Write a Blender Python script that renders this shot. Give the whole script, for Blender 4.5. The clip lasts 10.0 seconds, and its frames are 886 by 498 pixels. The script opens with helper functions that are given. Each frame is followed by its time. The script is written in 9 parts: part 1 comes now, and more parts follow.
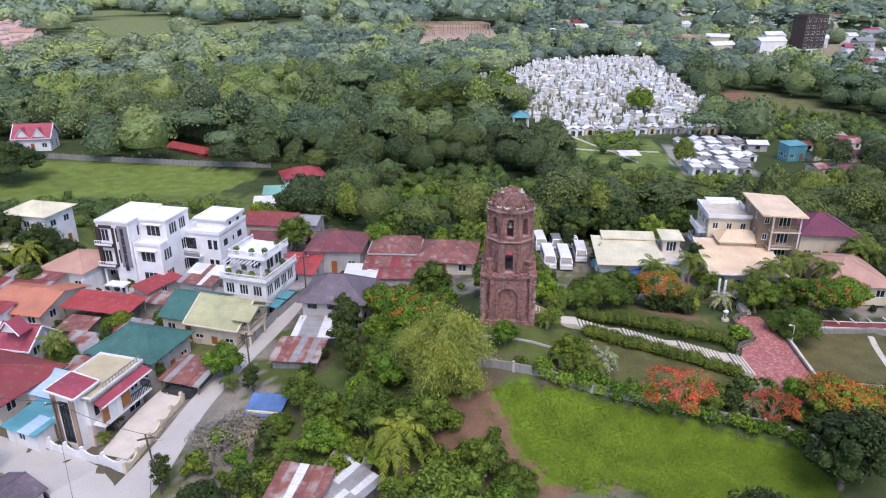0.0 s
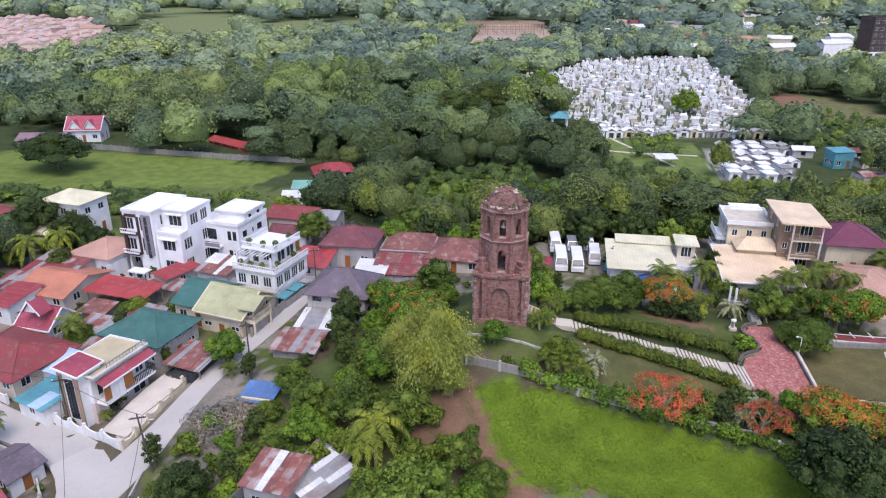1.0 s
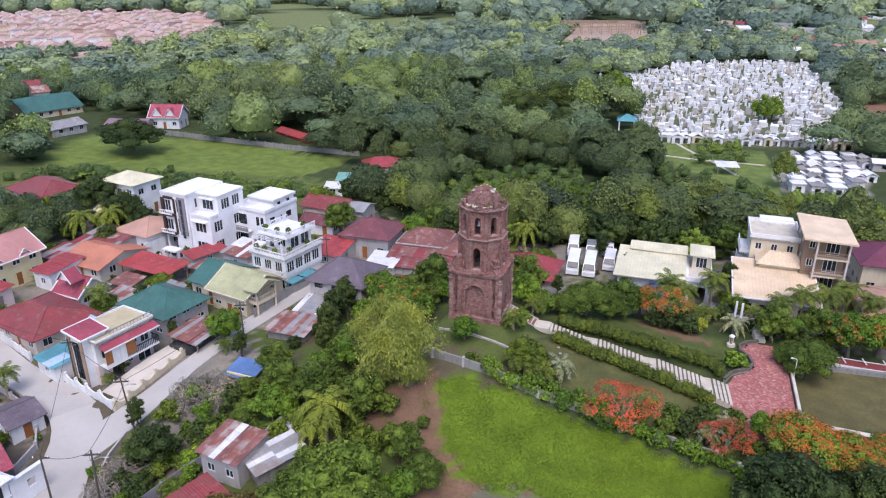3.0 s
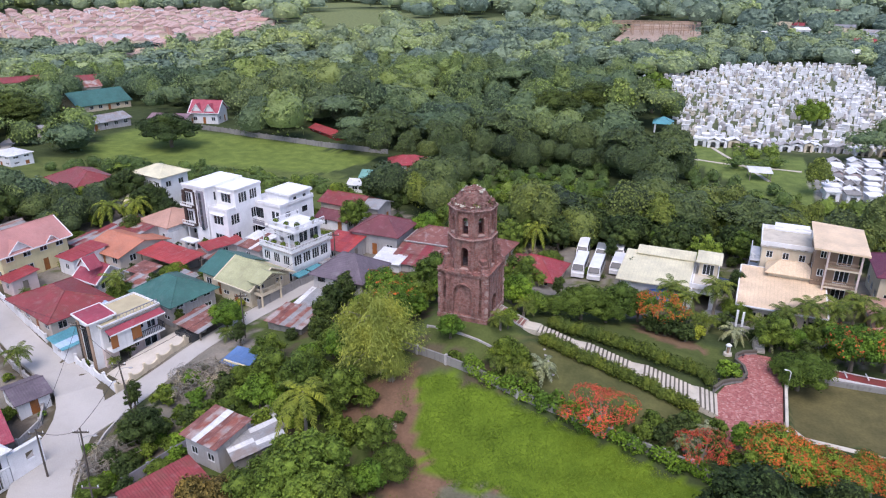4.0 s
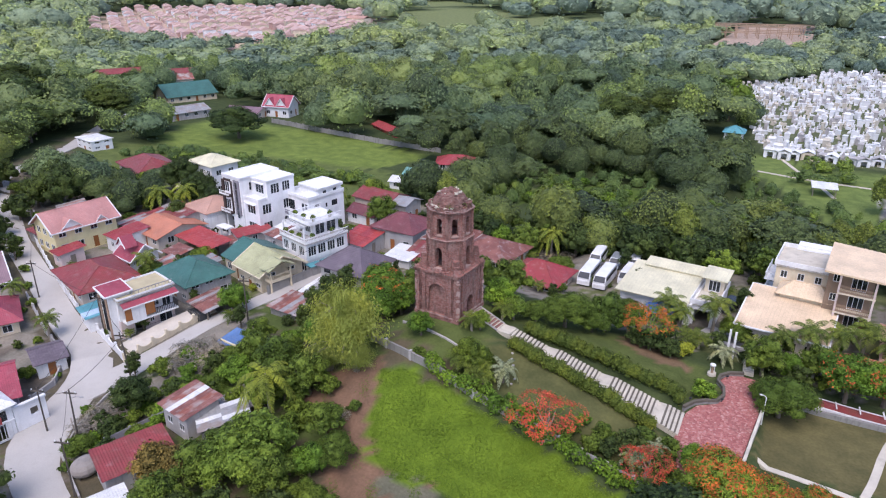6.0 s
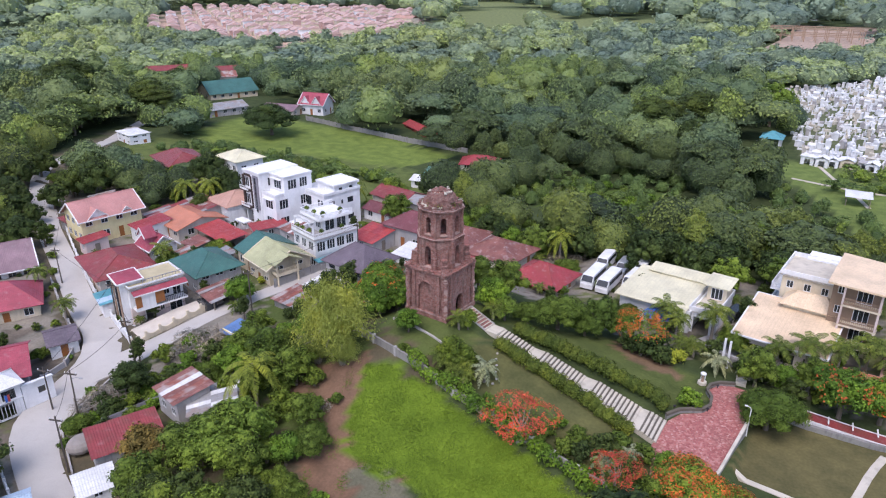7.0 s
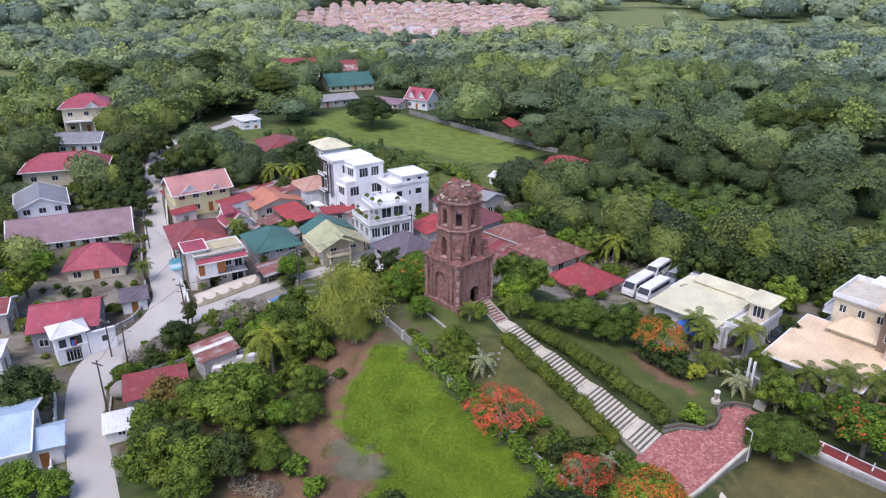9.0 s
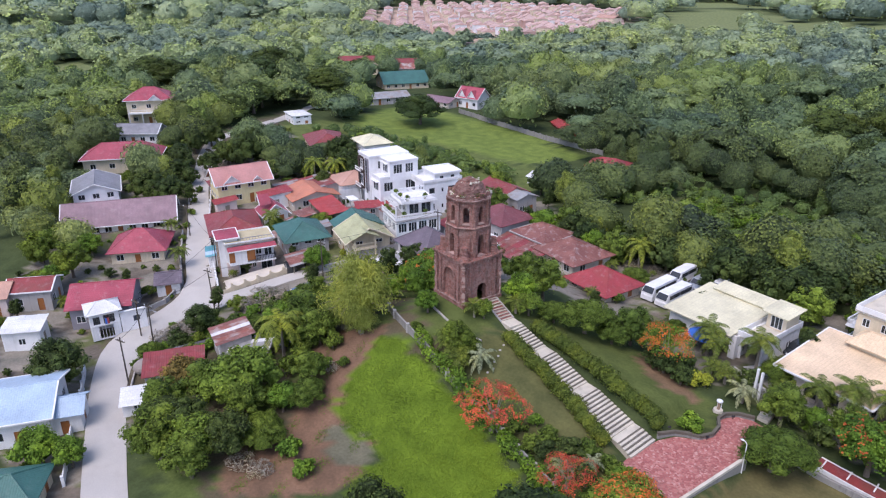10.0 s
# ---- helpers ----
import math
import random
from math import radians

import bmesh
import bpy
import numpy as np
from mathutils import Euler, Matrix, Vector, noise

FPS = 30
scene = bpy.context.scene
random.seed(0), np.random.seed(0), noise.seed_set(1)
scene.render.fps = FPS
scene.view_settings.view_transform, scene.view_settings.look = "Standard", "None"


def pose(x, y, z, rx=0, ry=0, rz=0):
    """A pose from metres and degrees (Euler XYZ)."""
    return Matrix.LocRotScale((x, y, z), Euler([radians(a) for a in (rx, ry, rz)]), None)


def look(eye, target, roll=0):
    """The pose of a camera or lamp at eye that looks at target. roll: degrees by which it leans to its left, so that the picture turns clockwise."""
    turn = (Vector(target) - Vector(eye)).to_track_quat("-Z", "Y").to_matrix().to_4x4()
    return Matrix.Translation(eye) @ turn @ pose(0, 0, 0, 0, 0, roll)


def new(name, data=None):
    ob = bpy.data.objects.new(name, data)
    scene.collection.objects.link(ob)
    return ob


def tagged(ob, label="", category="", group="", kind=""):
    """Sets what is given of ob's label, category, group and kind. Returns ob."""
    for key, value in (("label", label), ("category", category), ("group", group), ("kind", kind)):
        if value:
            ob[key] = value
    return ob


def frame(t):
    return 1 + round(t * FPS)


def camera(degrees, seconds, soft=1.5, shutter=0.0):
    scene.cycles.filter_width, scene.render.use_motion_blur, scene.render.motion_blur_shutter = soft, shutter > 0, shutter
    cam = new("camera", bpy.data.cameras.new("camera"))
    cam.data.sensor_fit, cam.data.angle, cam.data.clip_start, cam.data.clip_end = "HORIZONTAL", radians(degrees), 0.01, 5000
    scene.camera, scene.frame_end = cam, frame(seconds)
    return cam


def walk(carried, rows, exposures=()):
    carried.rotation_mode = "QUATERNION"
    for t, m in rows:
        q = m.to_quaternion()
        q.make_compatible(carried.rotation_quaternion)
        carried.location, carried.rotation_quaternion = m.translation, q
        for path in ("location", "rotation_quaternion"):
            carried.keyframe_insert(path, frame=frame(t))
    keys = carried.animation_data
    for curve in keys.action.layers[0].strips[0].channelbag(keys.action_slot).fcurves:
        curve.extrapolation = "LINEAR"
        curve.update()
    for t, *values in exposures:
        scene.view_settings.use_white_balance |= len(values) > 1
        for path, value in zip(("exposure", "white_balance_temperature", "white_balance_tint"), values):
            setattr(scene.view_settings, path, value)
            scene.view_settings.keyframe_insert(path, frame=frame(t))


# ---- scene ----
cam = camera(65.1, 10.0, 1.15)
METRES, EYE, TILT, LEAN, TURN = 72.0, 50.0, -22.0, 0.0, 0.0
ROWS = [
    (0.0, 0.0, 0.0, 0.0, 0.0, 0.0, -0.0),
    (0.5, 0.0494, -0.0042, -0.0011, 2.3, -0.06, -0.93),
    (1.0, 0.0985, -0.0067, -0.0006, 4.54, -0.15, -1.86),
    (1.5, 0.1472, -0.0077, 0.0009, 6.67, -0.28, -2.74),
    (2.0, 0.1955, -0.0064, 0.002, 8.72, -0.43, -3.57),
    (2.5, 0.244, -0.0035, 0.0037, 10.68, -0.6, -4.36),
    (4.0, 0.3934, 0.014, 0.0165, 16.91, -1.31, -6.8),
    (4.5, 0.4432, 0.0236, 0.0227, 19.21, -1.64, -7.66),
    (5.0, 0.4926, 0.0347, 0.0303, 21.36, -1.96, -8.47),
    (5.5, 0.5412, 0.0468, 0.0388, 23.33, -2.29, -9.21),
    (7.0, 0.6826, 0.0942, 0.065, 29.49, -3.4, -11.41),
    (7.5, 0.7278, 0.1141, 0.0728, 32.09, -3.95, -12.27),
    (8.0, 0.7723, 0.1355, 0.0811, 35.11, -4.64, -13.22),
    (8.5, 0.8156, 0.1587, 0.0896, 38.13, -5.37, -14.12),
    (9.0, 0.8576, 0.1836, 0.0987, 41.08, -6.11, -14.95),
    (9.5, 0.8987, 0.2104, 0.1091, 44.05, -6.92, -15.76),
    (10.0, 0.9384, 0.2387, 0.1208, 46.9, -7.71, -16.49),
]
walk(cam, [(t, pose(0, 0, EYE, TILT, LEAN, TURN) @ pose(METRES * x, METRES * y, METRES * z, 90 + pitch, roll, yaw)) for t, x, y, z, yaw, pitch, roll in ROWS])

# ---- daylight: a bright overcast sky with a weak veiled sun ----
SUN_EL, SUN_AZ = 60.0, 165.0
world = bpy.data.worlds.new("overcast")
scene.world = world
world.use_nodes = True
wn = world.node_tree
sky = wn.nodes.new("ShaderNodeTexSky")
sky.sky_type, sky.sun_disc = "NISHITA", False
sky.sun_elevation, sky.sun_rotation = radians(SUN_EL), radians(SUN_AZ)
sky.air_density, sky.dust_density, sky.ozone_density = 1.0, 2.0, 2.0
wn.links.new(sky.outputs[0], wn.nodes["Background"].inputs[0])
wn.nodes["Background"].inputs[1].default_value = 0.148
sun = new("sun", bpy.data.lights.new("sun", "SUN"))
sun.data.energy, sun.data.angle, sun.data.color = 1.2, radians(36), (1.0, 0.97, 0.93)
sx, sy = math.sin(radians(SUN_AZ)), math.cos(radians(SUN_AZ))
sun.matrix_world = look((sx * 60, sy * 60, 60 * math.tan(radians(SUN_EL))), (0, 0, 0))
scene.view_settings.exposure = 0.85
scene.view_settings.use_white_balance = True
scene.view_settings.white_balance_temperature, scene.view_settings.white_balance_tint = 6280, 21

# ---- building blocks ----


class Geo:
    """Collects vertices and faces for one mesh."""

    def __init__(self):
        self.v, self.f, self.m = [], [], []

    def add(self, verts, faces, m=0):
        n = len(self.v)
        self.v += [tuple(p) for p in verts]
        self.f += [tuple(n + i for i in f) for f in faces]
        self.m += [m] * len(faces)
        return self

    def box(self, x0, y0, z0, x1, y1, z1, m=0, at=None):
        vs = [Vector((x, y, z)) for z in (z0, z1) for y in (y0, y1) for x in (x0, x1)]
        if at is not None:
            vs = [at @ p for p in vs]
        return self.add(vs, [(0, 2, 3, 1), (4, 5, 7, 6), (0, 1, 5, 4), (2, 6, 7, 3), (0, 4, 6, 2), (1, 3, 7, 5)], m)

    def prism(self, pts, drop, m=0):
        """A plate: the polygon pts (3D, counter-clockwise from above), thick by drop downwards."""
        n = len(pts)
        low = [(p[0], p[1], p[2] - drop) for p in pts]
        faces = [tuple(range(n)), tuple(range(2 * n - 1, n - 1, -1))]
        faces += [(i, n + i, n + (i + 1) % n, (i + 1) % n) for i in range(n)]
        return self.add(list(pts) + low, faces, m)

    def tube(self, pts, radii, n=8, m=0, caps=True):
        pts = [Vector(p) for p in pts]
        if isinstance(radii, (int, float)):
            radii = [radii] * len(pts)
        vs = []
        for i, p in enumerate(pts):
            d = (pts[min(i + 1, len(pts) - 1)] - pts[max(i - 1, 0)]).normalized()
            a = d.cross(Vector((0, 0, 1)) if abs(d.z) < 0.95 else Vector((1, 0, 0))).normalized()
            b = d.cross(a)
            for k in range(n):
                w = 2 * math.pi * (k + 0.5) / n
                vs.append(p + radii[i] * (a * math.cos(w) + b * math.sin(w)))
        fs = []
        for i in range(len(pts) - 1):
            for k in range(n):
                fs.append((i * n + k, i * n + (k + 1) % n, (i + 1) * n + (k + 1) % n, (i + 1) * n + k))
        if caps:
            fs += [tuple(range(n - 1, -1, -1)), tuple(range(len(vs) - n, len(vs)))]
        return self.add(vs, fs, m)

    def ball(self, c, r, nu=10, nv=6, m=0):
        rx, ry, rz = (r, r, r) if isinstance(r, (int, float)) else r
        vs = [(c[0], c[1], c[2] - rz)]
        for j in range(1, nv):
            w = -math.pi / 2 + math.pi * j / nv
            for k in range(nu):
                a = 2 * math.pi * k / nu
                vs.append((c[0] + rx * math.cos(w) * math.cos(a), c[1] + ry * math.cos(w) * math.sin(a), c[2] + rz * math.sin(w)))
        vs.append((c[0], c[1], c[2] + rz))
        fs = [(0, 1 + (k + 1) % nu, 1 + k) for k in range(nu)]
        for j in range(nv - 2):
            for k in range(nu):
                a, b = 1 + j * nu + k, 1 + j * nu + (k + 1) % nu
                fs.append((a, b, b + nu, a + nu))
        top = len(vs) - 1
        fs += [(top, top - nu + k, top - nu + (k + 1) % nu) for k in range(nu)]
        return self.add(vs, fs, m)

    def mesh(self, name, mats, smooth=False):
        me = bpy.data.meshes.new(name)
        seen, vs, to = {}, [], []
        for p in self.v:
            k = (round(p[0], 4), round(p[1], 4), round(p[2], 4))
            if k not in seen:
                seen[k] = len(vs)
                vs.append(p)
            to.append(seen[k])
        fs, ms = [], []
        for f, m in zip(self.f, self.m):
            f = [to[i] for i in f]
            f = [v for i, v in enumerate(f) if v != f[i - 1]]
            if len(f) > 2:
                fs.append(f)
                ms.append(m)
        me.from_pydata(vs, [], fs)
        for mt in mats if isinstance(mats, (list, tuple)) else [mats]:
            me.materials.append(mt)
        me.polygons.foreach_set("material_index", ms)
        if smooth:
            me.polygons.foreach_set("use_smooth", [True] * len(fs))
        me.update()
        return me


def quads(name, verts, mats, index=None):
    """A mesh of loose quads from an array of shape (n, 4, 3), made fast."""
    n = len(verts)
    me = bpy.data.meshes.new(name)
    me.vertices.add(4 * n)
    me.vertices.foreach_set("co", np.ascontiguousarray(verts, dtype=np.float32).ravel())
    me.loops.add(4 * n)
    me.loops.foreach_set("vertex_index", np.arange(4 * n, dtype=np.int32))
    me.polygons.add(n)
    me.polygons.foreach_set("loop_start", np.arange(0, 4 * n, 4, dtype=np.int32))
    for mt in mats if isinstance(mats, (list, tuple)) else [mats]:
        me.materials.append(mt)
    if index is not None:
        me.polygons.foreach_set("material_index", np.asarray(index, dtype=np.int32))
    me.update(calc_edges=True)
    return me


def heap(name, leaves, verts, faces, mat_, tone=None):
    """Loose leaves and the smooth inner lobes they sit on, as one mesh; tone is one value a point."""
    n, m = len(leaves), len(faces)
    me = bpy.data.meshes.new(name)
    me.vertices.add(4 * n + len(verts))
    me.vertices.foreach_set("co", np.concatenate([np.asarray(leaves).reshape(-1, 3), verts]).astype(np.float32).ravel())
    me.loops.add(4 * (n + m))
    me.loops.foreach_set("vertex_index", np.concatenate([np.arange(4 * n), np.asarray(faces).ravel() + 4 * n]).astype(np.int32))
    me.polygons.add(n + m)
    me.polygons.foreach_set("loop_start", np.arange(0, 4 * (n + m), 4, dtype=np.int32))
    me.polygons.foreach_set("use_smooth", np.arange(n + m) >= n)
    me.materials.append(mat_)
    me.update(calc_edges=True)
    if tone is not None:
        me.attributes.new("tone", "FLOAT", "POINT").data.foreach_set("value", tone.astype(np.float32))
    return me


def part(name, geo, mats, parent=None, label="", at=None, smooth=False):
    """One mesh object under a thing or a part, in its space."""
    data = geo if isinstance(geo, bpy.types.Mesh) else geo.mesh(name, mats, smooth)
    ob = new(name, data)
    ob.parent = parent
    if at is not None:
        ob.matrix_basis = at
    if label:
        tagged(ob, label)
    return ob


def thing(name, label, category, x, y, z, rz=0.0, group="", kind="", scale=1.0):
    """A thing's base: an Empty on the ground that parents the thing's parts."""
    ob = new(name)
    ob.matrix_basis = pose(x, y, z, 0, 0, rz) @ Matrix.Diagonal((scale, scale, scale, 1))
    ob.empty_display_size = 0.2
    return tagged(ob, label, category, group, kind)


# ---- the lie of the land ----
KNOLLS = [(9, 75, 6, 2.20), (12, 74, 10, 1.19), (3, 66, 9, 4.70), (24, 74, 10, 4.22), (35, 76, 10, 1.28), (30, 64, 12, -1.11),
          (8, 88, 8, 3.17), (60, 105, 18, 2.76), (15, 50, 16, 3.19), (-150, 96, 40, 3.63), (10, 55, 10, -0.60), (-20, 70, 18, 1.83),
          (-35, 48, 14, -1.37), (-24, 34, 12, -0.40), (35, 100, 20, 2.63), (-10, 105, 25, 2.64), (-65, 85, 30, 0.64),
          (-110, 90, 45, 1.97), (-110, 180, 60, 3.33), (20, 140, 40, 0.52), (50, 60, 14, 3.04)]
# level places: centre, half sizes, turn, height, width of the slope round it
PADS = [(7.8, 75.4, 3.3, 3.5, -5, 11.2, 2.2), (40.6, 77.0, 4.0, 9.2, 4, 5.0, 1.0), (52.5, 77.5, 7.2, 6.6, 3, 3.6, 1.0),
        (20.0, 109.0, 5.5, 7.0, 0, 4.6, 3.0), (-38.5, 65.5, 5.0, 6.0, -19, 1.55, 1.5)]


def smooth01(t):
    t = np.clip(t, 0, 1)
    return t * t * (3 - 2 * t)


def lands(x, y):
    """Ground height for arrays of places."""
    x, y = np.asarray(x, dtype=float), np.asarray(y, dtype=float)
    z = np.zeros_like(x)
    for cx, cy, s, a in KNOLLS:
        z += a * np.exp(-((x - cx) ** 2 + (y - cy) ** 2) / (2 * s * s))
    for cx, cy, hx, hy, turn, level, soft in PADS:
        c, s = math.cos(radians(turn)), math.sin(radians(turn))
        u, v = c * (x - cx) + s * (y - cy), -s * (x - cx) + c * (y - cy)
        d = np.hypot(np.maximum(np.abs(u) - hx, 0), np.maximum(np.abs(v) - hy, 0))
        w = 1 - smooth01(d / soft)
        z = z * (1 - w) + level * w
    # the stairway's even fall from the landing to the plaza
    t = np.clip((x - 15.5) / 21.5, 0, 1)
    d = np.abs(y - (76.0 - 3.2 * t)) - (1.0 + 1.2 * t)
    w = (1 - smooth01(d / 2.0)) * smooth01((x - 13.5) / 2) * smooth01((38.5 - x) / 1.5)
    z = z * (1 - w) + (9.4 - 4.75 * t) * w
    return z


def land(x, y):
    return float(lands(np.array([x]), np.array([y]))[0])


def inside(x, y, poly):
    """Whether places lie in a polygon (arrays)."""
    x, y = np.asarray(x, dtype=float), np.asarray(y, dtype=float)
    r = np.zeros(x.shape, dtype=bool)
    for (x0, y0), (x1, y1) in zip(poly, poly[1:] + poly[:1]):
        hit = (y0 > y) != (y1 > y)
        r ^= hit & (x < (x1 - x0) * (y - y0) / (y1 - y0 + 1e-12) + x0)
    return r


def line_gap(x, y, pts):
    """Distance of places from a line of points (arrays)."""
    x, y = np.asarray(x, dtype=float), np.asarray(y, dtype=float)
    best = np.full(x.shape, 1e9)
    for (x0, y0), (x1, y1) in zip(pts, pts[1:]):
        dx, dy = x1 - x0, y1 - y0
        t = np.clip(((x - x0) * dx + (y - y0) * dy) / (dx * dx + dy * dy), 0, 1)
        best = np.minimum(best, np.hypot(x - x0 - t * dx, y - y0 - t * dy))
    return best


ROAD = [(160, -10), (40, 20), (18, 25.5), (3, 29.6), (-12, 34.2), (-18, 36.1), (-25, 39), (-29.5, 42.2), (-31.8, 46.5), (-33.2, 51.0), (-35.5, 55.6), (-39.5, 58.2),
        (-50, 61.7), (-63, 67.6), (-83, 76.2), (-92, 81.2), (-104, 87), (-116.4, 95), (-123, 110.5), (-128, 122), (-150, 150)]
LANE = [(-33.0, 51.5), (-31.0, 56.5), (-29.5, 62.0), (-28.9, 66.5), (-27.0, 73.0), (-24.6, 80.4), (-22.6, 88), (-21.6, 94.0), (-20.4, 100)]
FIELD = [(5.2, 63.0), (8, 64.0), (13, 64.2), (17, 63.6), (24, 62.4), (31, 61.0), (37, 58.8), (40, 55), (36, 50), (27, 46), (22, 46.5), (19.5, 48.5),
         (19.5, 52.3), (16.5, 53.3), (12.5, 52.0), (9.5, 54.0), (7.2, 57.5)]
EARTH = [(-1, 61), (4.6, 64.2), (6.5, 62), (7.8, 57.5), (10, 54), (17, 53.2), (19.5, 51), (20, 46), (12, 38), (6, 42), (8, 48), (3, 55), (-2, 58)]
GLADE = [(-11, 145), (2, 140), (16, 144), (23, 156), (12, 169), (-10, 167)]
FARFIELD = [(-112, 137), (-122, 149), (-128, 172), (-108, 177), (-88, 174.6), (-64, 173), (-46, 172), (-47, 162), (-52, 151), (-71, 146), (-95, 140)]
CEMETERY = [(30, 256), (38, 222), (88, 225), (107, 283), (123, 430), (90, 432), (54, 410), (36, 372), (6, 340), (8, 312), (25, 308)]
TOMBROWS = [(66, 209), (62.5, 173), (82, 173), (92, 214)]
LAWNFAR = [(20, 231), (42, 219), (66, 214), (62.5, 174), (60.7, 163), (54, 163), (46, 180), (34, 203), (22, 208)]
BROWN = [(112, 302), (134, 312), (150, 285), (150, 245), (134, 245), (108, 275)]
TOWN = []      # far houses right of the cemetery: place, turn, size, height
_r = random.Random(77)
while len(TOWN) < 34:
    _x, _y = _r.uniform(60, 430), _r.uniform(400, 860)
    if 0.14 * _y < _x < 0.62 * _y and (_y > 520 or _x > 170) and all(math.hypot(_x - q[0], _y - q[1]) > 26 for q in TOWN):
        TOWN.append((_x, _y, _r.uniform(-30, 30), _r.uniform(12, 22), _r.uniform(8, 11), _r.uniform(7, 11)))
ESTATE = [(-262, 352), (-258, 480), (-408, 700), (-660, 660), (-640, 560), (-470, 380), (-340, 345)]
WORKS = [(-18, 470), (42, 500), (45, 735), (-14, 700)]
FIELDS = [[(-222, 470), (-176, 520), (-300, 742), (-340, 698)], [(-170, 540), (-140, 540), (-200, 704), (-225, 690)], [(-296, 84), (-272, 111), (-337, 136), (-357, 112)],
          [(-193, 97), (-181, 113), (-177, 126), (-202, 131)], [(-420, 800), (-330, 880), (-420, 960), (-500, 900)], [(40, 850), (200, 860), (240, 960), (60, 980)],
          [(250, 690), (420, 760), (430, 850), (240, 800)], [(-14, 156), (3, 150), (14, 158), (4, 166), (-10, 164)], [(-150, 640), (-90, 650), (-100, 760), (-170, 750)],
          [(-290, 560), (-190, 590), (-250, 770), (-380, 720)], [(-280, 600), (-215, 630), (-310, 840), (-400, 820)], [(-165, 590), (-110, 590), (-145, 710), (-215, 730)], [(180, 420), (230, 370), (300, 440), (300, 520), (210, 500)]]
VILLAGE = [(-100, 60), (-75, 45), (-56, 28), (-22, 22), (5, 25), (-10, 40), (-14, 56), (-14, 84), (10, 92), (40, 90), (75, 88), (80, 125), (45, 128), (28, 120), (10, 118), (-10, 118), (-25, 130), (-60, 126), (-85, 112), (-112, 122), (-118, 95)]
PLAZA = [(36.9, 70.2), (37.3, 75.4), (38.2, 77.4), (40.0, 78.7), (40.5, 81.5), (39.6, 83.6), (40.6, 85.5), (42.2, 86.2), (44.0, 86.0), (44.6, 79.0), (43.6, 69.3), (42.3, 62.5), (38.2, 65.0)]
LAWNS = [[(16, 66.5), (15, 73.5), (33, 70.5), (36.5, 69.8), (38, 64.5), (33, 63.2), (22, 65)], [(13, 78.6), (36.5, 77.8), (40.2, 80), (39, 85), (33, 88), (22, 88), (15, 84)],
         [(44.5, 71), (45, 84), (50.6, 84), (60, 85), (58, 72)], [(4, 68), (12, 68), (15, 72), (12, 80), (3, 79)]]

# ---- materials ----


def shade(name, rough=0.8, metal=0.0, spec=0.3):
    m = bpy.data.materials.new(name)
    m.use_nodes = True
    b = m.node_tree.nodes["Principled BSDF"]
    b.inputs["Roughness"].default_value, b.inputs["Metallic"].default_value = rough, metal
    b.inputs["Specular IOR Level"].default_value = spec
    return m, m.node_tree, b


def node(nt, kind, **values):
    n = nt.nodes.new(kind)
    for k, v in values.items():
        n.inputs[k.replace("_", " ")].default_value = v
    return n


def noise_at(nt, scale, detail=4.0, stretch=None, space="Position"):
    src = nt.nodes.new("ShaderNodeNewGeometry").outputs["Position"] if space == "Position" else nt.nodes.new("ShaderNodeTexCoord").outputs["Object"]
    if stretch:
        mp = nt.nodes.new("ShaderNodeMapping")
        mp.inputs["Scale"].default_value = stretch
        nt.links.new(src, mp.inputs["Vector"])
        src = mp.outputs["Vector"]
    n = nt.nodes.new("ShaderNodeTexNoise")
    n.inputs["Scale"].default_value, n.inputs["Detail"].default_value = scale, detail
    nt.links.new(src, n.inputs["Vector"])
    return n.outputs["Fac"]


def ramp(nt, fac, stops):
    r = nt.nodes.new("ShaderNodeValToRGB")
    e = r.color_ramp.elements
    while len(e) < len(stops):
        e.new(0.5)
    for el, (p, c) in zip(e, stops):
        el.position, el.color = p, (*c, 1)
    nt.links.new(fac, r.inputs["Fac"])
    return r.outputs["Color"]


def blend(nt, fac, a, b, mode="MIX"):
    n = nt.nodes.new("ShaderNodeMix")
    n.data_type, n.blend_type = "RGBA", mode
    for sock, v in ((n.inputs["Factor"], fac), (n.inputs["A"], a), (n.inputs["B"], b)):
        if isinstance(v, (int, float)):
            sock.default_value = v
        elif isinstance(v, tuple):
            sock.default_value = (*v, 1)
        else:
            nt.links.new(v, sock)
    return n.outputs["Result"]


def math_of(nt, op, a, b=0.0):
    n = nt.nodes.new("ShaderNodeMath")
    n.operation = op
    for sock, v in ((n.inputs[0], a), (n.inputs[1], b)):
        if isinstance(v, (int, float)):
            sock.default_value = v
        else:
            nt.links.new(v, sock)
    return n.outputs[0]


def bumped(nt, b, height, strength=0.4, distance=0.03):
    n = nt.nodes.new("ShaderNodeBump")
    n.inputs["Strength"].default_value, n.inputs["Distance"].default_value = strength, distance
    nt.links.new(height, n.inputs["Height"])
    nt.links.new(n.outputs["Normal"], b.inputs["Normal"])


def scaled(c, k):
    return tuple(min(1.0, v * k) for v in c)


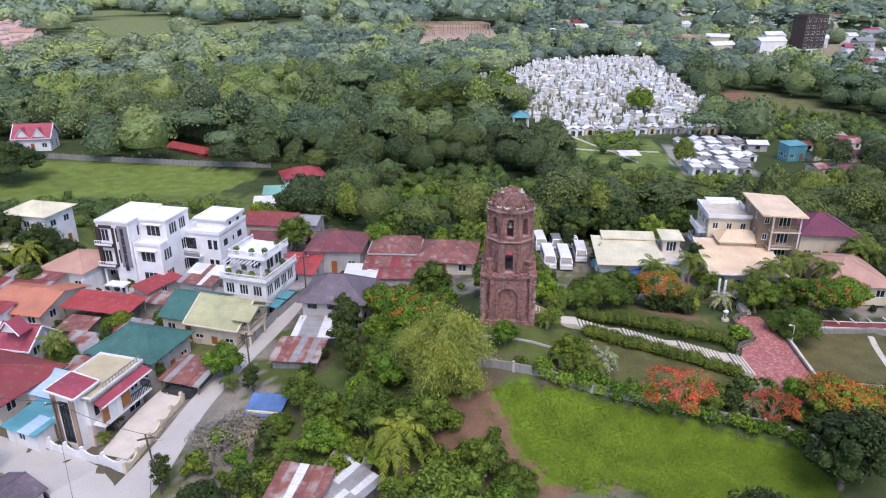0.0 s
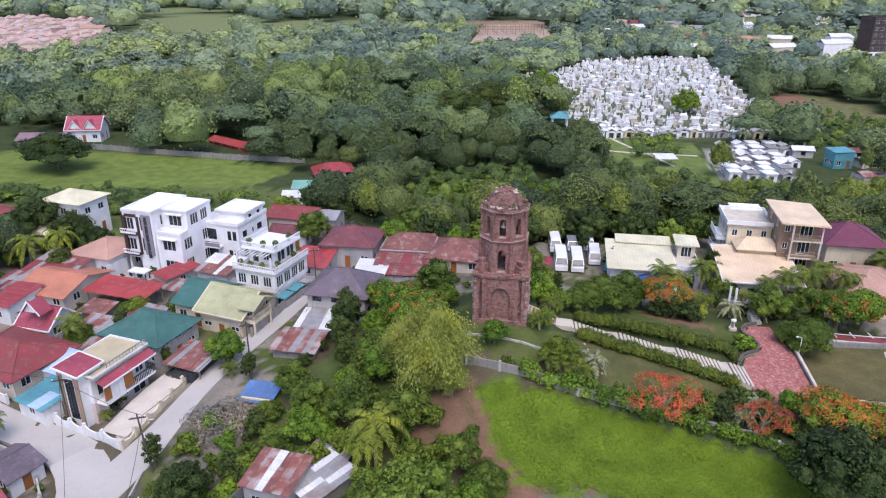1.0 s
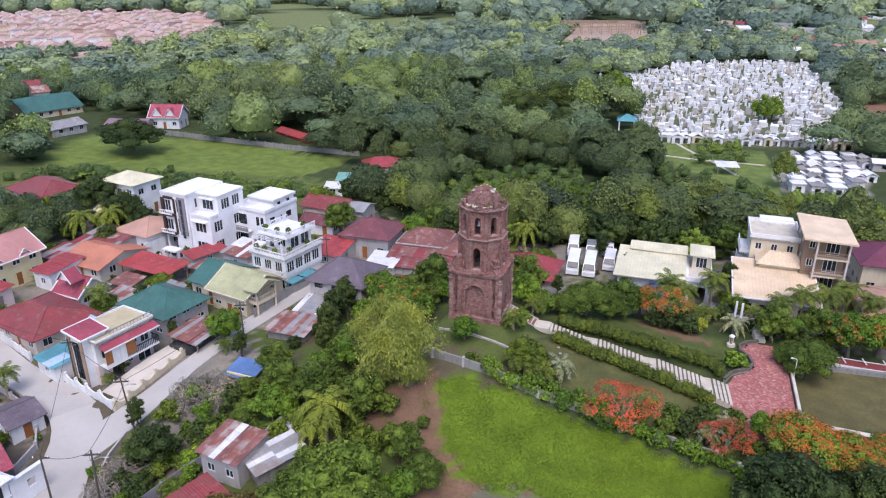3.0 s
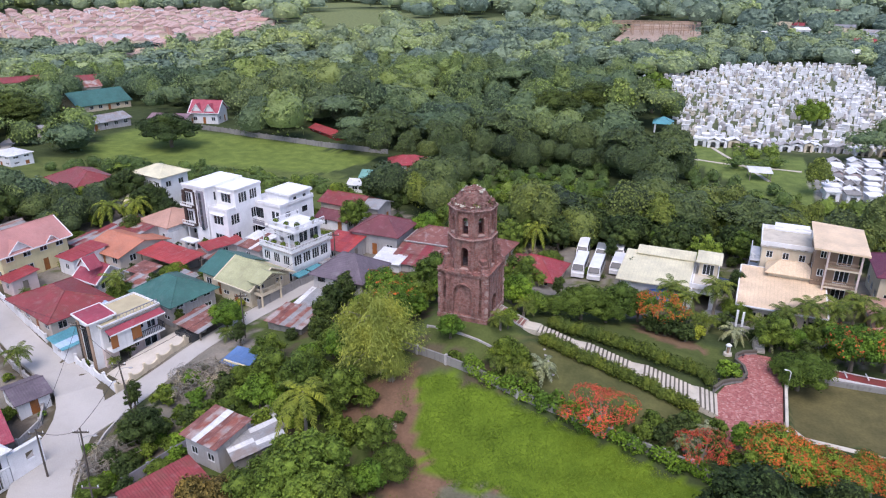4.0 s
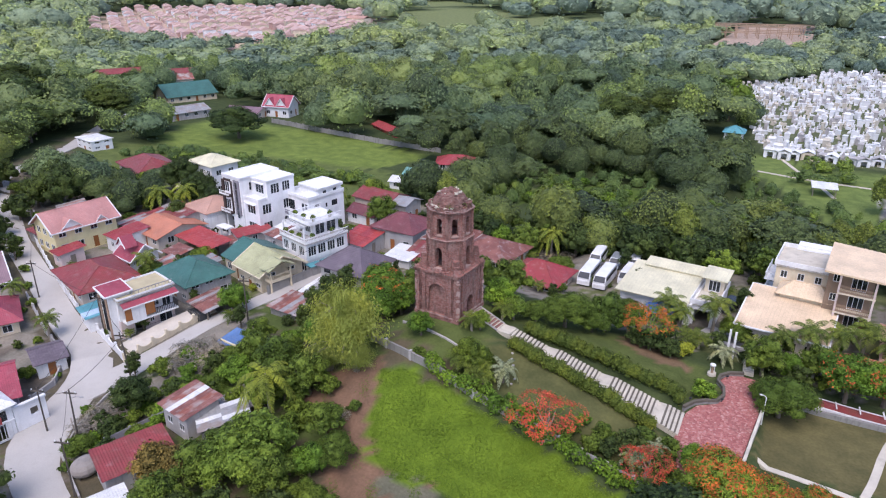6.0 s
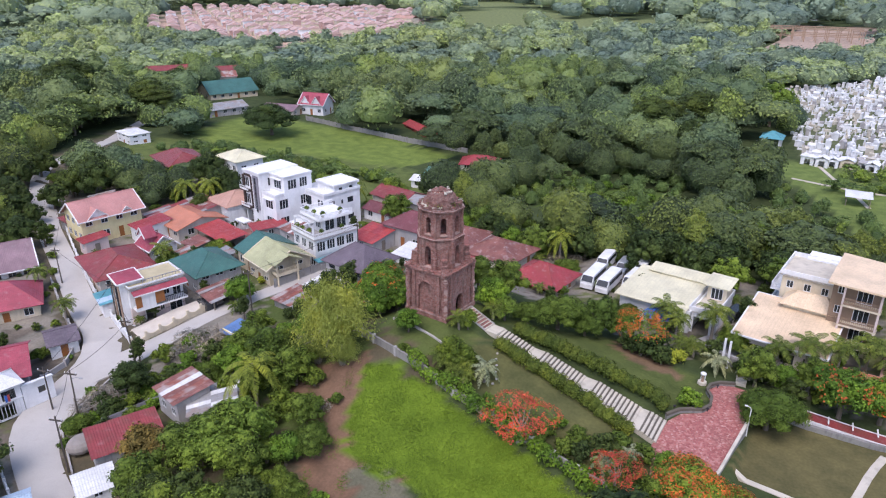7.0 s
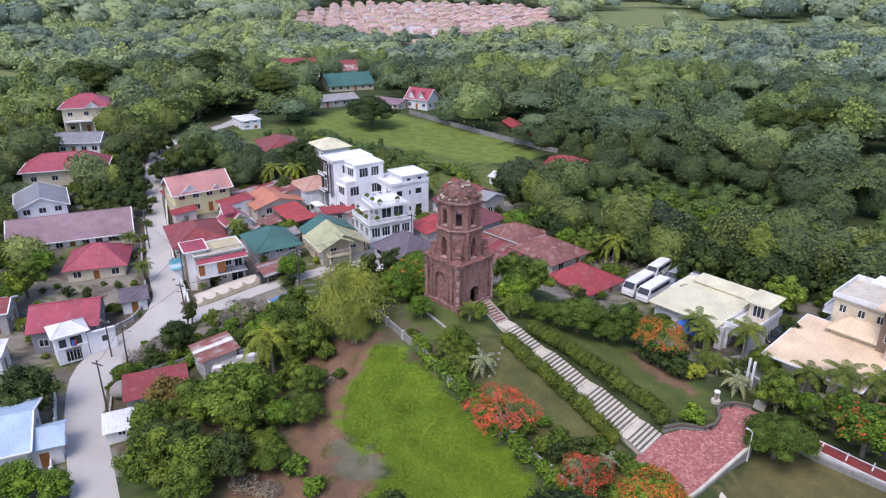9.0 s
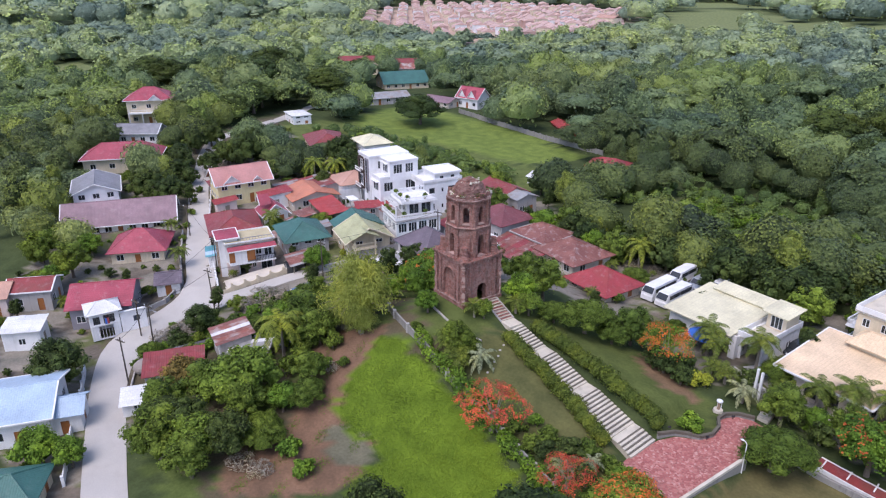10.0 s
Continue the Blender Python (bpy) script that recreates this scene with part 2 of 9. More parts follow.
def plain(name, color, rough=0.8, metal=0.0, dirt=0.25, grime=(0.16, 0.14, 0.12), big=0.5, fine=9.0, spec=0.3, streak=True):
    """Painted or cast surface: soft mottling, grain, and grime that runs down."""
    m, nt, b = shade(name, rough, metal, spec)
    base = ramp(nt, noise_at(nt, big), [(0.3, scaled(color, 0.86)), (0.7, scaled(color, 1.06))])
    grain = ramp(nt, noise_at(nt, fine, 6), [(0.25, (0.85, 0.85, 0.85)), (0.75, (1, 1, 1))])
    col = blend(nt, 1.0, base, grain, "MULTIPLY")
    spots = ramp(nt, noise_at(nt, 0.9, 8, (2.2, 2.2, 0.35) if streak else None), [(0.52, (0, 0, 0)), (0.78, (dirt, dirt, dirt))])
    col = blend(nt, spots, col, grime)
    nt.links.new(col, b.inputs["Base Color"])
    bumped(nt, b, noise_at(nt, 14, 5), 0.25, 0.02)
    return m


def ribbed(name, color, second=None, amount=0.45, pitch=0.25, rough=0.5, metal=0.0, rows=False, fade=0.25):
    """Sheet or tile roofing: ribs that run down the slope, weathering, and an optional second tone (rust, bare metal)."""
    m, nt, b = shade(name, rough, metal, 0.4)
    tc = nt.nodes.new("ShaderNodeTexCoord")
    sn, so = nt.nodes.new("ShaderNodeSeparateXYZ"), nt.nodes.new("ShaderNodeSeparateXYZ")
    nt.links.new(tc.outputs["Normal"], sn.inputs[0])
    nt.links.new(tc.outputs["Object"], so.inputs[0])
    side = math_of(nt, "GREATER_THAN", math_of(nt, "ABSOLUTE", sn.outputs[0]), math_of(nt, "ABSOLUTE", sn.outputs[1]))
    along = math_of(nt, "ADD", math_of(nt, "MULTIPLY", so.outputs[1], side), math_of(nt, "MULTIPLY", so.outputs[0], math_of(nt, "SUBTRACT", 1.0, side)))
    wave = math_of(nt, "ABSOLUTE", math_of(nt, "SINE", math_of(nt, "MULTIPLY", along, math.pi / pitch)))
    height = math_of(nt, "POWER", wave, 0.6)
    col = ramp(nt, noise_at(nt, 0.35), [(0.3, scaled(color, 0.8)), (0.7, scaled(color, 1.1))])
    grain = ramp(nt, noise_at(nt, 5.0, 6), [(0.3, (0.8, 0.8, 0.8)), (0.75, (1.05, 1.05, 1.05))])
    col = blend(nt, 1.0, col, grain, "MULTIPLY")
    # Grooves between the ribs are darkened in the colour too.
    col = blend(nt, 0.3, col, blend(nt, 1.0, col, ramp(nt, height, [(0.0, (0.45, 0.45, 0.45)), (0.5, (1, 1, 1))]), "MULTIPLY"))
    wear = 0.45 if max(color) < 0.5 else 0.1
    streak = ramp(nt, noise_at(nt, 0.8, 5), [(0.5, (0, 0, 0)), (0.72, (wear, wear, wear))])
    col = blend(nt, streak, col, scaled(color, 0.55))
    if second:
        f = ramp(nt, noise_at(nt, 0.55, 8), [(0.62 - amount * 0.4, (0, 0, 0)), (0.74 - amount * 0.3, (1, 1, 1))])
        col = blend(nt, f, col, second)
    pale = ramp(nt, noise_at(nt, 1.3, 7), [(0.55, (0, 0, 0)), (0.85, (fade, fade, fade))])
    col = blend(nt, pale, col, (0.45, 0.42, 0.4))
    nt.links.new(col, b.inputs["Base Color"])
    if rows:
        zz = math_of(nt, "ABSOLUTE", math_of(nt, "SINE", math_of(nt, "MULTIPLY", so.outputs[2], math.pi / 0.16)))
        height = math_of(nt, "ADD", height, zz)
    bumped(nt, b, height, 0.5, 0.04)
    return m


def leafy(name, dark, light, tint=(1.3, 1.1, 0.8), tree=0.12, patch=0.02, tone=0.5, gain=1.35, fine=4.5, each=False, gap_shade=0.35, relief=1.0):
    """Leaves: each leaf differs, whole trees differ, patches of the wood differ, and shaded gaps are painted in."""
    m, nt, b = shade(name, 0.55, 0.0, 0.3 if each else 0.12)
    dark, light = scaled(dark, gain * 1.08), scaled(light, gain * 1.02)
    mid = tuple(0.5 * (p + q) for p, q in zip(dark, light))
    geo = nt.nodes.new("ShaderNodeNewGeometry")
    grain = noise_at(nt, fine, 4)
    own_part = 0.38
    mixed = math_of(nt, "ADD", math_of(nt, "MULTIPLY", geo.outputs["Random Per Island"], own_part), math_of(nt, "MULTIPLY", grain, 1 - own_part))
    # Low noise goes dark: shade in gaps between leaves, put into the colour.
    leaf = ramp(nt, mixed, [(0.27, scaled(dark, gap_shade)), (0.5, mid), (0.73, light)])
    if each:
        at = nt.nodes.new("ShaderNodeAttribute")
        at.attribute_name = "tone"
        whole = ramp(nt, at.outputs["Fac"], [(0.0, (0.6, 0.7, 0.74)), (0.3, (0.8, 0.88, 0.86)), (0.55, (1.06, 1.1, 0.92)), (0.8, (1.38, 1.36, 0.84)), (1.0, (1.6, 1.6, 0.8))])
    else:
        whole = ramp(nt, noise_at(nt, tree, 1.5), [(0.3, (0.7, 0.75, 0.78)), (0.5, (0.95, 0.95, 0.95)), (0.7, (1.35, 1.25, 0.95))])
    col = blend(nt, 1.0, leaf, whole, "MULTIPLY")
    sp = ramp(nt, noise_at(nt, patch, 3), [(0.5, (0, 0, 0)), (0.68, (tone, tone, tone))])
    col = blend(nt, sp, col, blend(nt, 1.0, col, tint, "MULTIPLY"))
    own = nt.nodes.new("ShaderNodeObjectInfo")
    col = blend(nt, 1.0, col, ramp(nt, own.outputs["Random"], [(0.0, (0.8, 0.85, 0.85)), (1.0, (1.2, 1.15, 1.0))]), "MULTIPLY")
    nt.links.new(col, b.inputs["Base Color"])
    bumped(nt, b, grain, relief, 1.4 / fine)
    lit = nt.nodes.new("ShaderNodeBsdfTranslucent")
    nt.links.new(col, lit.inputs["Color"])
    mix = nt.nodes.new("ShaderNodeMixShader")
    mix.inputs[0].default_value = 0.09
    nt.links.new(b.outputs[0], mix.inputs[1])
    nt.links.new(lit.outputs[0], mix.inputs[2])
    nt.links.new(mix.outputs[0], nt.nodes["Material Output"].inputs["Surface"])
    return m


def ground_material():
    """The sheet of land: the attribute holds what covers it; grain and patches come on top."""
    m, nt, b = shade("land", 0.95, 0.0, 0.1)
    at = nt.nodes.new("ShaderNodeAttribute")
    at.attribute_name = "cover"
    a = ramp(nt, noise_at(nt, 0.35, 6), [(0.3, (0.7, 0.72, 0.7)), (0.7, (1.2, 1.15, 1.1))])
    c = ramp(nt, noise_at(nt, 3.0, 8), [(0.25, (0.8, 0.82, 0.78)), (0.75, (1.1, 1.1, 1.1))])
    col = blend(nt, 1.0, blend(nt, 1.0, at.outputs["Color"], a, "MULTIPLY"), c, "MULTIPLY")
    nt.links.new(col, b.inputs["Base Color"])
    bumped(nt, b, noise_at(nt, 4.0, 8), 0.5, 0.09)
    return m


def brickwork(name, soot=0.1):
    """Old weathered red brick with lime joints, pale patches and black lichen."""
    m, nt, b = shade(name, 0.92, 0.0, 0.15)
    tc = nt.nodes.new("ShaderNodeTexCoord")
    sn, so = nt.nodes.new("ShaderNodeSeparateXYZ"), nt.nodes.new("ShaderNodeSeparateXYZ")
    nt.links.new(tc.outputs["Normal"], sn.inputs[0])
    nt.links.new(tc.outputs["Object"], so.inputs[0])
    side = math_of(nt, "GREATER_THAN", math_of(nt, "ABSOLUTE", sn.outputs[0]), math_of(nt, "ABSOLUTE", sn.outputs[1]))
    u = math_of(nt, "ADD", math_of(nt, "MULTIPLY", so.outputs[1], side), math_of(nt, "MULTIPLY", so.outputs[0], math_of(nt, "SUBTRACT", 1.0, side)))
    co = nt.nodes.new("ShaderNodeCombineXYZ")
    nt.links.new(u, co.inputs[0])
    nt.links.new(so.outputs[2], co.inputs[1])
    br = nt.nodes.new("ShaderNodeTexBrick")
    nt.links.new(co.outputs[0], br.inputs["Vector"])
    br.inputs["Scale"].default_value, br.inputs["Mortar Size"].default_value = 1.0, 0.016
    br.inputs["Brick Width"].default_value, br.inputs["Row Height"].default_value = 0.34, 0.11
    br.inputs["Color1"].default_value, br.inputs["Color2"].default_value = (0.30, 0.108, 0.085, 1), (0.44, 0.215, 0.175, 1)
    br.inputs["Mortar"].default_value = (0.33, 0.25, 0.225, 1)
    col = blend(nt, ramp(nt, noise_at(nt, 0.8, 8), [(0.5, (0, 0, 0)), (0.75, (0.6, 0.6, 0.6))]), br.outputs["Color"], (0.44, 0.32, 0.28))
    col = blend(nt, ramp(nt, noise_at(nt, 2.6, 7), [(0.5, (0, 0, 0)), (0.66, (0.75, 0.75, 0.75))]), col, (0.19, 0.085, 0.07))
    col = blend(nt, ramp(nt, noise_at(nt, 4.2, 6), [(0.6, (0, 0, 0)), (0.72, (0.7, 0.7, 0.7))]), col, (0.5, 0.4, 0.36))
    col = blend(nt, ramp(nt, noise_at(nt, 1.1, 9, (1.6, 1.6, 0.5)), [(0.5, (0, 0, 0)), (0.7, (0.62, 0.62, 0.62))]), col, (0.125, 0.085, 0.072))
    col = blend(nt, ramp(nt, noise_at(nt, 7, 6), [(0.55, (0, 0, 0)), (0.8, (0.5, 0.5, 0.5))]), col, (0.12, 0.055, 0.045))
    col = blend(nt, soot, col, (0.08, 0.055, 0.045))
    nt.links.new(col, b.inputs["Base Color"])
    rel = math_of(nt, "ADD", math_of(nt, "MULTIPLY", br.outputs["Fac"], -0.5), noise_at(nt, 9, 8))
    bumped(nt, b, rel, 1.0, 0.08)
    return m


def paving(name):
    """Broken red clay pieces laid as crazy paving."""
    m, nt, b = shade(name, 0.85, 0.0, 0.2)
    pos = nt.nodes.new("ShaderNodeNewGeometry").outputs["Position"]
    v = nt.nodes.new("ShaderNodeTexVoronoi")
    v.inputs["Scale"].default_value = 4.2
    nt.links.new(pos, v.inputs["Vector"])
    e = nt.nodes.new("ShaderNodeTexVoronoi")
    e.feature = "DISTANCE_TO_EDGE"
    e.inputs["Scale"].default_value = 4.2
    nt.links.new(pos, e.inputs["Vector"])
    s = nt.nodes.new("ShaderNodeSeparateXYZ")
    nt.links.new(v.outputs["Color"], s.inputs[0])
    col = ramp(nt, s.outputs[0], [(0.0, (0.27, 0.085, 0.075)), (0.5, (0.36, 0.125, 0.11)), (0.85, (0.43, 0.185, 0.16)), (1.0, (0.48, 0.27, 0.23))])
    col = blend(nt, ramp(nt, e.outputs["Distance"], [(0.0, (1, 1, 1)), (0.06, (0, 0, 0))]), col, (0.27, 0.15, 0.13))
    col = blend(nt, ramp(nt, noise_at(nt, 0.35, 7), [(0.5, (0, 0, 0)), (0.75, (0.5, 0.5, 0.5))]), col, (0.2, 0.11, 0.09))
    nt.links.new(col, b.inputs["Base Color"])
    bumped(nt, b, e.outputs["Distance"], 0.5, 0.05)
    return m


def glazing():
    m, nt, b = shade("window_glass", 0.06, 0.0, 0.6)
    b.inputs["Base Color"].default_value = (0.12, 0.15, 0.17, 1)
    b.inputs["Transmission Weight"].default_value = 0.75
    b.inputs["IOR"].default_value = 1.45
    return m


GROUND = ground_material()
BRICK = brickwork("weathered_brick")
DOMEBRICK = brickwork("sooty_dome_brick", 0.34)
PAVING = paving("clay_paving")
PALEBRICK = plain("lime_washed_brick", (0.42, 0.29, 0.25), 0.9, dirt=0.5, grime=(0.25, 0.14, 0.11))
GLASS = glazing()
WHITE = plain("white_paint", (0.78, 0.78, 0.77), 0.7, dirt=0.22)
WHITE_BRIGHT = plain("fresh_white_paint", (0.84, 0.84, 0.84), 0.6, dirt=0.1)
CREAM = plain("cream_paint", (0.68, 0.59, 0.43), 0.75)
YELLOW = plain("yellow_paint", (0.74, 0.64, 0.36), 0.75, dirt=0.15)
BEIGE = plain("beige_paint", (0.62, 0.55, 0.46), 0.75)
BROWNWALL = plain("brown_paint", (0.27, 0.19, 0.13), 0.8)
PINKWALL = plain("pink_paint", (0.66, 0.54, 0.5), 0.8)
CONCRETE = plain("bare_concrete", (0.44, 0.42, 0.40), 0.9, dirt=0.5)
OLDWALL = plain("stained_concrete", (0.27, 0.26, 0.24), 0.95, dirt=0.8, grime=(0.08, 0.08, 0.075))
ROADTOP = plain("road_concrete", (0.47, 0.445, 0.405), 0.9, dirt=0.3, grime=(0.34, 0.31, 0.27), big=0.12, streak=False)
PALESTONE = plain("pale_stone", (0.58, 0.53, 0.43), 0.9, dirt=0.45, streak=False)
DARKSTONE = plain("dark_stone", (0.13, 0.115, 0.09), 0.95, dirt=0.4, streak=False)
SAND = plain("sand_fill", (0.6, 0.55, 0.47), 0.95, dirt=0.4, grime=(0.36, 0.3, 0.24), streak=False)
DECKSAND = plain("sanded_roof_deck", (0.5, 0.43, 0.27), 0.95, dirt=0.3, grime=(0.3, 0.26, 0.17), streak=False)
GREYPANEL = plain("grey_panel", (0.26, 0.25, 0.28), 0.6)
DARKPANEL = plain("dark_brown_panel", (0.06, 0.04, 0.035), 0.6)
STONECLAD = plain("tan_stone_cladding", (0.36, 0.25, 0.17), 0.9, dirt=0.4)
WOOD = plain("varnished_wood", (0.34, 0.13, 0.04), 0.55)
OLDWOOD = plain("grey_bamboo", (0.27, 0.23, 0.18), 0.9)
DARKWOOD = plain("tarred_pole_wood", (0.1, 0.085, 0.07), 0.9)
BARK = plain("bark", (0.16, 0.13, 0.10), 0.95, dirt=0.5)
PALEBARK = plain("pale_bark", (0.30, 0.26, 0.21), 0.95, dirt=0.4)
STEEL = plain("grey_steel", (0.4, 0.4, 0.4), 0.45, 0.6)
WHITEMETAL = plain("white_metal", (0.75, 0.75, 0.75), 0.45, dirt=0.1)
DARKMETAL = plain("dark_iron", (0.05, 0.05, 0.055), 0.6, 0.3)
BRONZE = plain("bell_bronze", (0.42, 0.40, 0.36), 0.5, 0.3)
TYRE = plain("tyre_rubber", (0.03, 0.03, 0.03), 0.9)
CARWHITE = plain("white_car_paint", (0.8, 0.8, 0.8), 0.25, dirt=0.05, spec=0.5)
CARSILVER = plain("silver_car_paint", (0.4, 0.43, 0.45), 0.3, 0.4, dirt=0.05, spec=0.5)
CARTEAL = plain("teal_car_paint", (0.18, 0.45, 0.5), 0.35, dirt=0.1, spec=0.5)
CARBLACK = plain("black_car_paint", (0.03, 0.035, 0.04), 0.25, dirt=0.05, spec=0.5)
TARP = plain("blue_tarpaulin", (0.05, 0.16, 0.55), 0.5, dirt=0.1)
THATCH = plain("grey_thatch", (0.3, 0.27, 0.24), 0.95, dirt=0.4)
R_RED = ribbed("red_sheet_roof", (0.34, 0.05, 0.055), (0.27, 0.05, 0.045), 0.3, fade=0.3)
R_BRIGHT = ribbed("bright_red_roof", (0.41, 0.06, 0.055), None, fade=0.25)
R_CRIMSON = ribbed("crimson_tile_roof", (0.36, 0.065, 0.09), None, rows=True, fade=0.25)
R_DARKRED = ribbed("faded_red_roof", (0.27, 0.05, 0.05), (0.2, 0.055, 0.045), 0.4)
R_RUST = ribbed("rusted_sheet", (0.27, 0.11, 0.085), (0.17, 0.065, 0.05), 0.5, fade=0.75)
R_RUSTPALE = ribbed("rusted_pale_sheet", (0.42, 0.36, 0.33), (0.24, 0.08, 0.055), 0.6, rough=0.6)
R_ZINC = ribbed("zinc_sheet", (0.36, 0.36, 0.355), (0.27, 0.22, 0.19), 0.35, rough=0.55, metal=0.15)
R_WHITE = ribbed("white_sheet", (0.72, 0.72, 0.7), None, fade=0.1)
R_PURPLE = ribbed("grey_purple_tile_roof", (0.145, 0.115, 0.135), None, rows=True, pitch=0.3)
R_BROWN = ribbed("maroon_sheet_roof", (0.19, 0.06, 0.065), (0.15, 0.05, 0.05), 0.3)
R_LILAC = ribbed("lilac_brown_roof", (0.27, 0.17, 0.19), None, rows=True)
R_GREEN = ribbed("green_sheet_roof", (0.05, 0.15, 0.125), None, fade=0.12)
R_OLIVE = ribbed("pale_olive_roof", (0.42, 0.42, 0.23), None, fade=0.15)
R_PINK = ribbed("pink_tile_roof", (0.5, 0.24, 0.21), None, rows=True, fade=0.2)
R_ORANGE = ribbed("orange_sheet_roof", (0.52, 0.2, 0.115), None, fade=0.2)
R_SEA = ribbed("sea_green_sheet_roof", (0.19, 0.4, 0.33), None, fade=0.3)
R_TEAL = ribbed("teal_sheet_roof", (0.1, 0.32, 0.36), None, fade=0.2)
R_BLUE = ribbed("pale_blue_roof", (0.4, 0.52, 0.64), None, fade=0.2)
R_ROYAL = ribbed("royal_blue_roof", (0.11, 0.21, 0.42), None, fade=0.15)
R_YELLOW = ribbed("pale_yellow_roof", (0.70, 0.65, 0.44), None, pitch=0.5, fade=0.15)
R_TAN = ribbed("tan_sheet_roof", (0.76, 0.58, 0.38), None, pitch=0.5, fade=0.05)
R_PEACH = ribbed("peach_tile_roof", (0.5, 0.29, 0.21), None, rows=True, fade=0.15)
R_MAROON = ribbed("maroon_tile_roof", (0.17, 0.04, 0.07), None, rows=True, fade=0.1)
R_GREY = ribbed("grey_tile_roof", (0.25, 0.25, 0.26), None, rows=True)
L_DARK = leafy("dark_leaves", (0.021, 0.036, 0.0125), (0.064, 0.094, 0.027))
L_MID = leafy("mid_leaves", (0.039, 0.068, 0.013), (0.122, 0.174, 0.030))
L_LIGHT = leafy("light_leaves", (0.068, 0.113, 0.018), (0.165, 0.238, 0.038))
L_OLIVE = leafy("bamboo_leaves", (0.15, 0.18, 0.036), (0.205, 0.238, 0.055), (1.15, 1.0, 0.88), 0.25, 0.25, 0.4, gap_shade=0.9, relief=0.4)
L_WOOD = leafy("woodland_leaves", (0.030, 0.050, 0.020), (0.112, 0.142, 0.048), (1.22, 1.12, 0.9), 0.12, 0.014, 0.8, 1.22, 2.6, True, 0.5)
# Haze is put into these two leaf colours: paler, bluer, less contrast.
L_MIDWOOD = leafy("hazed_middle_leaves", (0.042, 0.066, 0.034), (0.122, 0.158, 0.074), (1.3, 1.12, 0.88), 0.1, 0.012, 0.8, 1.62, 1.8, True, 0.6)
L_FAR = leafy("hazed_far_leaves", (0.085, 0.115, 0.088), (0.175, 0.218, 0.165), (1.2, 1.1, 0.85), 0.06, 0.006, 0.7, 1.45, 1.0, True, 0.8)
L_PALM = leafy("palm_leaves", (0.045, 0.074, 0.013), (0.135, 0.168, 0.034), (1.1, 1.0, 0.8), 0.4, 0.2)
L_COCO = leafy("coconut_leaves", (0.07, 0.10, 0.014), (0.19, 0.22, 0.036), (1.1, 1.0, 0.8), 0.4, 0.2)
L_SCRUB = leafy("scrub_leaves", (0.085, 0.125, 0.032), (0.145, 0.20, 0.052), (1.15, 1.05, 0.9), 0.12, 0.03, 0.6, 1.25, 3.0, True, 0.6)
L_GREYPALM = leafy("grey_palm_leaves", (0.12, 0.14, 0.075), (0.26, 0.28, 0.17), (1, 1, 1), 0.4, 0.2)
L_VIVID = leafy("vivid_leaves", (0.045, 0.093, 0.011), (0.133, 0.222, 0.030), (1.0, 1.0, 0.9), 0.4, 0.2)
L_HEDGE = leafy("hedge_leaves", (0.05, 0.072, 0.012), (0.115, 0.145, 0.027), (1.15, 1.0, 0.85), 0.5, 0.3, gap_shade=0.7)
L_GRASS = leafy("grass_blades", (0.098, 0.162, 0.017), (0.122, 0.19, 0.021), (1.06, 0.97, 0.88), 0.05, 0.12, 0.3, 0.86, fine=1.3, gap_shade=0.85, relief=0.08)
L_YELLOW = leafy("yellow_leaves", (0.13, 0.17, 0.02), (0.30, 0.33, 0.045), (1, 1, 1), 0.5, 0.2)
L_RUSTY = leafy("rusty_leaves", (0.06, 0.055, 0.018), (0.19, 0.14, 0.045), (1, 1, 1), 0.5, 0.2)
L_DRY = leafy("dry_twigs", (0.15, 0.13, 0.10), (0.32, 0.29, 0.25), (1, 1, 1), 0.5, 0.2)
FLOWER = leafy("flame_blossom", (0.54, 0.07, 0.05), (0.7, 0.13, 0.09), (1, 1, 1), 0.6, 0.3, 0.5, 1.0, gap_shade=0.9)
FLOWER_O = leafy("orange_blossom", (0.46, 0.10, 0.032), (0.62, 0.19, 0.06), (1, 1, 1), 0.6, 0.3, 0.5, 1.0, gap_shade=0.9)

# ---- the ground sheet ----


def axis(lo, hi, step, far_lo, far_hi, grow=1.12):
    mid = list(np.arange(lo, hi + 1e-6, step))
    s, a, up = step, hi, []
    while a < far_hi:
        s *= grow
        a += s
        up.append(a)
    s, a, down = step, lo, []
    while a > far_lo:
        s *= grow
        a -= s
        down.append(a)
    return np.array(down[::-1] + mid + up)


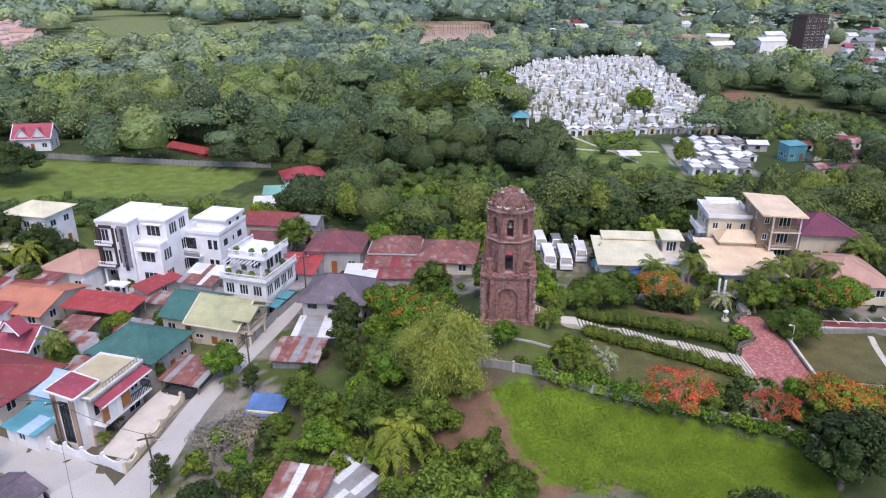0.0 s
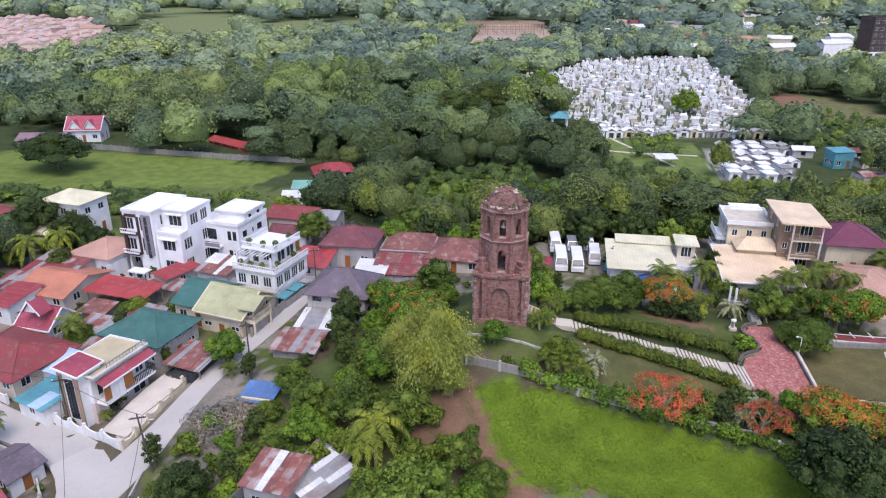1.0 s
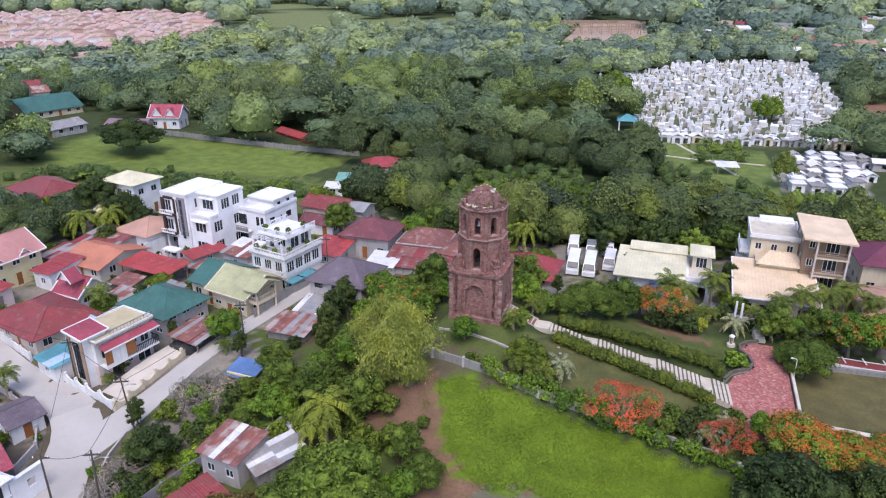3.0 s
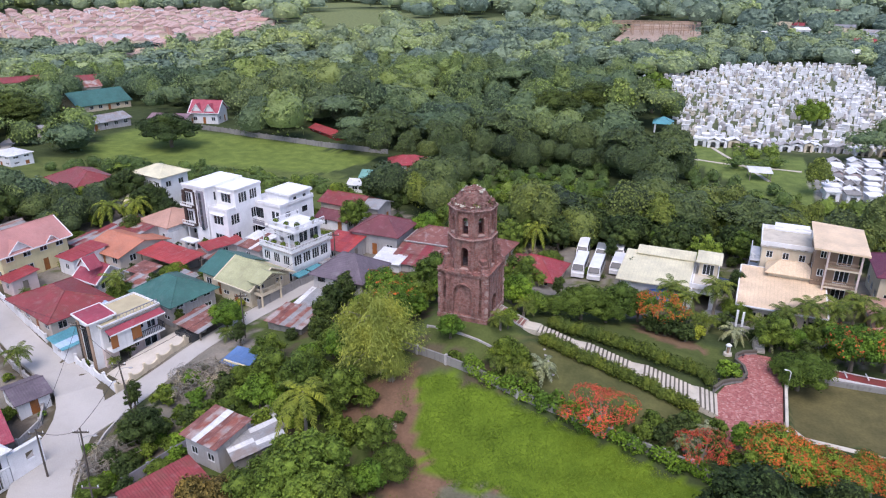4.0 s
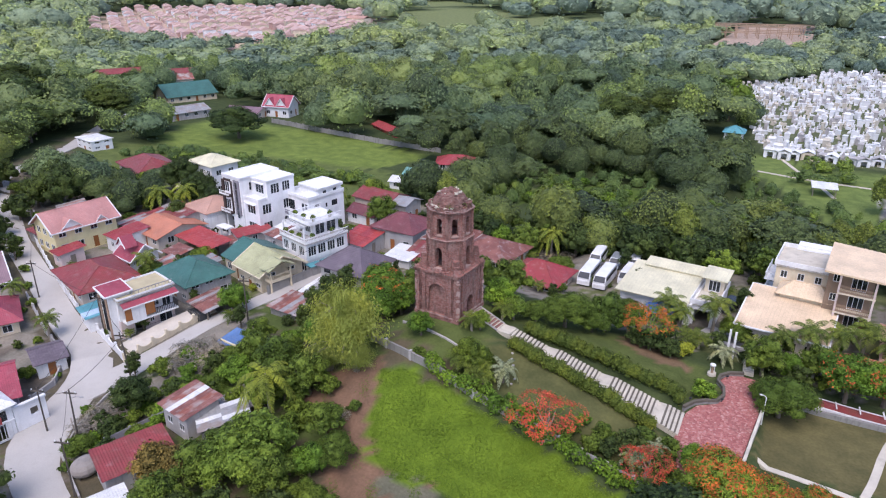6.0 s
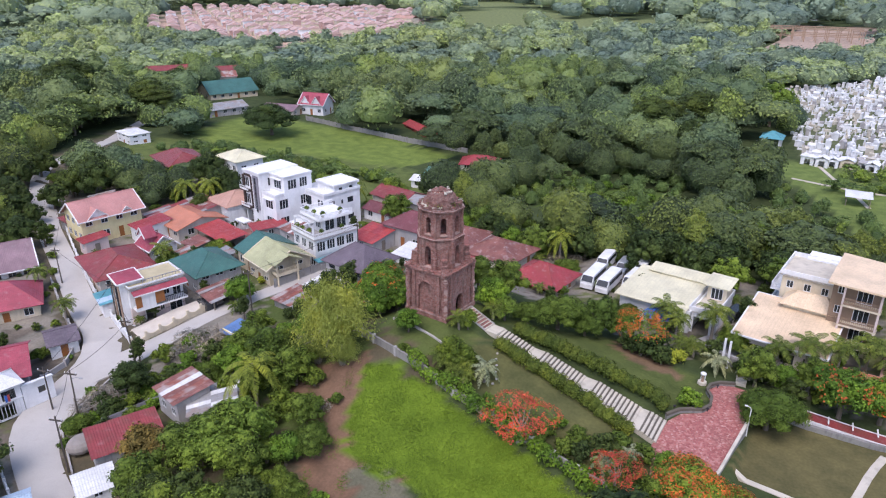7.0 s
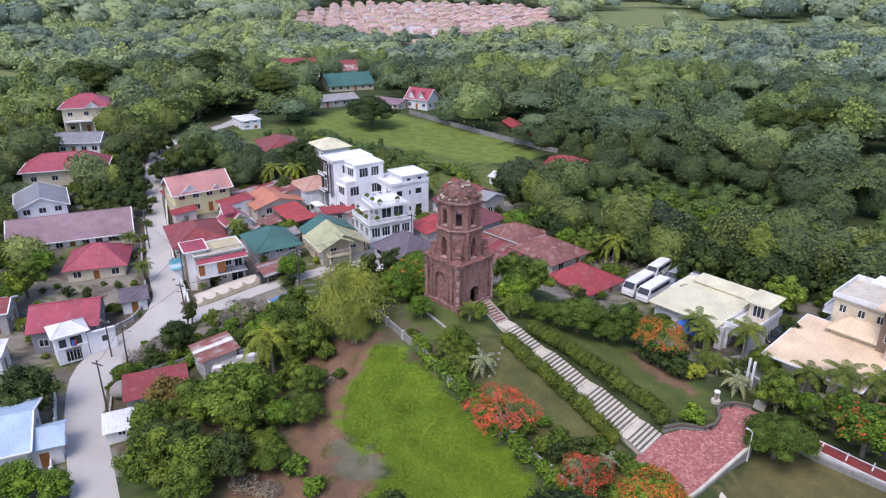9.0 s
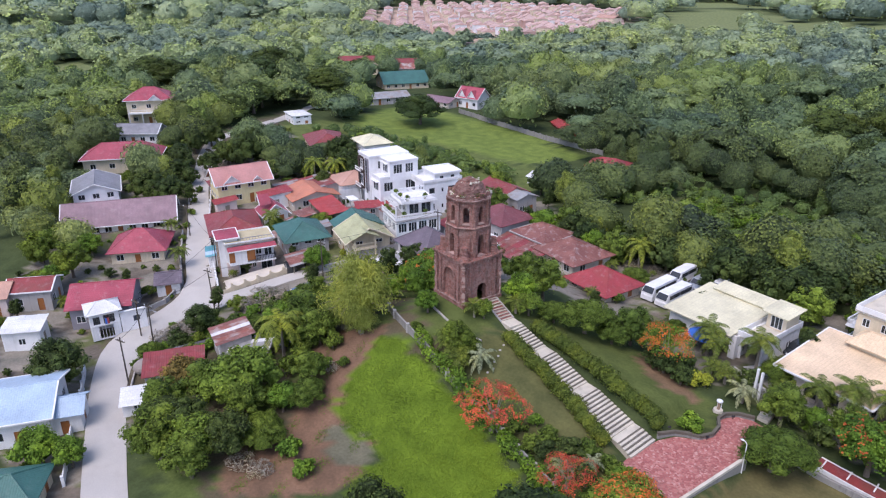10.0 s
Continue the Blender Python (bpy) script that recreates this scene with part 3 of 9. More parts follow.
def make_ground():
    xs, ys = axis(-60, 64, 0.8, -6000, 6000, 1.075), axis(22, 110, 0.8, -1500, 6000, 1.06)
    X, Y = np.meshgrid(xs, ys)
    n = np.random.RandomState(3)
    jx, jy = X + n.normal(0, 0.35, X.shape), Y + n.normal(0, 0.35, X.shape)
    Z = lands(X, Y)
    dist = np.hypot(X - 20, Y - 70)
    Z += np.where((dist > 45) & (dist < 900), n.normal(0, 0.05, X.shape), 0)
    C = np.empty(X.shape + (4,))
    C[...] = (0.055, 0.075, 0.03, 1)

    def cover(mask, colour, k=1.0):
        C[mask, :3] = np.array(colour) * k

    cover(inside(jx, jy, VILLAGE), (0.23, 0.21, 0.18))
    cover(inside(jx, jy, VILLAGE) & (np.sin(jx * 0.35) + np.sin(jy * 0.31 + jx * 0.12) + n.normal(0, 0.45, X.shape) > 0.75), (0.115, 0.13, 0.055))
    cover(inside(jx, jy, VILLAGE) & (np.sin(jx * 0.6 + 1) + np.sin(jy * 0.53) + n.normal(0, 0.5, X.shape) > 1.0), (0.14, 0.12, 0.1))
    cover((jx > -20) & (jx < 14) & (jy > 36) & (jy < 84) & ~inside(jx, jy, FIELD), (0.10, 0.085, 0.055))
    cover((line_gap(jx, jy, ROAD) < 3.9) & (jy > 40) & (jy < 130), (0.12, 0.105, 0.075))
    for poly in FIELDS:
        cover(inside(jx, jy, poly), (0.17, 0.2, 0.085))
    cover(inside(jx, jy, FIELDS[3]), (0.36, 0.26, 0.16))
    cover(inside(jx, jy, FIELDS[-1]), (0.28, 0.24, 0.16))
    cover(inside(jx, jy, EARTH), (0.17, 0.105, 0.07))
    cover(inside(jx, jy, [(11.5, 52), (16.5, 53.2), (19, 51.5), (18.5, 49), (14, 48.5)]), (0.135, 0.13, 0.09))
    slope = (jx > -30) & (jx < 14) & (jy > 34) & (jy < 84) & (jx > -0.3 * (jy - 40) - 15) & ~inside(jx, jy, EARTH)
    cover(slope & (np.sin(jx * 0.9) + np.sin(jy * 0.7 + jx * 0.3) + n.normal(0, 0.6, X.shape) > -0.2), (0.085, 0.115, 0.035))
    cover(inside(jx, jy, GLADE), (0.09, 0.14, 0.03))
    cover(inside(jx, jy, FIELD), (0.116, 0.182, 0.018))
    cover(inside(jx, jy, [(-120, 114), (-40, 116), (-30, 150), (-60, 150), (-118, 138)]), (0.11, 0.14, 0.045))
    cover(inside(jx, jy, FARFIELD), (0.145, 0.195, 0.046))
    for poly in LAWNS:
        cover(inside(jx, jy, poly), (0.086, 0.11, 0.034))
    cover(inside(jx, jy, LAWNS[0]), (0.1, 0.104, 0.042))
    cover(inside(jx, jy, LAWNS[2]), (0.122, 0.11, 0.05))
    cover(inside(jx, jy, [(27, 85), (33, 82.5), (36.5, 84), (33, 87.5), (28, 88)]), (0.18, 0.12, 0.075))
    cover(inside(jx, jy, CEMETERY), (0.12, 0.14, 0.075))
    cover(inside(jx, jy, TOMBROWS), (0.3, 0.29, 0.26))
    cover(inside(jx, jy, LAWNFAR), (0.14, 0.19, 0.055))
    cover(inside(jx, jy, BROWN), (0.15, 0.15, 0.07))
    cover(inside(jx, jy, [(114, 302), (131, 308), (127, 285), (112, 280)]), (0.24, 0.13, 0.09))
    cover(inside(jx, jy, ESTATE), (0.5, 0.36, 0.3))
    cover(inside(jx, jy, WORKS), (0.42, 0.32, 0.26))
    ny, nx = X.shape
    verts = np.stack([X, Y, Z], -1).reshape(-1, 3)
    i = (np.arange(ny - 1)[:, None] * nx + np.arange(nx - 1)[None]).ravel()
    faces = np.stack([i, i + 1, i + nx + 1, i + nx], 1)
    me = bpy.data.meshes.new("ground")
    me.vertices.add(len(verts))
    me.vertices.foreach_set("co", verts.astype(np.float32).ravel())
    me.loops.add(faces.size)
    me.loops.foreach_set("vertex_index", faces.astype(np.int32).ravel())
    me.polygons.add(len(faces))
    me.polygons.foreach_set("loop_start", np.arange(0, faces.size, 4, dtype=np.int32))
    me.polygons.foreach_set("use_smooth", np.ones(len(faces), dtype=bool))
    me.update(calc_edges=True)
    at = me.color_attributes.new("cover", "FLOAT_COLOR", "POINT")
    at.data.foreach_set("color", C.reshape(-1, 4).astype(np.float32).ravel())
    me.materials.append(GROUND)
    return tagged(new("ground", me), "rolling ground with grass, lawns, bare earth and woodland floor", "ground", kind="structure")


make_ground()


def ribbon(name, label, pts, width, mat_, lift=0.07, category="road", steps=2.0, edge=None):
    """A strip that lies on the land along a line; width may differ from point to point."""
    ws = width if isinstance(width, (list, tuple)) else [width] * len(pts)
    line = []
    for (x0, y0), (x1, y1), w0, w1 in zip(pts, pts[1:], ws, ws[1:]):
        k = max(1, int(math.hypot(x1 - x0, y1 - y0) / steps))
        line += [(x0 + (x1 - x0) * i / k, y0 + (y1 - y0) * i / k, w0 + (w1 - w0) * i / k) for i in range(k)]
    line.append((*pts[-1], ws[-1]))
    for _ in range(2):
        line = [line[0]] + [tuple((a + 2 * b + c) / 4 for a, b, c in zip(line[i - 1], line[i], line[i + 1])) for i in range(1, len(line) - 1)] + [line[-1]]
    g = Geo()
    rows = []
    for i, (x, y, w) in enumerate(line):
        x0, y0, _ = line[max(i - 1, 0)]
        x1, y1, _ = line[min(i + 1, len(line) - 1)]
        d = math.hypot(x1 - x0, y1 - y0)
        px, py = -(y1 - y0) / d, (x1 - x0) / d
        zc = max(land(x + px * s * w / 2, y + py * s * w / 2) for s in (-1, -0.5, 0, 0.5, 1)) + lift
        rows.append([(x + px * s * w / 2, y + py * s * w / 2, zc) for s in (1, -1)])
    for a, b in zip(rows, rows[1:]):
        top = [a[0], a[1], b[1], b[0]]
        n = len(g.v)
        g.v += top + [(p[0], p[1], p[2] - 0.5) for p in top]
        g.f += [(n, n + 1, n + 2, n + 3), (n, n + 3, n + 7, n + 4), (n + 1, n + 5, n + 6, n + 2)]
        g.m += [0, 0, 0]
    return tagged(part(name, g, mat_), label, category, kind="structure")


ribbon("road", "pale grey concrete village road with worn patches", ROAD, [4.4] * 6 + [4.8, 6.6, 6.4, 5.0, 5.6, 4.8] + [4.2] * 4 + [3.8] * 5, ROADTOP)
ribbon("lane", "narrow pale concrete lane between the houses", LANE, [5.0, 4.6, 3.2, 2.8, 2.8, 3.0, 3.2, 3.0, 3.0], ROADTOP, 0.09)

# ---- trees ----


def unit_rows(a):
    return a / np.maximum(np.linalg.norm(a, axis=1, keepdims=True), 1e-9)


def leaf_quads(rng, centres, radii, n, size, up=0.35, spread=0.5, low=0.25, shape=0.6, droop=0.0):
    """n leaves on the skins of lobes: an array (m, 4, 3)."""
    c, r = np.asarray(centres, float), np.asarray(radii, float)
    w = (r.prod(1)) ** (2 / 3)
    k = rng.choice(len(c), n, p=w / w.sum())
    d = unit_rows(rng.normal(size=(n, 3)))
    flip = (d[:, 2] < 0) & (rng.rand(n) > low)
    d[flip, 2] *= -1
    p = c[k] + r[k] * d * (0.78 + 0.4 * rng.rand(n, 1))
    keep = np.ones(n, bool)
    for j in range(len(c)):
        q = ((p - c[j]) / (r[j] * 0.78))
        keep &= ~(((q ** 2).sum(1) < 1) & (k != j))
    p, d = p[keep], d[keep]
    m = len(p)
    nrm = unit_rows(d + spread * rng.normal(size=(m, 3)) * 0.6 + np.array([0, 0, up]))
    t = unit_rows(np.cross(nrm, rng.normal(size=(m, 3))))
    t[:, 2] -= droop
    t = unit_rows(t)
    b = unit_rows(np.cross(nrm, t))
    s = size * (0.6 + 0.8 * rng.rand(m, 1))
    return np.stack([p - t * s, p + b * s * shape + nrm * s * 0.15, p + t * s, p - b * s * shape + nrm * s * 0.15], 1)


def lobe_grid(rng, centres, radii, k=0.9, nu=7, nv=4, rough=0.17):
    """The smooth, uneven inner bodies of the lobes: points and faces."""
    c, r = np.asarray(centres, float), np.asarray(radii, float)
    a = np.arange(nu) * 2 * np.pi / nu
    b = np.linspace(-0.75, np.pi / 2, nv + 1)
    A, B = np.meshgrid(a, b)
    unit = np.stack([np.cos(B) * np.cos(A), np.cos(B) * np.sin(A), np.sin(B)], -1).reshape(-1, 3)
    V = unit[None] * r[:, None] * (k + rng.normal(0, rough, (len(c), len(unit), 1)) * (np.cos(B).reshape(-1, 1) > 0.05)) + c[:, None]
    i = np.arange(nv)[:, None] * nu
    j = np.arange(nu)[None]
    F = np.stack([i + j, i + (j + 1) % nu, i + nu + (j + 1) % nu, i + nu + j], -1).reshape(-1, 4)
    F = F[None] + (np.arange(len(c)) * len(unit))[:, None, None]
    return V.reshape(-1, 3), F.reshape(-1, 4)


def shell(cs, rs, k, nu, nv, low=-0.5):
    """One closed uneven body inside a heap of lobes: points and faces."""
    c, r = np.asarray(cs, float), np.asarray(rs, float)
    mid = np.average(c, axis=0, weights=r.prod(1))
    A, B = np.meshgrid(np.arange(nu) * 2 * np.pi / nu, np.linspace(low, np.pi / 2, nv + 1))
    d = np.stack([np.cos(B) * np.cos(A), np.cos(B) * np.sin(A), np.sin(B)], -1).reshape(-1, 3)
    best = np.full(len(d), 0.25 * r.max())
    for q, w in zip(c, r):
        u, v = d / w, (q - mid) / w
        a, b, e = (u * u).sum(1), (u * v).sum(1), (v * v).sum() - 1
        root = b * b - a * e
        best = np.maximum(best, np.where(root > 0, (b + np.sqrt(np.maximum(root, 0))) / a, 0))
    i, j = np.arange(nv)[:, None] * nu, np.arange(nu)[None]
    return mid + d * best[:, None] * k, np.stack([i + j, i + (j + 1) % nu, i + nu + (j + 1) % nu, i + nu + j], -1).reshape(-1, 4)


def round_lobes(rng, radius, height, base, k, flat=0.75):
    """Lobes heaped over a dome: centres and radii."""
    cs, rs = [], []
    k = int(k * 2)
    turn = rng.rand() * 6.28
    for i in range(k):
        up = 0.98 - 1.12 * (i + 0.5) / k
        a = turn + 2.39996 * i + rng.normal() * 0.25
        out = math.sqrt(max(0.0, 1 - up * up)) * (0.5 + 0.32 * rng.rand())
        q = radius * (0.17 + 0.2 * rng.rand())
        cs.append((radius * out * math.cos(a), radius * out * math.sin(a), base + height * (0.36 + 0.46 * up * (0.85 + 0.3 * rng.rand()))))
        rs.append((q, q * (0.85 + 0.3 * rng.rand()), q * min(1.0, flat + 0.1)))
    cs.append((0, 0, base + height * 0.42))
    rs.append((radius * 0.62, radius * 0.62, height * 0.42))
    return cs, rs


def limbs(rng, height, spread, thick, lobes, n=6):
    g = Geo()
    lean = rng.normal(size=2) * 0.04 * height
    top = (lean[0], lean[1], height)
    g.tube([(0, 0, -0.4), (lean[0] * 0.3, lean[1] * 0.3, height * 0.45), top], [thick * 1.25, thick * 0.9, thick * 0.6], 8)
    for c in lobes[:n]:
        m = (c[0] * 0.45 + lean[0], c[1] * 0.45 + lean[1], height * 0.75 + (c[2] - height) * 0.35)
        g.tube([(lean[0] * 0.7, lean[1] * 0.7, height * (0.55 + 0.3 * rng.rand())), m, c], [thick * 0.5, thick * 0.32, thick * 0.1], 5)
    return g


KINDS = {}


def tree_kind(kind, seed, radius, height, base, lobes, n, size, leaf, bark=BARK, flat=0.75, blossom=None, core=0.76, **more):
    """The shared meshes of one kind of tree."""
    rng = np.random.RandomState(seed)
    cs, rs = round_lobes(rng, radius, height - base, base, lobes, flat)
    q = leaf_quads(rng, cs, rs, int(n * 1.3), size * 1.05, **more)
    V, F = lobe_grid(rng, cs, rs, core)
    crown = heap(kind + "_crown", q, V, F if core else F[:0], leaf)
    trunk = limbs(rng, base + (height - base) * 0.3, radius, 0.05 * radius + 0.08, cs).mesh(kind + "_trunk", bark)
    flowers = None
    if blossom:
        mat_, count, fs, sparse = blossom
        f = leaf_quads(rng, cs, np.asarray(rs) * 1.06, count, fs, 0.8, 0.9, 0.05, 0.9)
        clump = np.array([noise.noise(Vector(p * 0.8) + Vector((seed, 0, 0))) for p in f.mean(1)])
        flowers = quads(kind + "_blossom", f[clump > sparse + rng.normal(0, 0.12, len(f))], mat_)
    KINDS[kind] = (trunk, crown, flowers)


def plant(kind, name, label, category, x, y, turn=0.0, s=1.0, group="", z=None, tall=1.0):
    trunk, crown, flowers = KINDS[kind]
    ob = thing(name, label, category, x, y, land(x, y) if z is None else z, turn, group)
    ob.matrix_basis = ob.matrix_basis @ Matrix.Diagonal((s, s, s * tall, 1))
    if trunk:
        stem = part("trunk" if kind != "brush" else "twigs", trunk, None, ob)
        if kind == "brush":
            tagged(stem, kind="stuff")
    part("crown", crown, None, ob)
    if flowers:
        part("blossom", flowers, None, ob, "clusters of red flame blossom")
    return ob


tree_kind("mango", 11, 4.6, 8.5, 1.2, 10, 1900, 0.19, L_DARK)
tree_kind("mango_b", 12, 4.2, 7.8, 1.2, 9, 1800, 0.19, L_DARK)
tree_kind("mango_far", 41, 4.4, 7.6, 0.6, 8, 560, 0.27, L_DARK)
tree_kind("broad_far", 42, 3.9, 7.4, 0.8, 8, 520, 0.27, L_MID)
tree_kind("bright_far", 43, 3.7, 7.0, 0.8, 8, 520, 0.26, L_LIGHT)
tree_kind("broad", 13, 4.0, 7.5, 1.2, 9, 1700, 0.18, L_MID)
tree_kind("broad_b", 14, 3.6, 8.5, 1.6, 9, 1700, 0.18, L_MID)
tree_kind("bright", 15, 3.6, 6.6, 1.0, 9, 1700, 0.18, L_VIVID)
tree_kind("light", 16, 3.4, 6.6, 1.0, 9, 1700, 0.17, L_LIGHT)
tree_kind("umbrella", 17, 5.2, 7.5, 3.6, 12, 4200, 0.16, L_MID, flat=0.42, low=0.1)
tree_kind("acacia", 18, 7.5, 9.5, 2.4, 17, 5200, 0.22, L_DARK, flat=0.36, low=0.1)
tree_kind("feather", 19, 3.4, 4.3, 1.0, 12, 4600, 0.15, L_MID, flat=0.5, shape=0.3, core=0.8)
tree_kind("flame", 21, 4.0, 5.4, 1.6, 15, 1700, 0.12, L_VIVID, PALEBARK, flat=0.42, blossom=(FLOWER, 14500, 0.064, -0.02), core=0, shape=0.4)
tree_kind("flame_b", 22, 3.8, 5.2, 2.0, 12, 5200, 0.14, L_LIGHT, PALEBARK, flat=0.5, blossom=(FLOWER_O, 11000, 0.078, -0.02), core=0.7, shape=0.4)
tree_kind("flame_open", 44, 4.0, 6.0, 1.6, 11, 2600, 0.13, L_VIVID, PALEBARK, flat=0.5, blossom=(FLOWER_O, 8000, 0.078, 0.02), core=0, shape=0.4)
tree_kind("flame_few", 23, 3.8, 6.6, 1.6, 11, 3800, 0.16, L_VIVID, flat=0.7, blossom=(FLOWER_O, 3400, 0.12, 0.28))
tree_kind("shrub", 24, 1.5, 2.2, 0.0, 5, 380, 0.15, L_MID)
tree_kind("shrub_light", 25, 1.4, 2.0, 0.0, 5, 380, 0.15, L_VIVID)
tree_kind("shrub_yellow", 26, 1.3, 2.4, 0.0, 5, 420, 0.15, L_YELLOW)
tree_kind("shrub_dark", 27, 1.6, 2.6, 0.0, 5, 380, 0.15, L_DARK)
tree_kind("brush", 28, 2.2, 1.3, 0.0, 8, 700, 0.3, L_DRY, core=0, shape=0.12, low=0.5)
tree_kind("rusty", 45, 3.0, 5.0, 1.0, 9, 1700, 0.16, L_RUSTY)
tree_kind("slim", 29, 1.9, 6.5, 0.6, 8, 800, 0.15, L_DARK, flat=1.0)


def bamboo_kind(kind, seed, culms, height, spread, leaf):
    """A bamboo clump: culms that rise from one base, arch outwards and hang with narrow leaves."""
    rng = np.random.RandomState(seed)
    g, out = Geo(), []
    for i in range(culms):
        a = 2 * math.pi * (i % 13) / 13 + rng.normal() * 0.2
        way = np.array([math.cos(a), math.sin(a), 0])
        plume = 0.82 + 0.2 * math.sin(3.7 * (i % 13))
        reach = spread * math.sqrt(rng.rand()) * plume
        h = height * (0.4 + 0.66 * rng.rand() ** 0.55) * (1 - 0.36 * (reach / spread) ** 2) * (0.9 + 0.12 * math.cos(2.1 * (i % 13)))
        base = way * 0.14 * reach + rng.normal(size=3) * (0.25, 0.25, 0)

        def at(t):
            return base + np.outer(reach * 0.86 * t ** 1.9, way) + np.outer(h * (2.3 * t - 1.5 * t * t), [0, 0, 1])

        if i % 5 == 0:
            g.tube([tuple(p) for p in at(np.linspace(0, 0.95, 7))], [0.05, 0.05, 0.045, 0.04, 0.03, 0.02, 0.01], 5)
        t = 0.14 + 0.88 * rng.rand(120) ** 0.8
        p = at(t) + rng.normal(size=(120, 3)) * (0.3, 0.3, 0.34)
        d = unit_rows(way * 0.55 + np.array([0, 0, -0.75]) + rng.normal(size=(120, 3)) * 0.45)
        b = unit_rows(np.cross(d, rng.normal(size=(120, 3))))
        w = 0.1 + 0.09 * rng.rand(120, 1)
        out.append(np.stack([p - d * w, p + b * w * 0.3, p + d * w, p - b * w * 0.3], 1))
    V, F = shell([(0, 0, height * 0.45)], [(spread * 0.42, spread * 0.42, height * 0.36)], 1.0, 12, 6)
    V = V * (1 + rng.normal(0, 0.05, V.shape))
    KINDS[kind] = (g.mesh(kind + "_culms", PALEBARK), heap(kind + "_crown", np.concatenate(out), V, F, leaf), None)


def palm_kind(kind, seed, height, fronds, length, leaf, bark=PALEBARK, droop=0.9, thick=0.16, width=0.5, gaps=0.98):
    """A palm: a ringed stem and arching fronds of narrow leaflets."""
    rng = np.random.RandomState(seed)
    g = Geo()
    lean = rng.normal(size=2) * 0.03 * height
    g.tube([(0, 0, -0.3), (lean[0] * 0.3, lean[1] * 0.3, height * 0.5), (lean[0], lean[1], height)], [thick * 1.4, thick, thick * 0.85], 8)
    out = []
    for i in range(fronds):
        a = 2 * math.pi * i * 0.382 + rng.rand() * 0.3
        rise = 1.15 - 1.3 * i / fronds
        ln = length * (0.85 + 0.3 * rng.rand())
        way = np.array([math.cos(a), math.sin(a), 0])
        side = np.array([-way[1], way[0], 0])
        m = 22
        ts = np.linspace(0.02, 1, m)
        spine = np.array([lean[0], lean[1], height]) + np.outer(ts * ln * (1 - 0.25 * ts), way) + np.outer(ln * (rise * ts * 0.75 - droop * 0.75 * ts ** 2), [0, 0, 1])
        for j in range(m - 1):
            w = width * math.sin(math.pi * min(0.97, 0.12 + 0.88 * ts[j])) + 0.05
            for sgn in (-1, 1):
                p, step = spine[j], spine[j + 1] - spine[j]
                tip = p + sgn * side * w + step * 1.0 + np.array([0, 0, -0.35 * w - 0.1 * rng.rand()])
                out.append([p, p + step * gaps, tip + step * 0.7 * gaps, tip])
    KINDS[kind] = (g.mesh(kind + "_trunk", bark), quads(kind + "_crown", np.array(out), leaf), None)


bamboo_kind("bamboo", 20, 290, 9.0, 4.6, L_OLIVE)
palm_kind("coconut", 31, 5.4, 17, 4.3, L_COCO, droop=1.25, width=0.5, gaps=0.9)
palm_kind("palm", 32, 4.4, 17, 2.9, L_PALM, droop=0.9, width=0.5, gaps=0.85)
palm_kind("palm_low", 33, 2.2, 17, 2.4, L_PALM, droop=0.75, width=0.45, gaps=0.75)
palm_kind("palm_grey", 34, 1.7, 15, 2.2, L_GREYPALM, droop=1.0, width=0.26, thick=0.16)
palm_kind("palm_clump", 35, 0.8, 24, 2.4, L_MID, droop=0.8, width=0.5)

# ---- the woods ----
HOUSE_SPOTS = [(-33.4, 66.0, 74, 7, 2.2), (-48.5, 64.5, -19, 7, 6), (-38, 98, -17, 8, 8), (-28, 98, -17, 6, 6), (-22, 92, -17, 6, 6), (-33.5, 42.5, 80, 4, 4)]      # centre, turn and half sizes of what is built, filled by the plan below


def built_on(x, y, gap):
    """Whether a spot lies within gap of a building or a road."""
    for cx, cy, yaw, hx, hy in HOUSE_SPOTS:
        c, s = math.cos(radians(yaw)), math.sin(radians(yaw))
        u, v = (x - cx) * c + (y - cy) * s, (y - cy) * c - (x - cx) * s
        if abs(u) < hx + gap and abs(v) < hy + gap:
            return True
    p, q = np.array([x]), np.array([y])
    return line_gap(p, q, ROAD)[0] < 2.6 + gap or line_gap(p, q, LANE)[0] < 1.8 + gap
# Gaps run nearer the camera so the clearings behind stay in view.
GAPS = [[(-118, 119), (-46, 122), (-42, 150), (-60, 147), (-95, 140), (-116, 136)], [(28, 152), (66, 146), (100, 152), (104, 210), (92, 214), (62, 173), (34, 200)], [(98, 205), (95, 226), (108, 282), (156, 250), (146, 212)], [(-17, 127), (0, 126), (15, 127), (26, 156), (13, 171), (-11, 170)]]
NEAR = [(-20, 25), (-20, 112), (12, 113), (48, 114), (85, 128), (90, 25)]
OPEN = GAPS + [NEAR, FIELD, EARTH, FARFIELD, CEMETERY, TOMBROWS, LAWNFAR, BROWN, ESTATE, WORKS, VILLAGE, PLAZA] + FIELDS + LAWNS
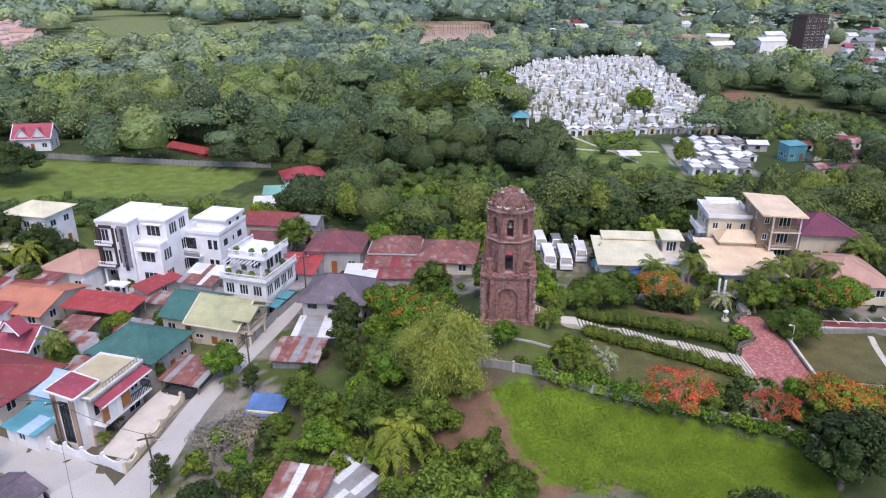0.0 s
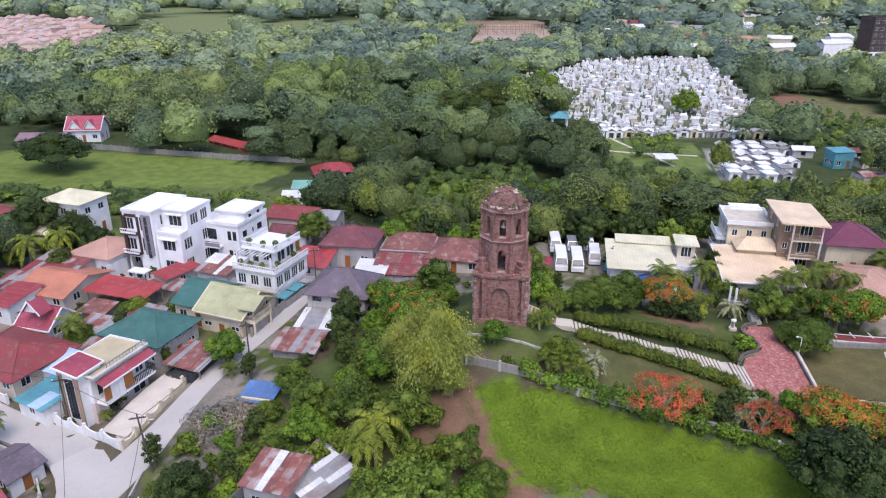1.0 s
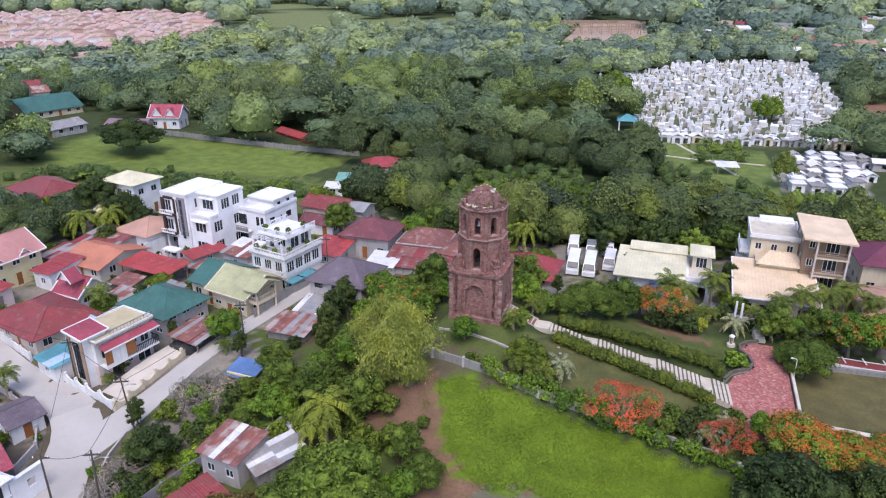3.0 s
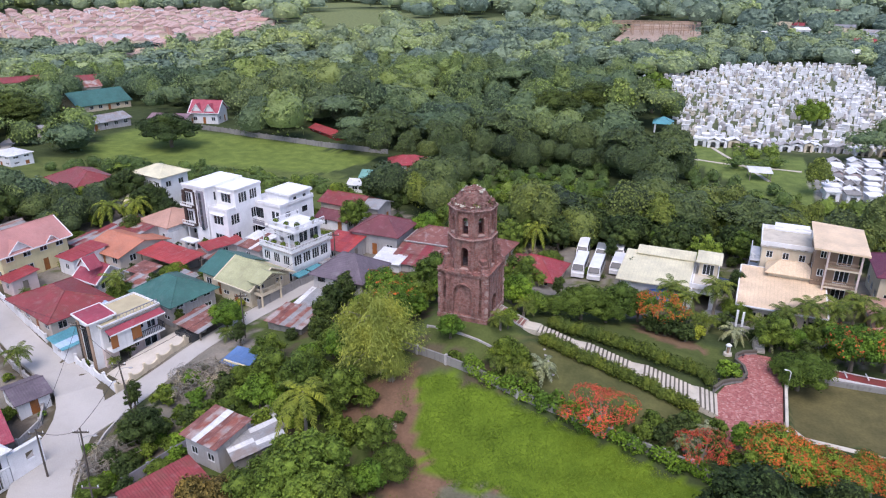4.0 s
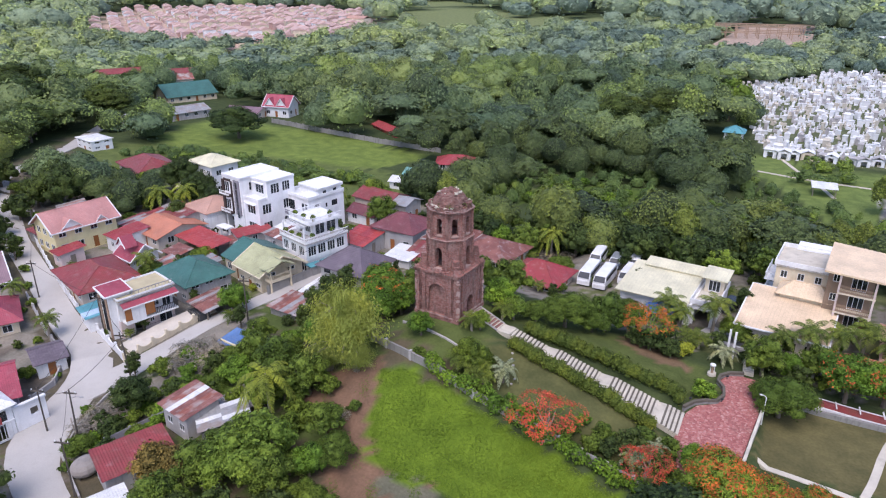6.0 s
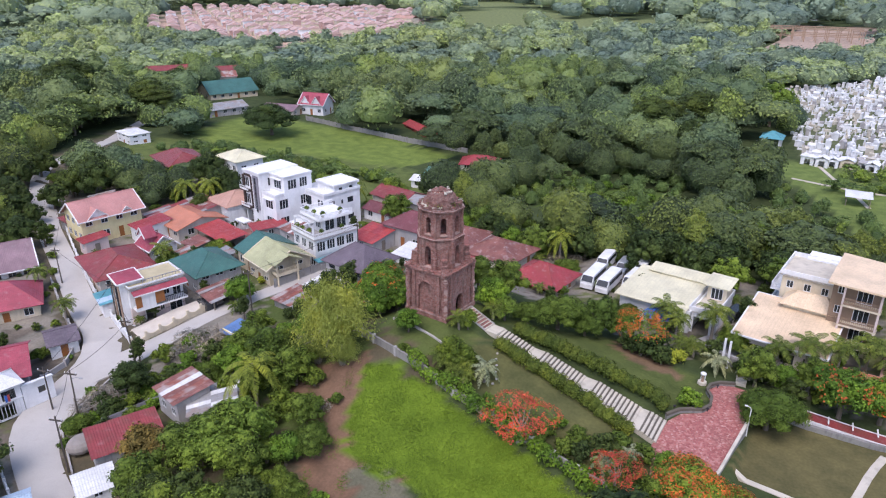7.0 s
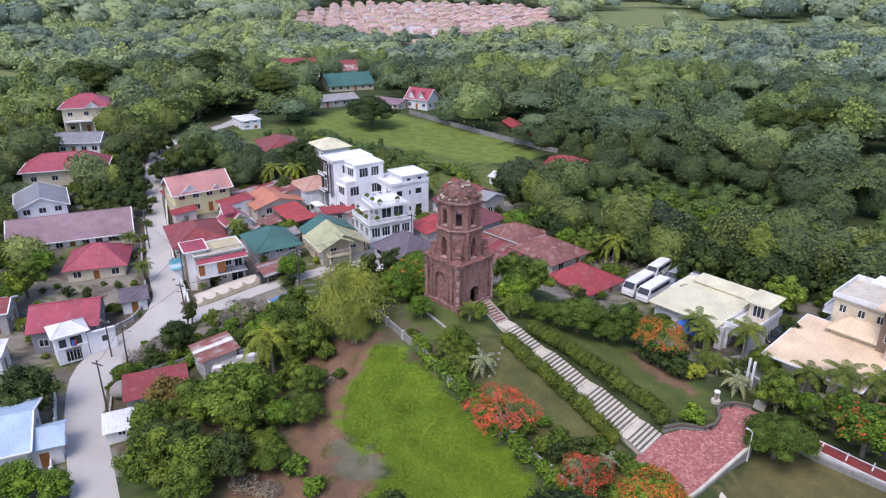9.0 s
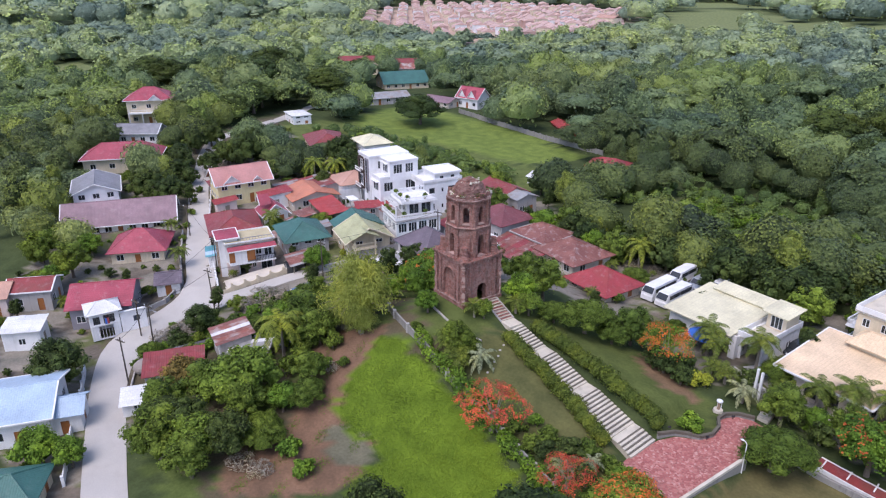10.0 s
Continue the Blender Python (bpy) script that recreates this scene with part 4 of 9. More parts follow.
# Clearings round buildings, some only to open the camera's view of them.
CLEAR = [(-45, 149, 7), (-33, 152, 8), (-27, 150, 5), (-35, 145, 8), (-36, 136, 6), (45, 221, 6), (55, 220, 6), (65, 219, 6), (75, 219, 6), (84, 220, 6), (22, 231, 9), (-169, 201, 16), (-156, 188, 8), (-116, 121, 7), (-111, 117, 6), (26, 230, 13), (31, 214, 12), (38, 204, 9), (-139, 166, 14), (-122, 182, 10), (-112, 190, 10), (-122, 125, 9), (-92, 116, 12), (-153, 92, 13), (-146, 88, 9), (-140, 84, 8), (-178, 212, 8), (-43, 128, 8), (-38, 141, 6), (-34, 161, 9), (-69, 188, 9), (-111, 190, 12), (-135, 168, 15), (-150, 184, 14), (-113, 183, 9), (-105, 116, 8), (-85, 116, 9), (-68, 117, 8),
         (-152, 92, 12), (-128, 79, 12), (-108, 69, 10), (-88, 58, 9), (52, 188, 6), (26, 236, 7), (27, 226, 7), (29, 217, 7), (22, 220, 6), (97, 188, 6), (100, 333, 10), (232, 455, 18), (-10, 128, 4), (22, 122, 5), (-290, 530, 30),
         (-101, 172, 10), (-105, 179, 10), (-96, 166, 7), (-64, 177, 9), (-61, 168, 8), (110, 195, 9), (125, 200, 10), (140, 205, 9), (-64, 102, 5), (-172, 205, 10), (-222, 214, 12), (-200, 218, 10)]

# The second set clears the line from the camera to each town house.
CLEAR += [(q[0], q[1], 13) for q in TOWN] + [(q[0] * 0.955, q[1] * 0.955, 12) for q in TOWN]


def wood_spots(rng, lo, hi, gap):
    """Jittered places of woodland trees in a ring of the plan, cut to the camera's view and clear of what is open,
    built or must stay in sight.
    """
    n = int(2 * hi / gap)
    X, Y = np.meshgrid(np.arange(n) * gap - hi, np.arange(int(hi * 1.1 / gap)) * gap + 10)
    X = X + (np.arange(X.shape[0]) % 2)[:, None] * gap / 2
    x, y = (X + rng.uniform(-0.42, 0.42, X.shape) * gap).ravel(), (Y + rng.uniform(-0.42, 0.42, X.shape) * gap).ravel()
    d = np.hypot(x - 30, y - 10)
    ok = (d > lo) & (d <= hi) & (x < 0.70 * y + 14) & (y > 14 + 0.16 * (60 - x))
    x, y = x[ok], y[ok]
    ok = np.ones(len(x), bool)
    for poly in OPEN:
        ok &= ~inside(x, y, poly)
    for cx, cy, r in CLEAR:
        ok &= np.hypot(x - cx, y - cy) > r
    ok &= line_gap(x, y, ROAD) > 4.5
    return x[ok], y[ok]


def layered_lobes(rng, k):
    """The flat tiers of a spreading rain tree, one metre wide to each side."""
    cs, rs = [], []
    for i in range(k):
        a, out = 2.39996 * i + rng.normal() * 0.3, 1.05 * math.sqrt((i + 0.4) / k)
        q = 0.26 + 0.16 * rng.rand()
        cs.append((out * math.cos(a), out * math.sin(a), 0.62 + 0.38 * (1 - out * out) + rng.normal() * 0.06))
        rs.append((q, q * (0.8 + 0.4 * rng.rand()), 0.13 + 0.05 * rng.rand()))
    return cs, rs


def wood(name, label, rng, lo, hi, gap, radius, height, n, size, leaf, lobes, grid, spots=None):
    """One sheet of woodland crowns: domes, tall crowns and flat tiered rain trees, each an uneven heap of leaf clumps."""
    shapes = []
    for form in ("dome", "dome", "dome", "dome", "dome", "dome", "tall", "tall", "tiers"):
        if form == "tiers":
            cs, rs = layered_lobes(rng, int(lobes * 2.4))
        elif form == "tall":
            cs, rs = round_lobes(rng, 0.72, 1.75, -0.15, lobes, 1.0)
        else:
            cs, rs = round_lobes(rng, 1.0, 1.25, -0.1, lobes, 0.8)
            cs[-1], rs[-1] = (0, 0, 0.4), (0.84, 0.84, 0.66)
        q = leaf_quads(rng, cs, rs, n, size, 0.3, 0.45, 0.2, 0.75)
        V, F = shell(cs, rs, 0.94 if leaf is L_WOOD else 0.88, *grid)
        V = V * (1 + rng.normal(0, 0.035, (len(V), 1)))
        shapes.append((form, q.reshape(-1, 3), V, F))
    x, y = wood_spots(rng, lo, hi, gap) if spots is None else spots
    z = lands(x, y)
    leaves, bodies, faces, t_leaf, t_body, count = [], [], [], [], [], 0
    for i in range(len(x)):
        form, q, V, F = shapes[rng.randint(len(shapes))]
        a = rng.rand() * 6.28
        s = radius * (0.62 + 0.5 * rng.rand() + 0.5 * rng.rand() ** 4)
        # Far crowns are flattened to soften their contrast, standing in for haze.
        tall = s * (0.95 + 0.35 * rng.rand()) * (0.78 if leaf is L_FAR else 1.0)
        # Tone follows species patches; the lift beyond x -125 stands in for haze.
        tone = 0.47 + 0.75 * noise.noise(Vector((x[i] * 0.02, y[i] * 0.02, 3))) + 0.22 * rng.normal() + 0.22 * math.exp(-((x[i] + 45) / 60) ** 2 - ((y[i] - 235) / 50) ** 2) - 0.3 * math.exp(-((x[i] + 75) / 42) ** 2 - ((y[i] - 200) / 22) ** 2) + (0.22 if x[i] < -125 else 0.0)
        if form == "tiers":
            s, tall, tone = s * 1.2, tall * 0.95, tone - 0.05
        elif form == "tall":
            tone += 0.14
        tone = min(1.0, max(0.0, tone))
        up = z[i] + height * (0.12 + 0.4 * rng.rand()) * (1 + noise.noise(Vector((x[i] * 0.02, y[i] * 0.02, 0))))
        M = np.array([[math.cos(a) * s, math.sin(a) * s, 0], [-math.sin(a) * s, math.cos(a) * s, 0], [0, 0, tall]])
        leaves.append(q @ M + (x[i], y[i], up))
        bodies.append(V @ M + (x[i], y[i], up))
        faces.append(F + count)
        count += len(V)
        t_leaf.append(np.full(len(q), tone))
        # Inner bodies take a lower tone: shade inside the crown put into colour.
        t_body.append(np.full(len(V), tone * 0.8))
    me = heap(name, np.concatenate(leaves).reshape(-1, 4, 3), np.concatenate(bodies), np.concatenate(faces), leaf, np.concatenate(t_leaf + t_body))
    return tagged(new(name, me), label, "woodland", kind="stuff")


wrng = np.random.RandomState(5)
wood("woodland", "dense green broadleaf woodland with rounded crowns", wrng, 75, 190, 7.2, 4.6, 7.0, 2400, 0.047, L_WOOD, 8, (16, 7))
wood("woodland", "dense green broadleaf woodland behind the village, slightly hazed in colour", wrng, 190, 340, 8.4, 5.5, 7.0, 760, 0.058, L_MIDWOOD, 8, (12, 5))
wood("far_woodland", "green woodland in the distance, haze put into its colour", wrng, 340, 620, 12.0, 7.2, 3.0, 210, 0.092, L_FAR, 6, (9, 4))
wood("far_woodland", "woodland near the horizon, green paled to imitate haze", wrng, 620, 1250, 26.0, 15.0, 8.0, 130, 0.1, L_FAR, 6, (9, 4))

# ---- the bell tower ----


def arch_panel(g, at, length, high, thick, cx, w, z0, spring, m=0, n=7):
    """A wall panel with one round-arched opening through it: x along, y inwards."""
    g.box(0, 0, 0, cx - w / 2, thick, high, m, at)
    g.box(cx + w / 2, 0, 0, length, thick, high, m, at)
    if z0 > 0:
        g.box(cx - w / 2, 0, 0, cx + w / 2, thick, z0, m, at)
    for i in range(n):
        a0, a1 = math.pi * (1 - i / n), math.pi * (1 - (i + 1) / n)
        xa, xb = cx + w / 2 * math.cos(a0), cx + w / 2 * math.cos(a1)
        za, zb = spring + w / 2 * math.sin(a0), spring + w / 2 * math.sin(a1)
        vs = [at @ Vector(p) for p in ((xa, 0, za), (xb, 0, zb), (xb, 0, high), (xa, 0, high), (xa, thick, za), (xb, thick, zb), (xb, thick, high), (xa, thick, high))]
        g.add(vs, [(0, 1, 2, 3), (5, 4, 7, 6), (0, 4, 5, 1), (3, 2, 6, 7)], m)
    return g


def octagon(r, z):
    """Corners of an octagon with flats of width 2 r tan(22.5) facing the sides."""
    R = r / math.cos(radians(22.5))
    return [(R * math.cos(radians(22.5 + 45 * k)), R * math.sin(radians(22.5 + 45 * k)), z) for k in range(8)]


def ring_slab(g, r_out, z0, z1, wob=0.0, rng=None, n=8, turn=22.5, m=0):
    pts = []
    for k in range(n):
        a = radians(turn + 360 / n * k)
        R = r_out / math.cos(math.pi / n) * (1 + (rng.uniform(-wob, wob) if rng else 0))
        pts.append((R * math.cos(a), R * math.sin(a), z1))
    return g.prism(pts, z1 - z0, m)


def rubble(g, rng, pts, size, count, m=0):
    """Loose broken bricks lying about given places."""
    for i in range(count):
        p = pts[rng.randint(len(pts))]
        s = size * (0.5 + rng.rand())
        at = pose(p[0] + rng.normal() * 0.18, p[1] + rng.normal() * 0.18, p[2] + rng.rand() * 0.12, rng.uniform(-25, 25), rng.uniform(-25, 25), rng.uniform(0, 360))
        g.box(-s, -s * 0.6, -s * 0.4, s, s * 0.6, s * 0.4, m, at)


def bell_tower():
    rng = np.random.RandomState(8)
    tw = thing("bell_tower", "ruined red brick bell tower with domed octagonal belfry", "tower", 7.75, 75.35, 11.2, -5)
    B, HB = 2.95, 6.3
    body = Geo()
    for k in range(4):
        at = Matrix.Rotation(radians(90 * k), 4, "Z") @ Matrix.Translation((-B, -B, -0.6))
        arch_panel(body, at, 2 * B, HB + 0.6, 0.9, B, 2.3 if k != 1 else 1.5, 1.2 if k != 1 else 0.6, 4.05 if k != 1 else 2.6)
    body.box(-B + 0.05, -B + 0.05, HB - 0.35, B - 0.05, B - 0.05, HB - 0.02)
    part("base", body, BRICK, tw, "square lower stage of worn red brick")
    for k in (0, 2, 3):
        g = Geo()
        at = Matrix.Rotation(radians(90 * k), 4, "Z") @ Matrix.Translation((0, -B, 0))
        g.box(-1.2, 0.22, 0.55, 1.2, 0.5, 5.3, 0, at)
        part("blind_niche", g, BRICK, tw, "walled-up arched niche of red brick")
        g = Geo()
        pts = [at @ Vector((1.27 * math.cos(a), -0.04, 3.45 + 1.27 * math.sin(a))) for a in np.linspace(0, math.pi, 13)]
        pts = [at @ Vector((1.27, -0.04, 0.8))] + pts + [at @ Vector((-1.27, -0.04, 0.8))]
        g.tube(pts, 0.13, 4)
        part("niche_moulding", g, BRICK, tw)
    for k in range(4):
        at = Matrix.Rotation(radians(90 * k), 4, "Z")
        for x in (-2.72, -1.85, 1.85, 2.72):
            g = Geo()
            g.box(x - 0.24, -B - 0.13, 0.3, x + 0.24, -B + 0.02, HB - 0.45, 0, at)
            part("pilaster", g, BRICK, tw)
        g = Geo()
        g.box(-B - 0.2, -B - 0.24, -0.5, B + 0.2, -B + 0.02, 0.55, 0, at)
        part("plinth", g, BRICK, tw)
        g = Geo()
        g.box(-B - 0.16, -B - 0.18, HB - 0.5, B + 0.16, -B + 0.02, HB - 0.3, 0, at)
        g.box(-B - 0.24, -B - 0.27, HB - 0.3, B + 0.24, -B + 0.02, HB - 0.06, 0, at)
        part("cornice", g, BRICK, tw)
    # sloping haunches and broken buttresses at the foot of the octagon
    R2, H2 = 2.56, 3.75
    for k in range(4):
        at = Matrix.Rotation(radians(90 * k + 45), 4, "Z")
        g = Geo()
        top = (2.1, 1.5, 1.9, 1.7)[k]
        for i in range(int(top / 0.16)):
            # the broken pinnacle that stands on the corner
            w = 0.42 * (1 - 0.35 * i * 0.16 / top) + rng.uniform(-0.09, 0.09)
            g.box(3.2 - w + rng.uniform(-0.07, 0.07), -w * 0.9 + rng.uniform(-0.07, 0.07), HB - 0.05 + i * 0.16, 3.25 + w, w * 0.9, HB + 0.12 + i * 0.16, 0, at)
        for i in range(6):
            # the low web of wall that ties it to the octagon, and the scroll before it
            g.box(2.4, -0.34 - rng.uniform(0, 0.14), HB - 0.05 + i * 0.17, 3.0 - 0.04 * i, 0.34 + rng.uniform(0, 0.14), HB + 0.13 + i * 0.17, 0, at)
            g.box(3.3, -0.5 + 0.05 * i + rng.uniform(-0.08, 0.08), HB - 0.05 + i * 0.1, 3.98 - 0.1 * i + rng.uniform(-0.1, 0.1), 0.5 - 0.05 * i + rng.uniform(-0.08, 0.08), HB + 0.06 + i * 0.1, 0, at)
        tagged(part("buttress", g, BRICK, tw, "crumbling brick buttress and pinnacle"), kind="stuff")
    g = Geo()
    edge = [(x, s * (B - 0.15), HB - 0.02) for x in np.linspace(-B, B, 15) for s in (-1, 1)] + [(s * (B - 0.15), y, HB - 0.02) for y in np.linspace(-B, B, 15) for s in (-1, 1)]
    rubble(g, rng, edge, 0.15, 190)
    tagged(part("loose_bricks", g, BRICK, tw, "broken bricks along the ledge"), kind="stuff")

    def stage(z, r, high, w, sill, spring, t, which):
        side = 2 * r * math.tan(radians(22.5))
        for k in range(8):
            at = Matrix.Rotation(radians(45 * k), 4, "Z") @ Matrix.Translation((-side / 2, -r, z))
            g = Geo()
            if k in which:
                arch_panel(g, at, side, high, t, side / 2, w, sill, spring)
            else:
                g.box(0, 0, 0, side, t, high, 0, at)
                g.box(side / 2 - w / 2 - 0.12, -0.06, sill, side / 2 + w / 2 + 0.12, 0.01, sill + 0.15, 0, at)
                pts = [at @ Vector((side / 2 + (w / 2 + 0.05) * math.cos(a), -0.03, spring + (w / 2 + 0.05) * math.sin(a))) for a in np.linspace(0, math.pi, 9)]
                g.tube([at @ Vector((side / 2 + w / 2 + 0.05, -0.03, sill))] + pts + [at @ Vector((side / 2 - w / 2 - 0.05, -0.03, sill))], 0.09, 4)
            part("wall_panel", g, BRICK, tw)
            if k in which:
                g = Geo()
                g.box(side / 2 - w / 2 - 0.1, -0.14, sill - 0.16, side / 2 + w / 2 + 0.1, t * 0.6, sill + 0.01, 0, at)
                part("window_sill", g, PALEBRICK, tw, "pale lime-washed sill")
            a = radians(22.5 + 45 * k)
            R = r / math.cos(radians(22.5))
            g = Geo()
            g.tube([(R * math.cos(a), R * math.sin(a), z), (R * math.cos(a), R * math.sin(a), z + high - 0.1)], 0.2, 6)
            part("corner_shaft", g, BRICK, tw)

    stage(HB, R2, H2, 0.9, 0.22, 2.4, 0.7, (0, 2, 4, 6))
    g = Geo()
    for i, (e, h) in enumerate(((0.08, 0.14), (0.2, 0.12), (0.1, 0.16))):
        ring_slab(g, R2 + e, HB + H2 - 0.1 + i * 0.14, HB + H2 + 0.04 + i * 0.14, 0.02, rng)
    part("middle_cornice", g, BRICK, tw)
    g = Geo()
    ring_slab(g, R2 + 0.24, HB + H2 + 0.17, HB + H2 + 0.21, 0.015, rng)
    part("cornice_capping", g, PALEBRICK, tw, "pale lime capping course")
    Z3, R3, H3 = HB + H2 + 0.3, 2.44, 3.1
    stage(Z3, R3, H3, 0.72, 0.36, 2.12, 0.55, range(8))
    g = Geo()
    for i, e in enumerate((0.06, 0.16, 0.28, 0.12)):
        ring_slab(g, R3 + e, Z3 + H3 - 0.1 + i * 0.13, Z3 + H3 + 0.03 + i * 0.13, 0.03, rng)
    part("upper_cornice", g, BRICK, tw, "broken projecting brick cornice")
    # the dome, worn into steps, higher on one side
    g = Geo()
    zd = Z3 + H3 + 0.4
    nv, nu = 11, 26
    rows = []
    for j in range(nv + 1):
        w = math.pi / 2 * j / nv
        for k in range(nu):
            a = 2 * math.pi * k / nu
            p = Vector((2.05 * math.cos(w) ** 0.95 * math.cos(a), 2.05 * math.cos(w) ** 0.95 * math.sin(a), 1.95 * math.sin(w)))
            e = noise.noise(p * 1.1 + Vector((0.4, 0, 0))) * 0.26 + noise.noise(p * 3.6) * 0.16
            rows.append((p.x * (1 + e * 0.5), p.y * (1 + e * 0.5), zd + p.z * (1 + e * 0.35)))
    fs = [(j * nu + k, j * nu + (k + 1) % nu, (j + 1) * nu + (k + 1) % nu, (j + 1) * nu + k) for j in range(nv) for k in range(nu)]
    g.add(rows, fs)
    part("dome", g, DOMEBRICK, tw, "weathered brick dome with pale patches and moss")
    g = Geo()
    for j in range(9):
        w = math.pi / 2 * j / 9
        for k in range(int(52 * math.cos(w)) + 4):
            a = 2 * math.pi * rng.rand()
            r = 2.03 * math.cos(w) ** 0.95
            s = 0.06 + 0.07 * rng.rand()
            at = pose(r * math.cos(a), r * math.sin(a), zd + 1.92 * math.sin(w), 0, 0, math.degrees(a)) @ Matrix.Rotation(-w * 0.7, 4, "Y")
            g.box(-s, -s * 1.6, -s * 0.6, s * 0.7, s * 1.6, s * 0.6, 0, at)
    rubble(g, rng, [(2.25 * math.cos(a), 2.25 * math.sin(a), zd + 0.02) for a in np.linspace(0, 6.28, 40)], 0.16, 210)
    tagged(part("dome_bricks", g, DOMEBRICK, tw, "jutting worn bricks of the dome"), kind="stuff")
    g = Geo()
    g.tube([(0.1, 0, zd + 1.75), (0.1, 0, zd + 2.15), (0.1, 0, zd + 2.25)], [0.42, 0.3, 0.1], 9)
    part("finial", g, DOMEBRICK, tw)
    g = Geo()
    rubble(g, rng, [(2.3 * math.cos(a), 2.3 * math.sin(a), zd + 0.16) for a in np.linspace(0.3, 5.9, 22)], 0.14, 70)
    rubble(g, rng, [(1.1 * math.cos(a), 1.1 * math.sin(a), zd + 1.62) for a in np.linspace(0.3, 5.9, 9)], 0.13, 26)
    tagged(part("lime_rubble", g, PALESTONE, tw, "broken pale lime blocks on the dome's rim"), kind="stuff")
    # stumps of the parapet that once ran round the dome
    for k in range(26):
        if rng.rand() < 0.3:
            continue
        a = 2 * math.pi * k / 26
        g = Geo()
        h = 0.0
        while h < rng.uniform(0.15, 0.75):
            w = rng.uniform(0.16, 0.3)
            g.box(-0.16, -w, h, rng.uniform(0.1, 0.2), w, h + 0.14, 0, pose(2.42 * math.cos(a), 2.42 * math.sin(a), zd - 0.02, 0, 0, math.degrees(a) + rng.uniform(-6, 6)))
            h += 0.13
        part("parapet_stump", g, DOMEBRICK, tw)
    q = leaf_quads(rng, [(2.3 * math.cos(a), 2.3 * math.sin(a), zd + 0.35) for a in np.linspace(0, 6, 9)], [(0.4, 0.4, 0.3)] * 9, 150, 0.1)
    tagged(part("weeds", quads("tower_weeds", q, L_MID), None, tw, "tufts of weeds growing from the cornice"), kind="stuff")
    # bricks that stand proud of the worn faces, and ragged corners
    def worn(name, label, count, half, faces, z0, z1, clear, mat_=BRICK, turn=0.0):
        g = Geo()
        side = 2 * half * math.tan(math.pi / faces)
        for i in range(count):
            k = rng.randint(faces)
            u = rng.uniform(-0.5, 0.5) * side * 0.97
            zz = z0 + 0.11 * int(rng.uniform(0, (z1 - z0) / 0.11))
            w, p = rng.uniform(0.12, 0.3), rng.uniform(0.015, 0.07)
            if abs(u) < clear + w:
                continue
            at = Matrix.Rotation(2 * math.pi * k / faces + turn, 4, "Z") @ Matrix.Translation((u, -half, zz))
            g.box(-w, -p, 0, w, 0.05, rng.choice([0.09, 0.09, 0.2]), 0, at)
        for k in range(faces):
            a = 2 * math.pi * (k + 0.5) / faces + turn - math.pi / 2
            R = half / math.cos(math.pi / faces)
            zz = z0
            while zz < z1:
                h = rng.uniform(0.1, 0.32)
                if rng.rand() < 0.75:
                    s = rng.uniform(0.12, 0.24)
                    g.box(-s, -s, 0, s, s, h, 0, Matrix.Translation((R * math.cos(a) * 0.99, R * math.sin(a) * 0.99, zz)) @ Matrix.Rotation(a + rng.normal() * 0.1, 4, "Z"))
                zz += h
        tagged(part(name, g, mat_, tw, label), kind="stuff")

    worn("worn_bricks", "bricks standing proud of the worn base", 640, B, 4, 0.2, HB - 0.5, 1.35)
    worn("worn_bricks", "bricks standing proud of the octagon", 900, R2, 8, HB + 0.2, HB + H2 - 0.2, 0.5)
    worn("worn_bricks", "bricks standing proud of the belfry", 600, R3, 8, Z3 + 0.05, Z3 + H3 - 0.1, 0.4)
    worn("lime_mortar", "patches of pale lime mortar on the brick", 70, B + 0.005, 4, 0.4, HB - 0.4, 1.35, PALEBRICK)
    # bell on its beam
    g = Geo()
    prof = [(0.05, 0.62), (0.16, 0.6), (0.2, 0.4), (0.25, 0.15), (0.36, 0.0), (0.4, -0.05)]
    vs, fs = [], []
    for r, z in prof:
        vs += [(r * math.cos(2 * math.pi * k / 14), r * math.sin(2 * math.pi * k / 14) - 1.55, Z3 + 1.35 + z) for k in range(14)]
    for j in range(len(prof) - 1):
        fs += [(j * 14 + k, (j + 1) * 14 + k, (j + 1) * 14 + (k + 1) % 14, j * 14 + (k + 1) % 14) for k in range(14)]
    g.add(vs, fs)
    bell = part("bell", g, BRONZE, tw, "small pale bronze bell", smooth=True)
    g = Geo()
    g.box(-0.9, -1.63, Z3 + 1.98, 0.9, -1.47, Z3 + 2.12)
    part("beam", g, DARKWOOD, tw)
    g = Geo()
    ring_slab(g, R3 - 0.3, Z3 - 0.25, Z3 - 0.02)
    part("belfry_floor", g, CONCRETE, tw)


bell_tower()

# ---- the stairway, hedges, plaza and garden walls ----


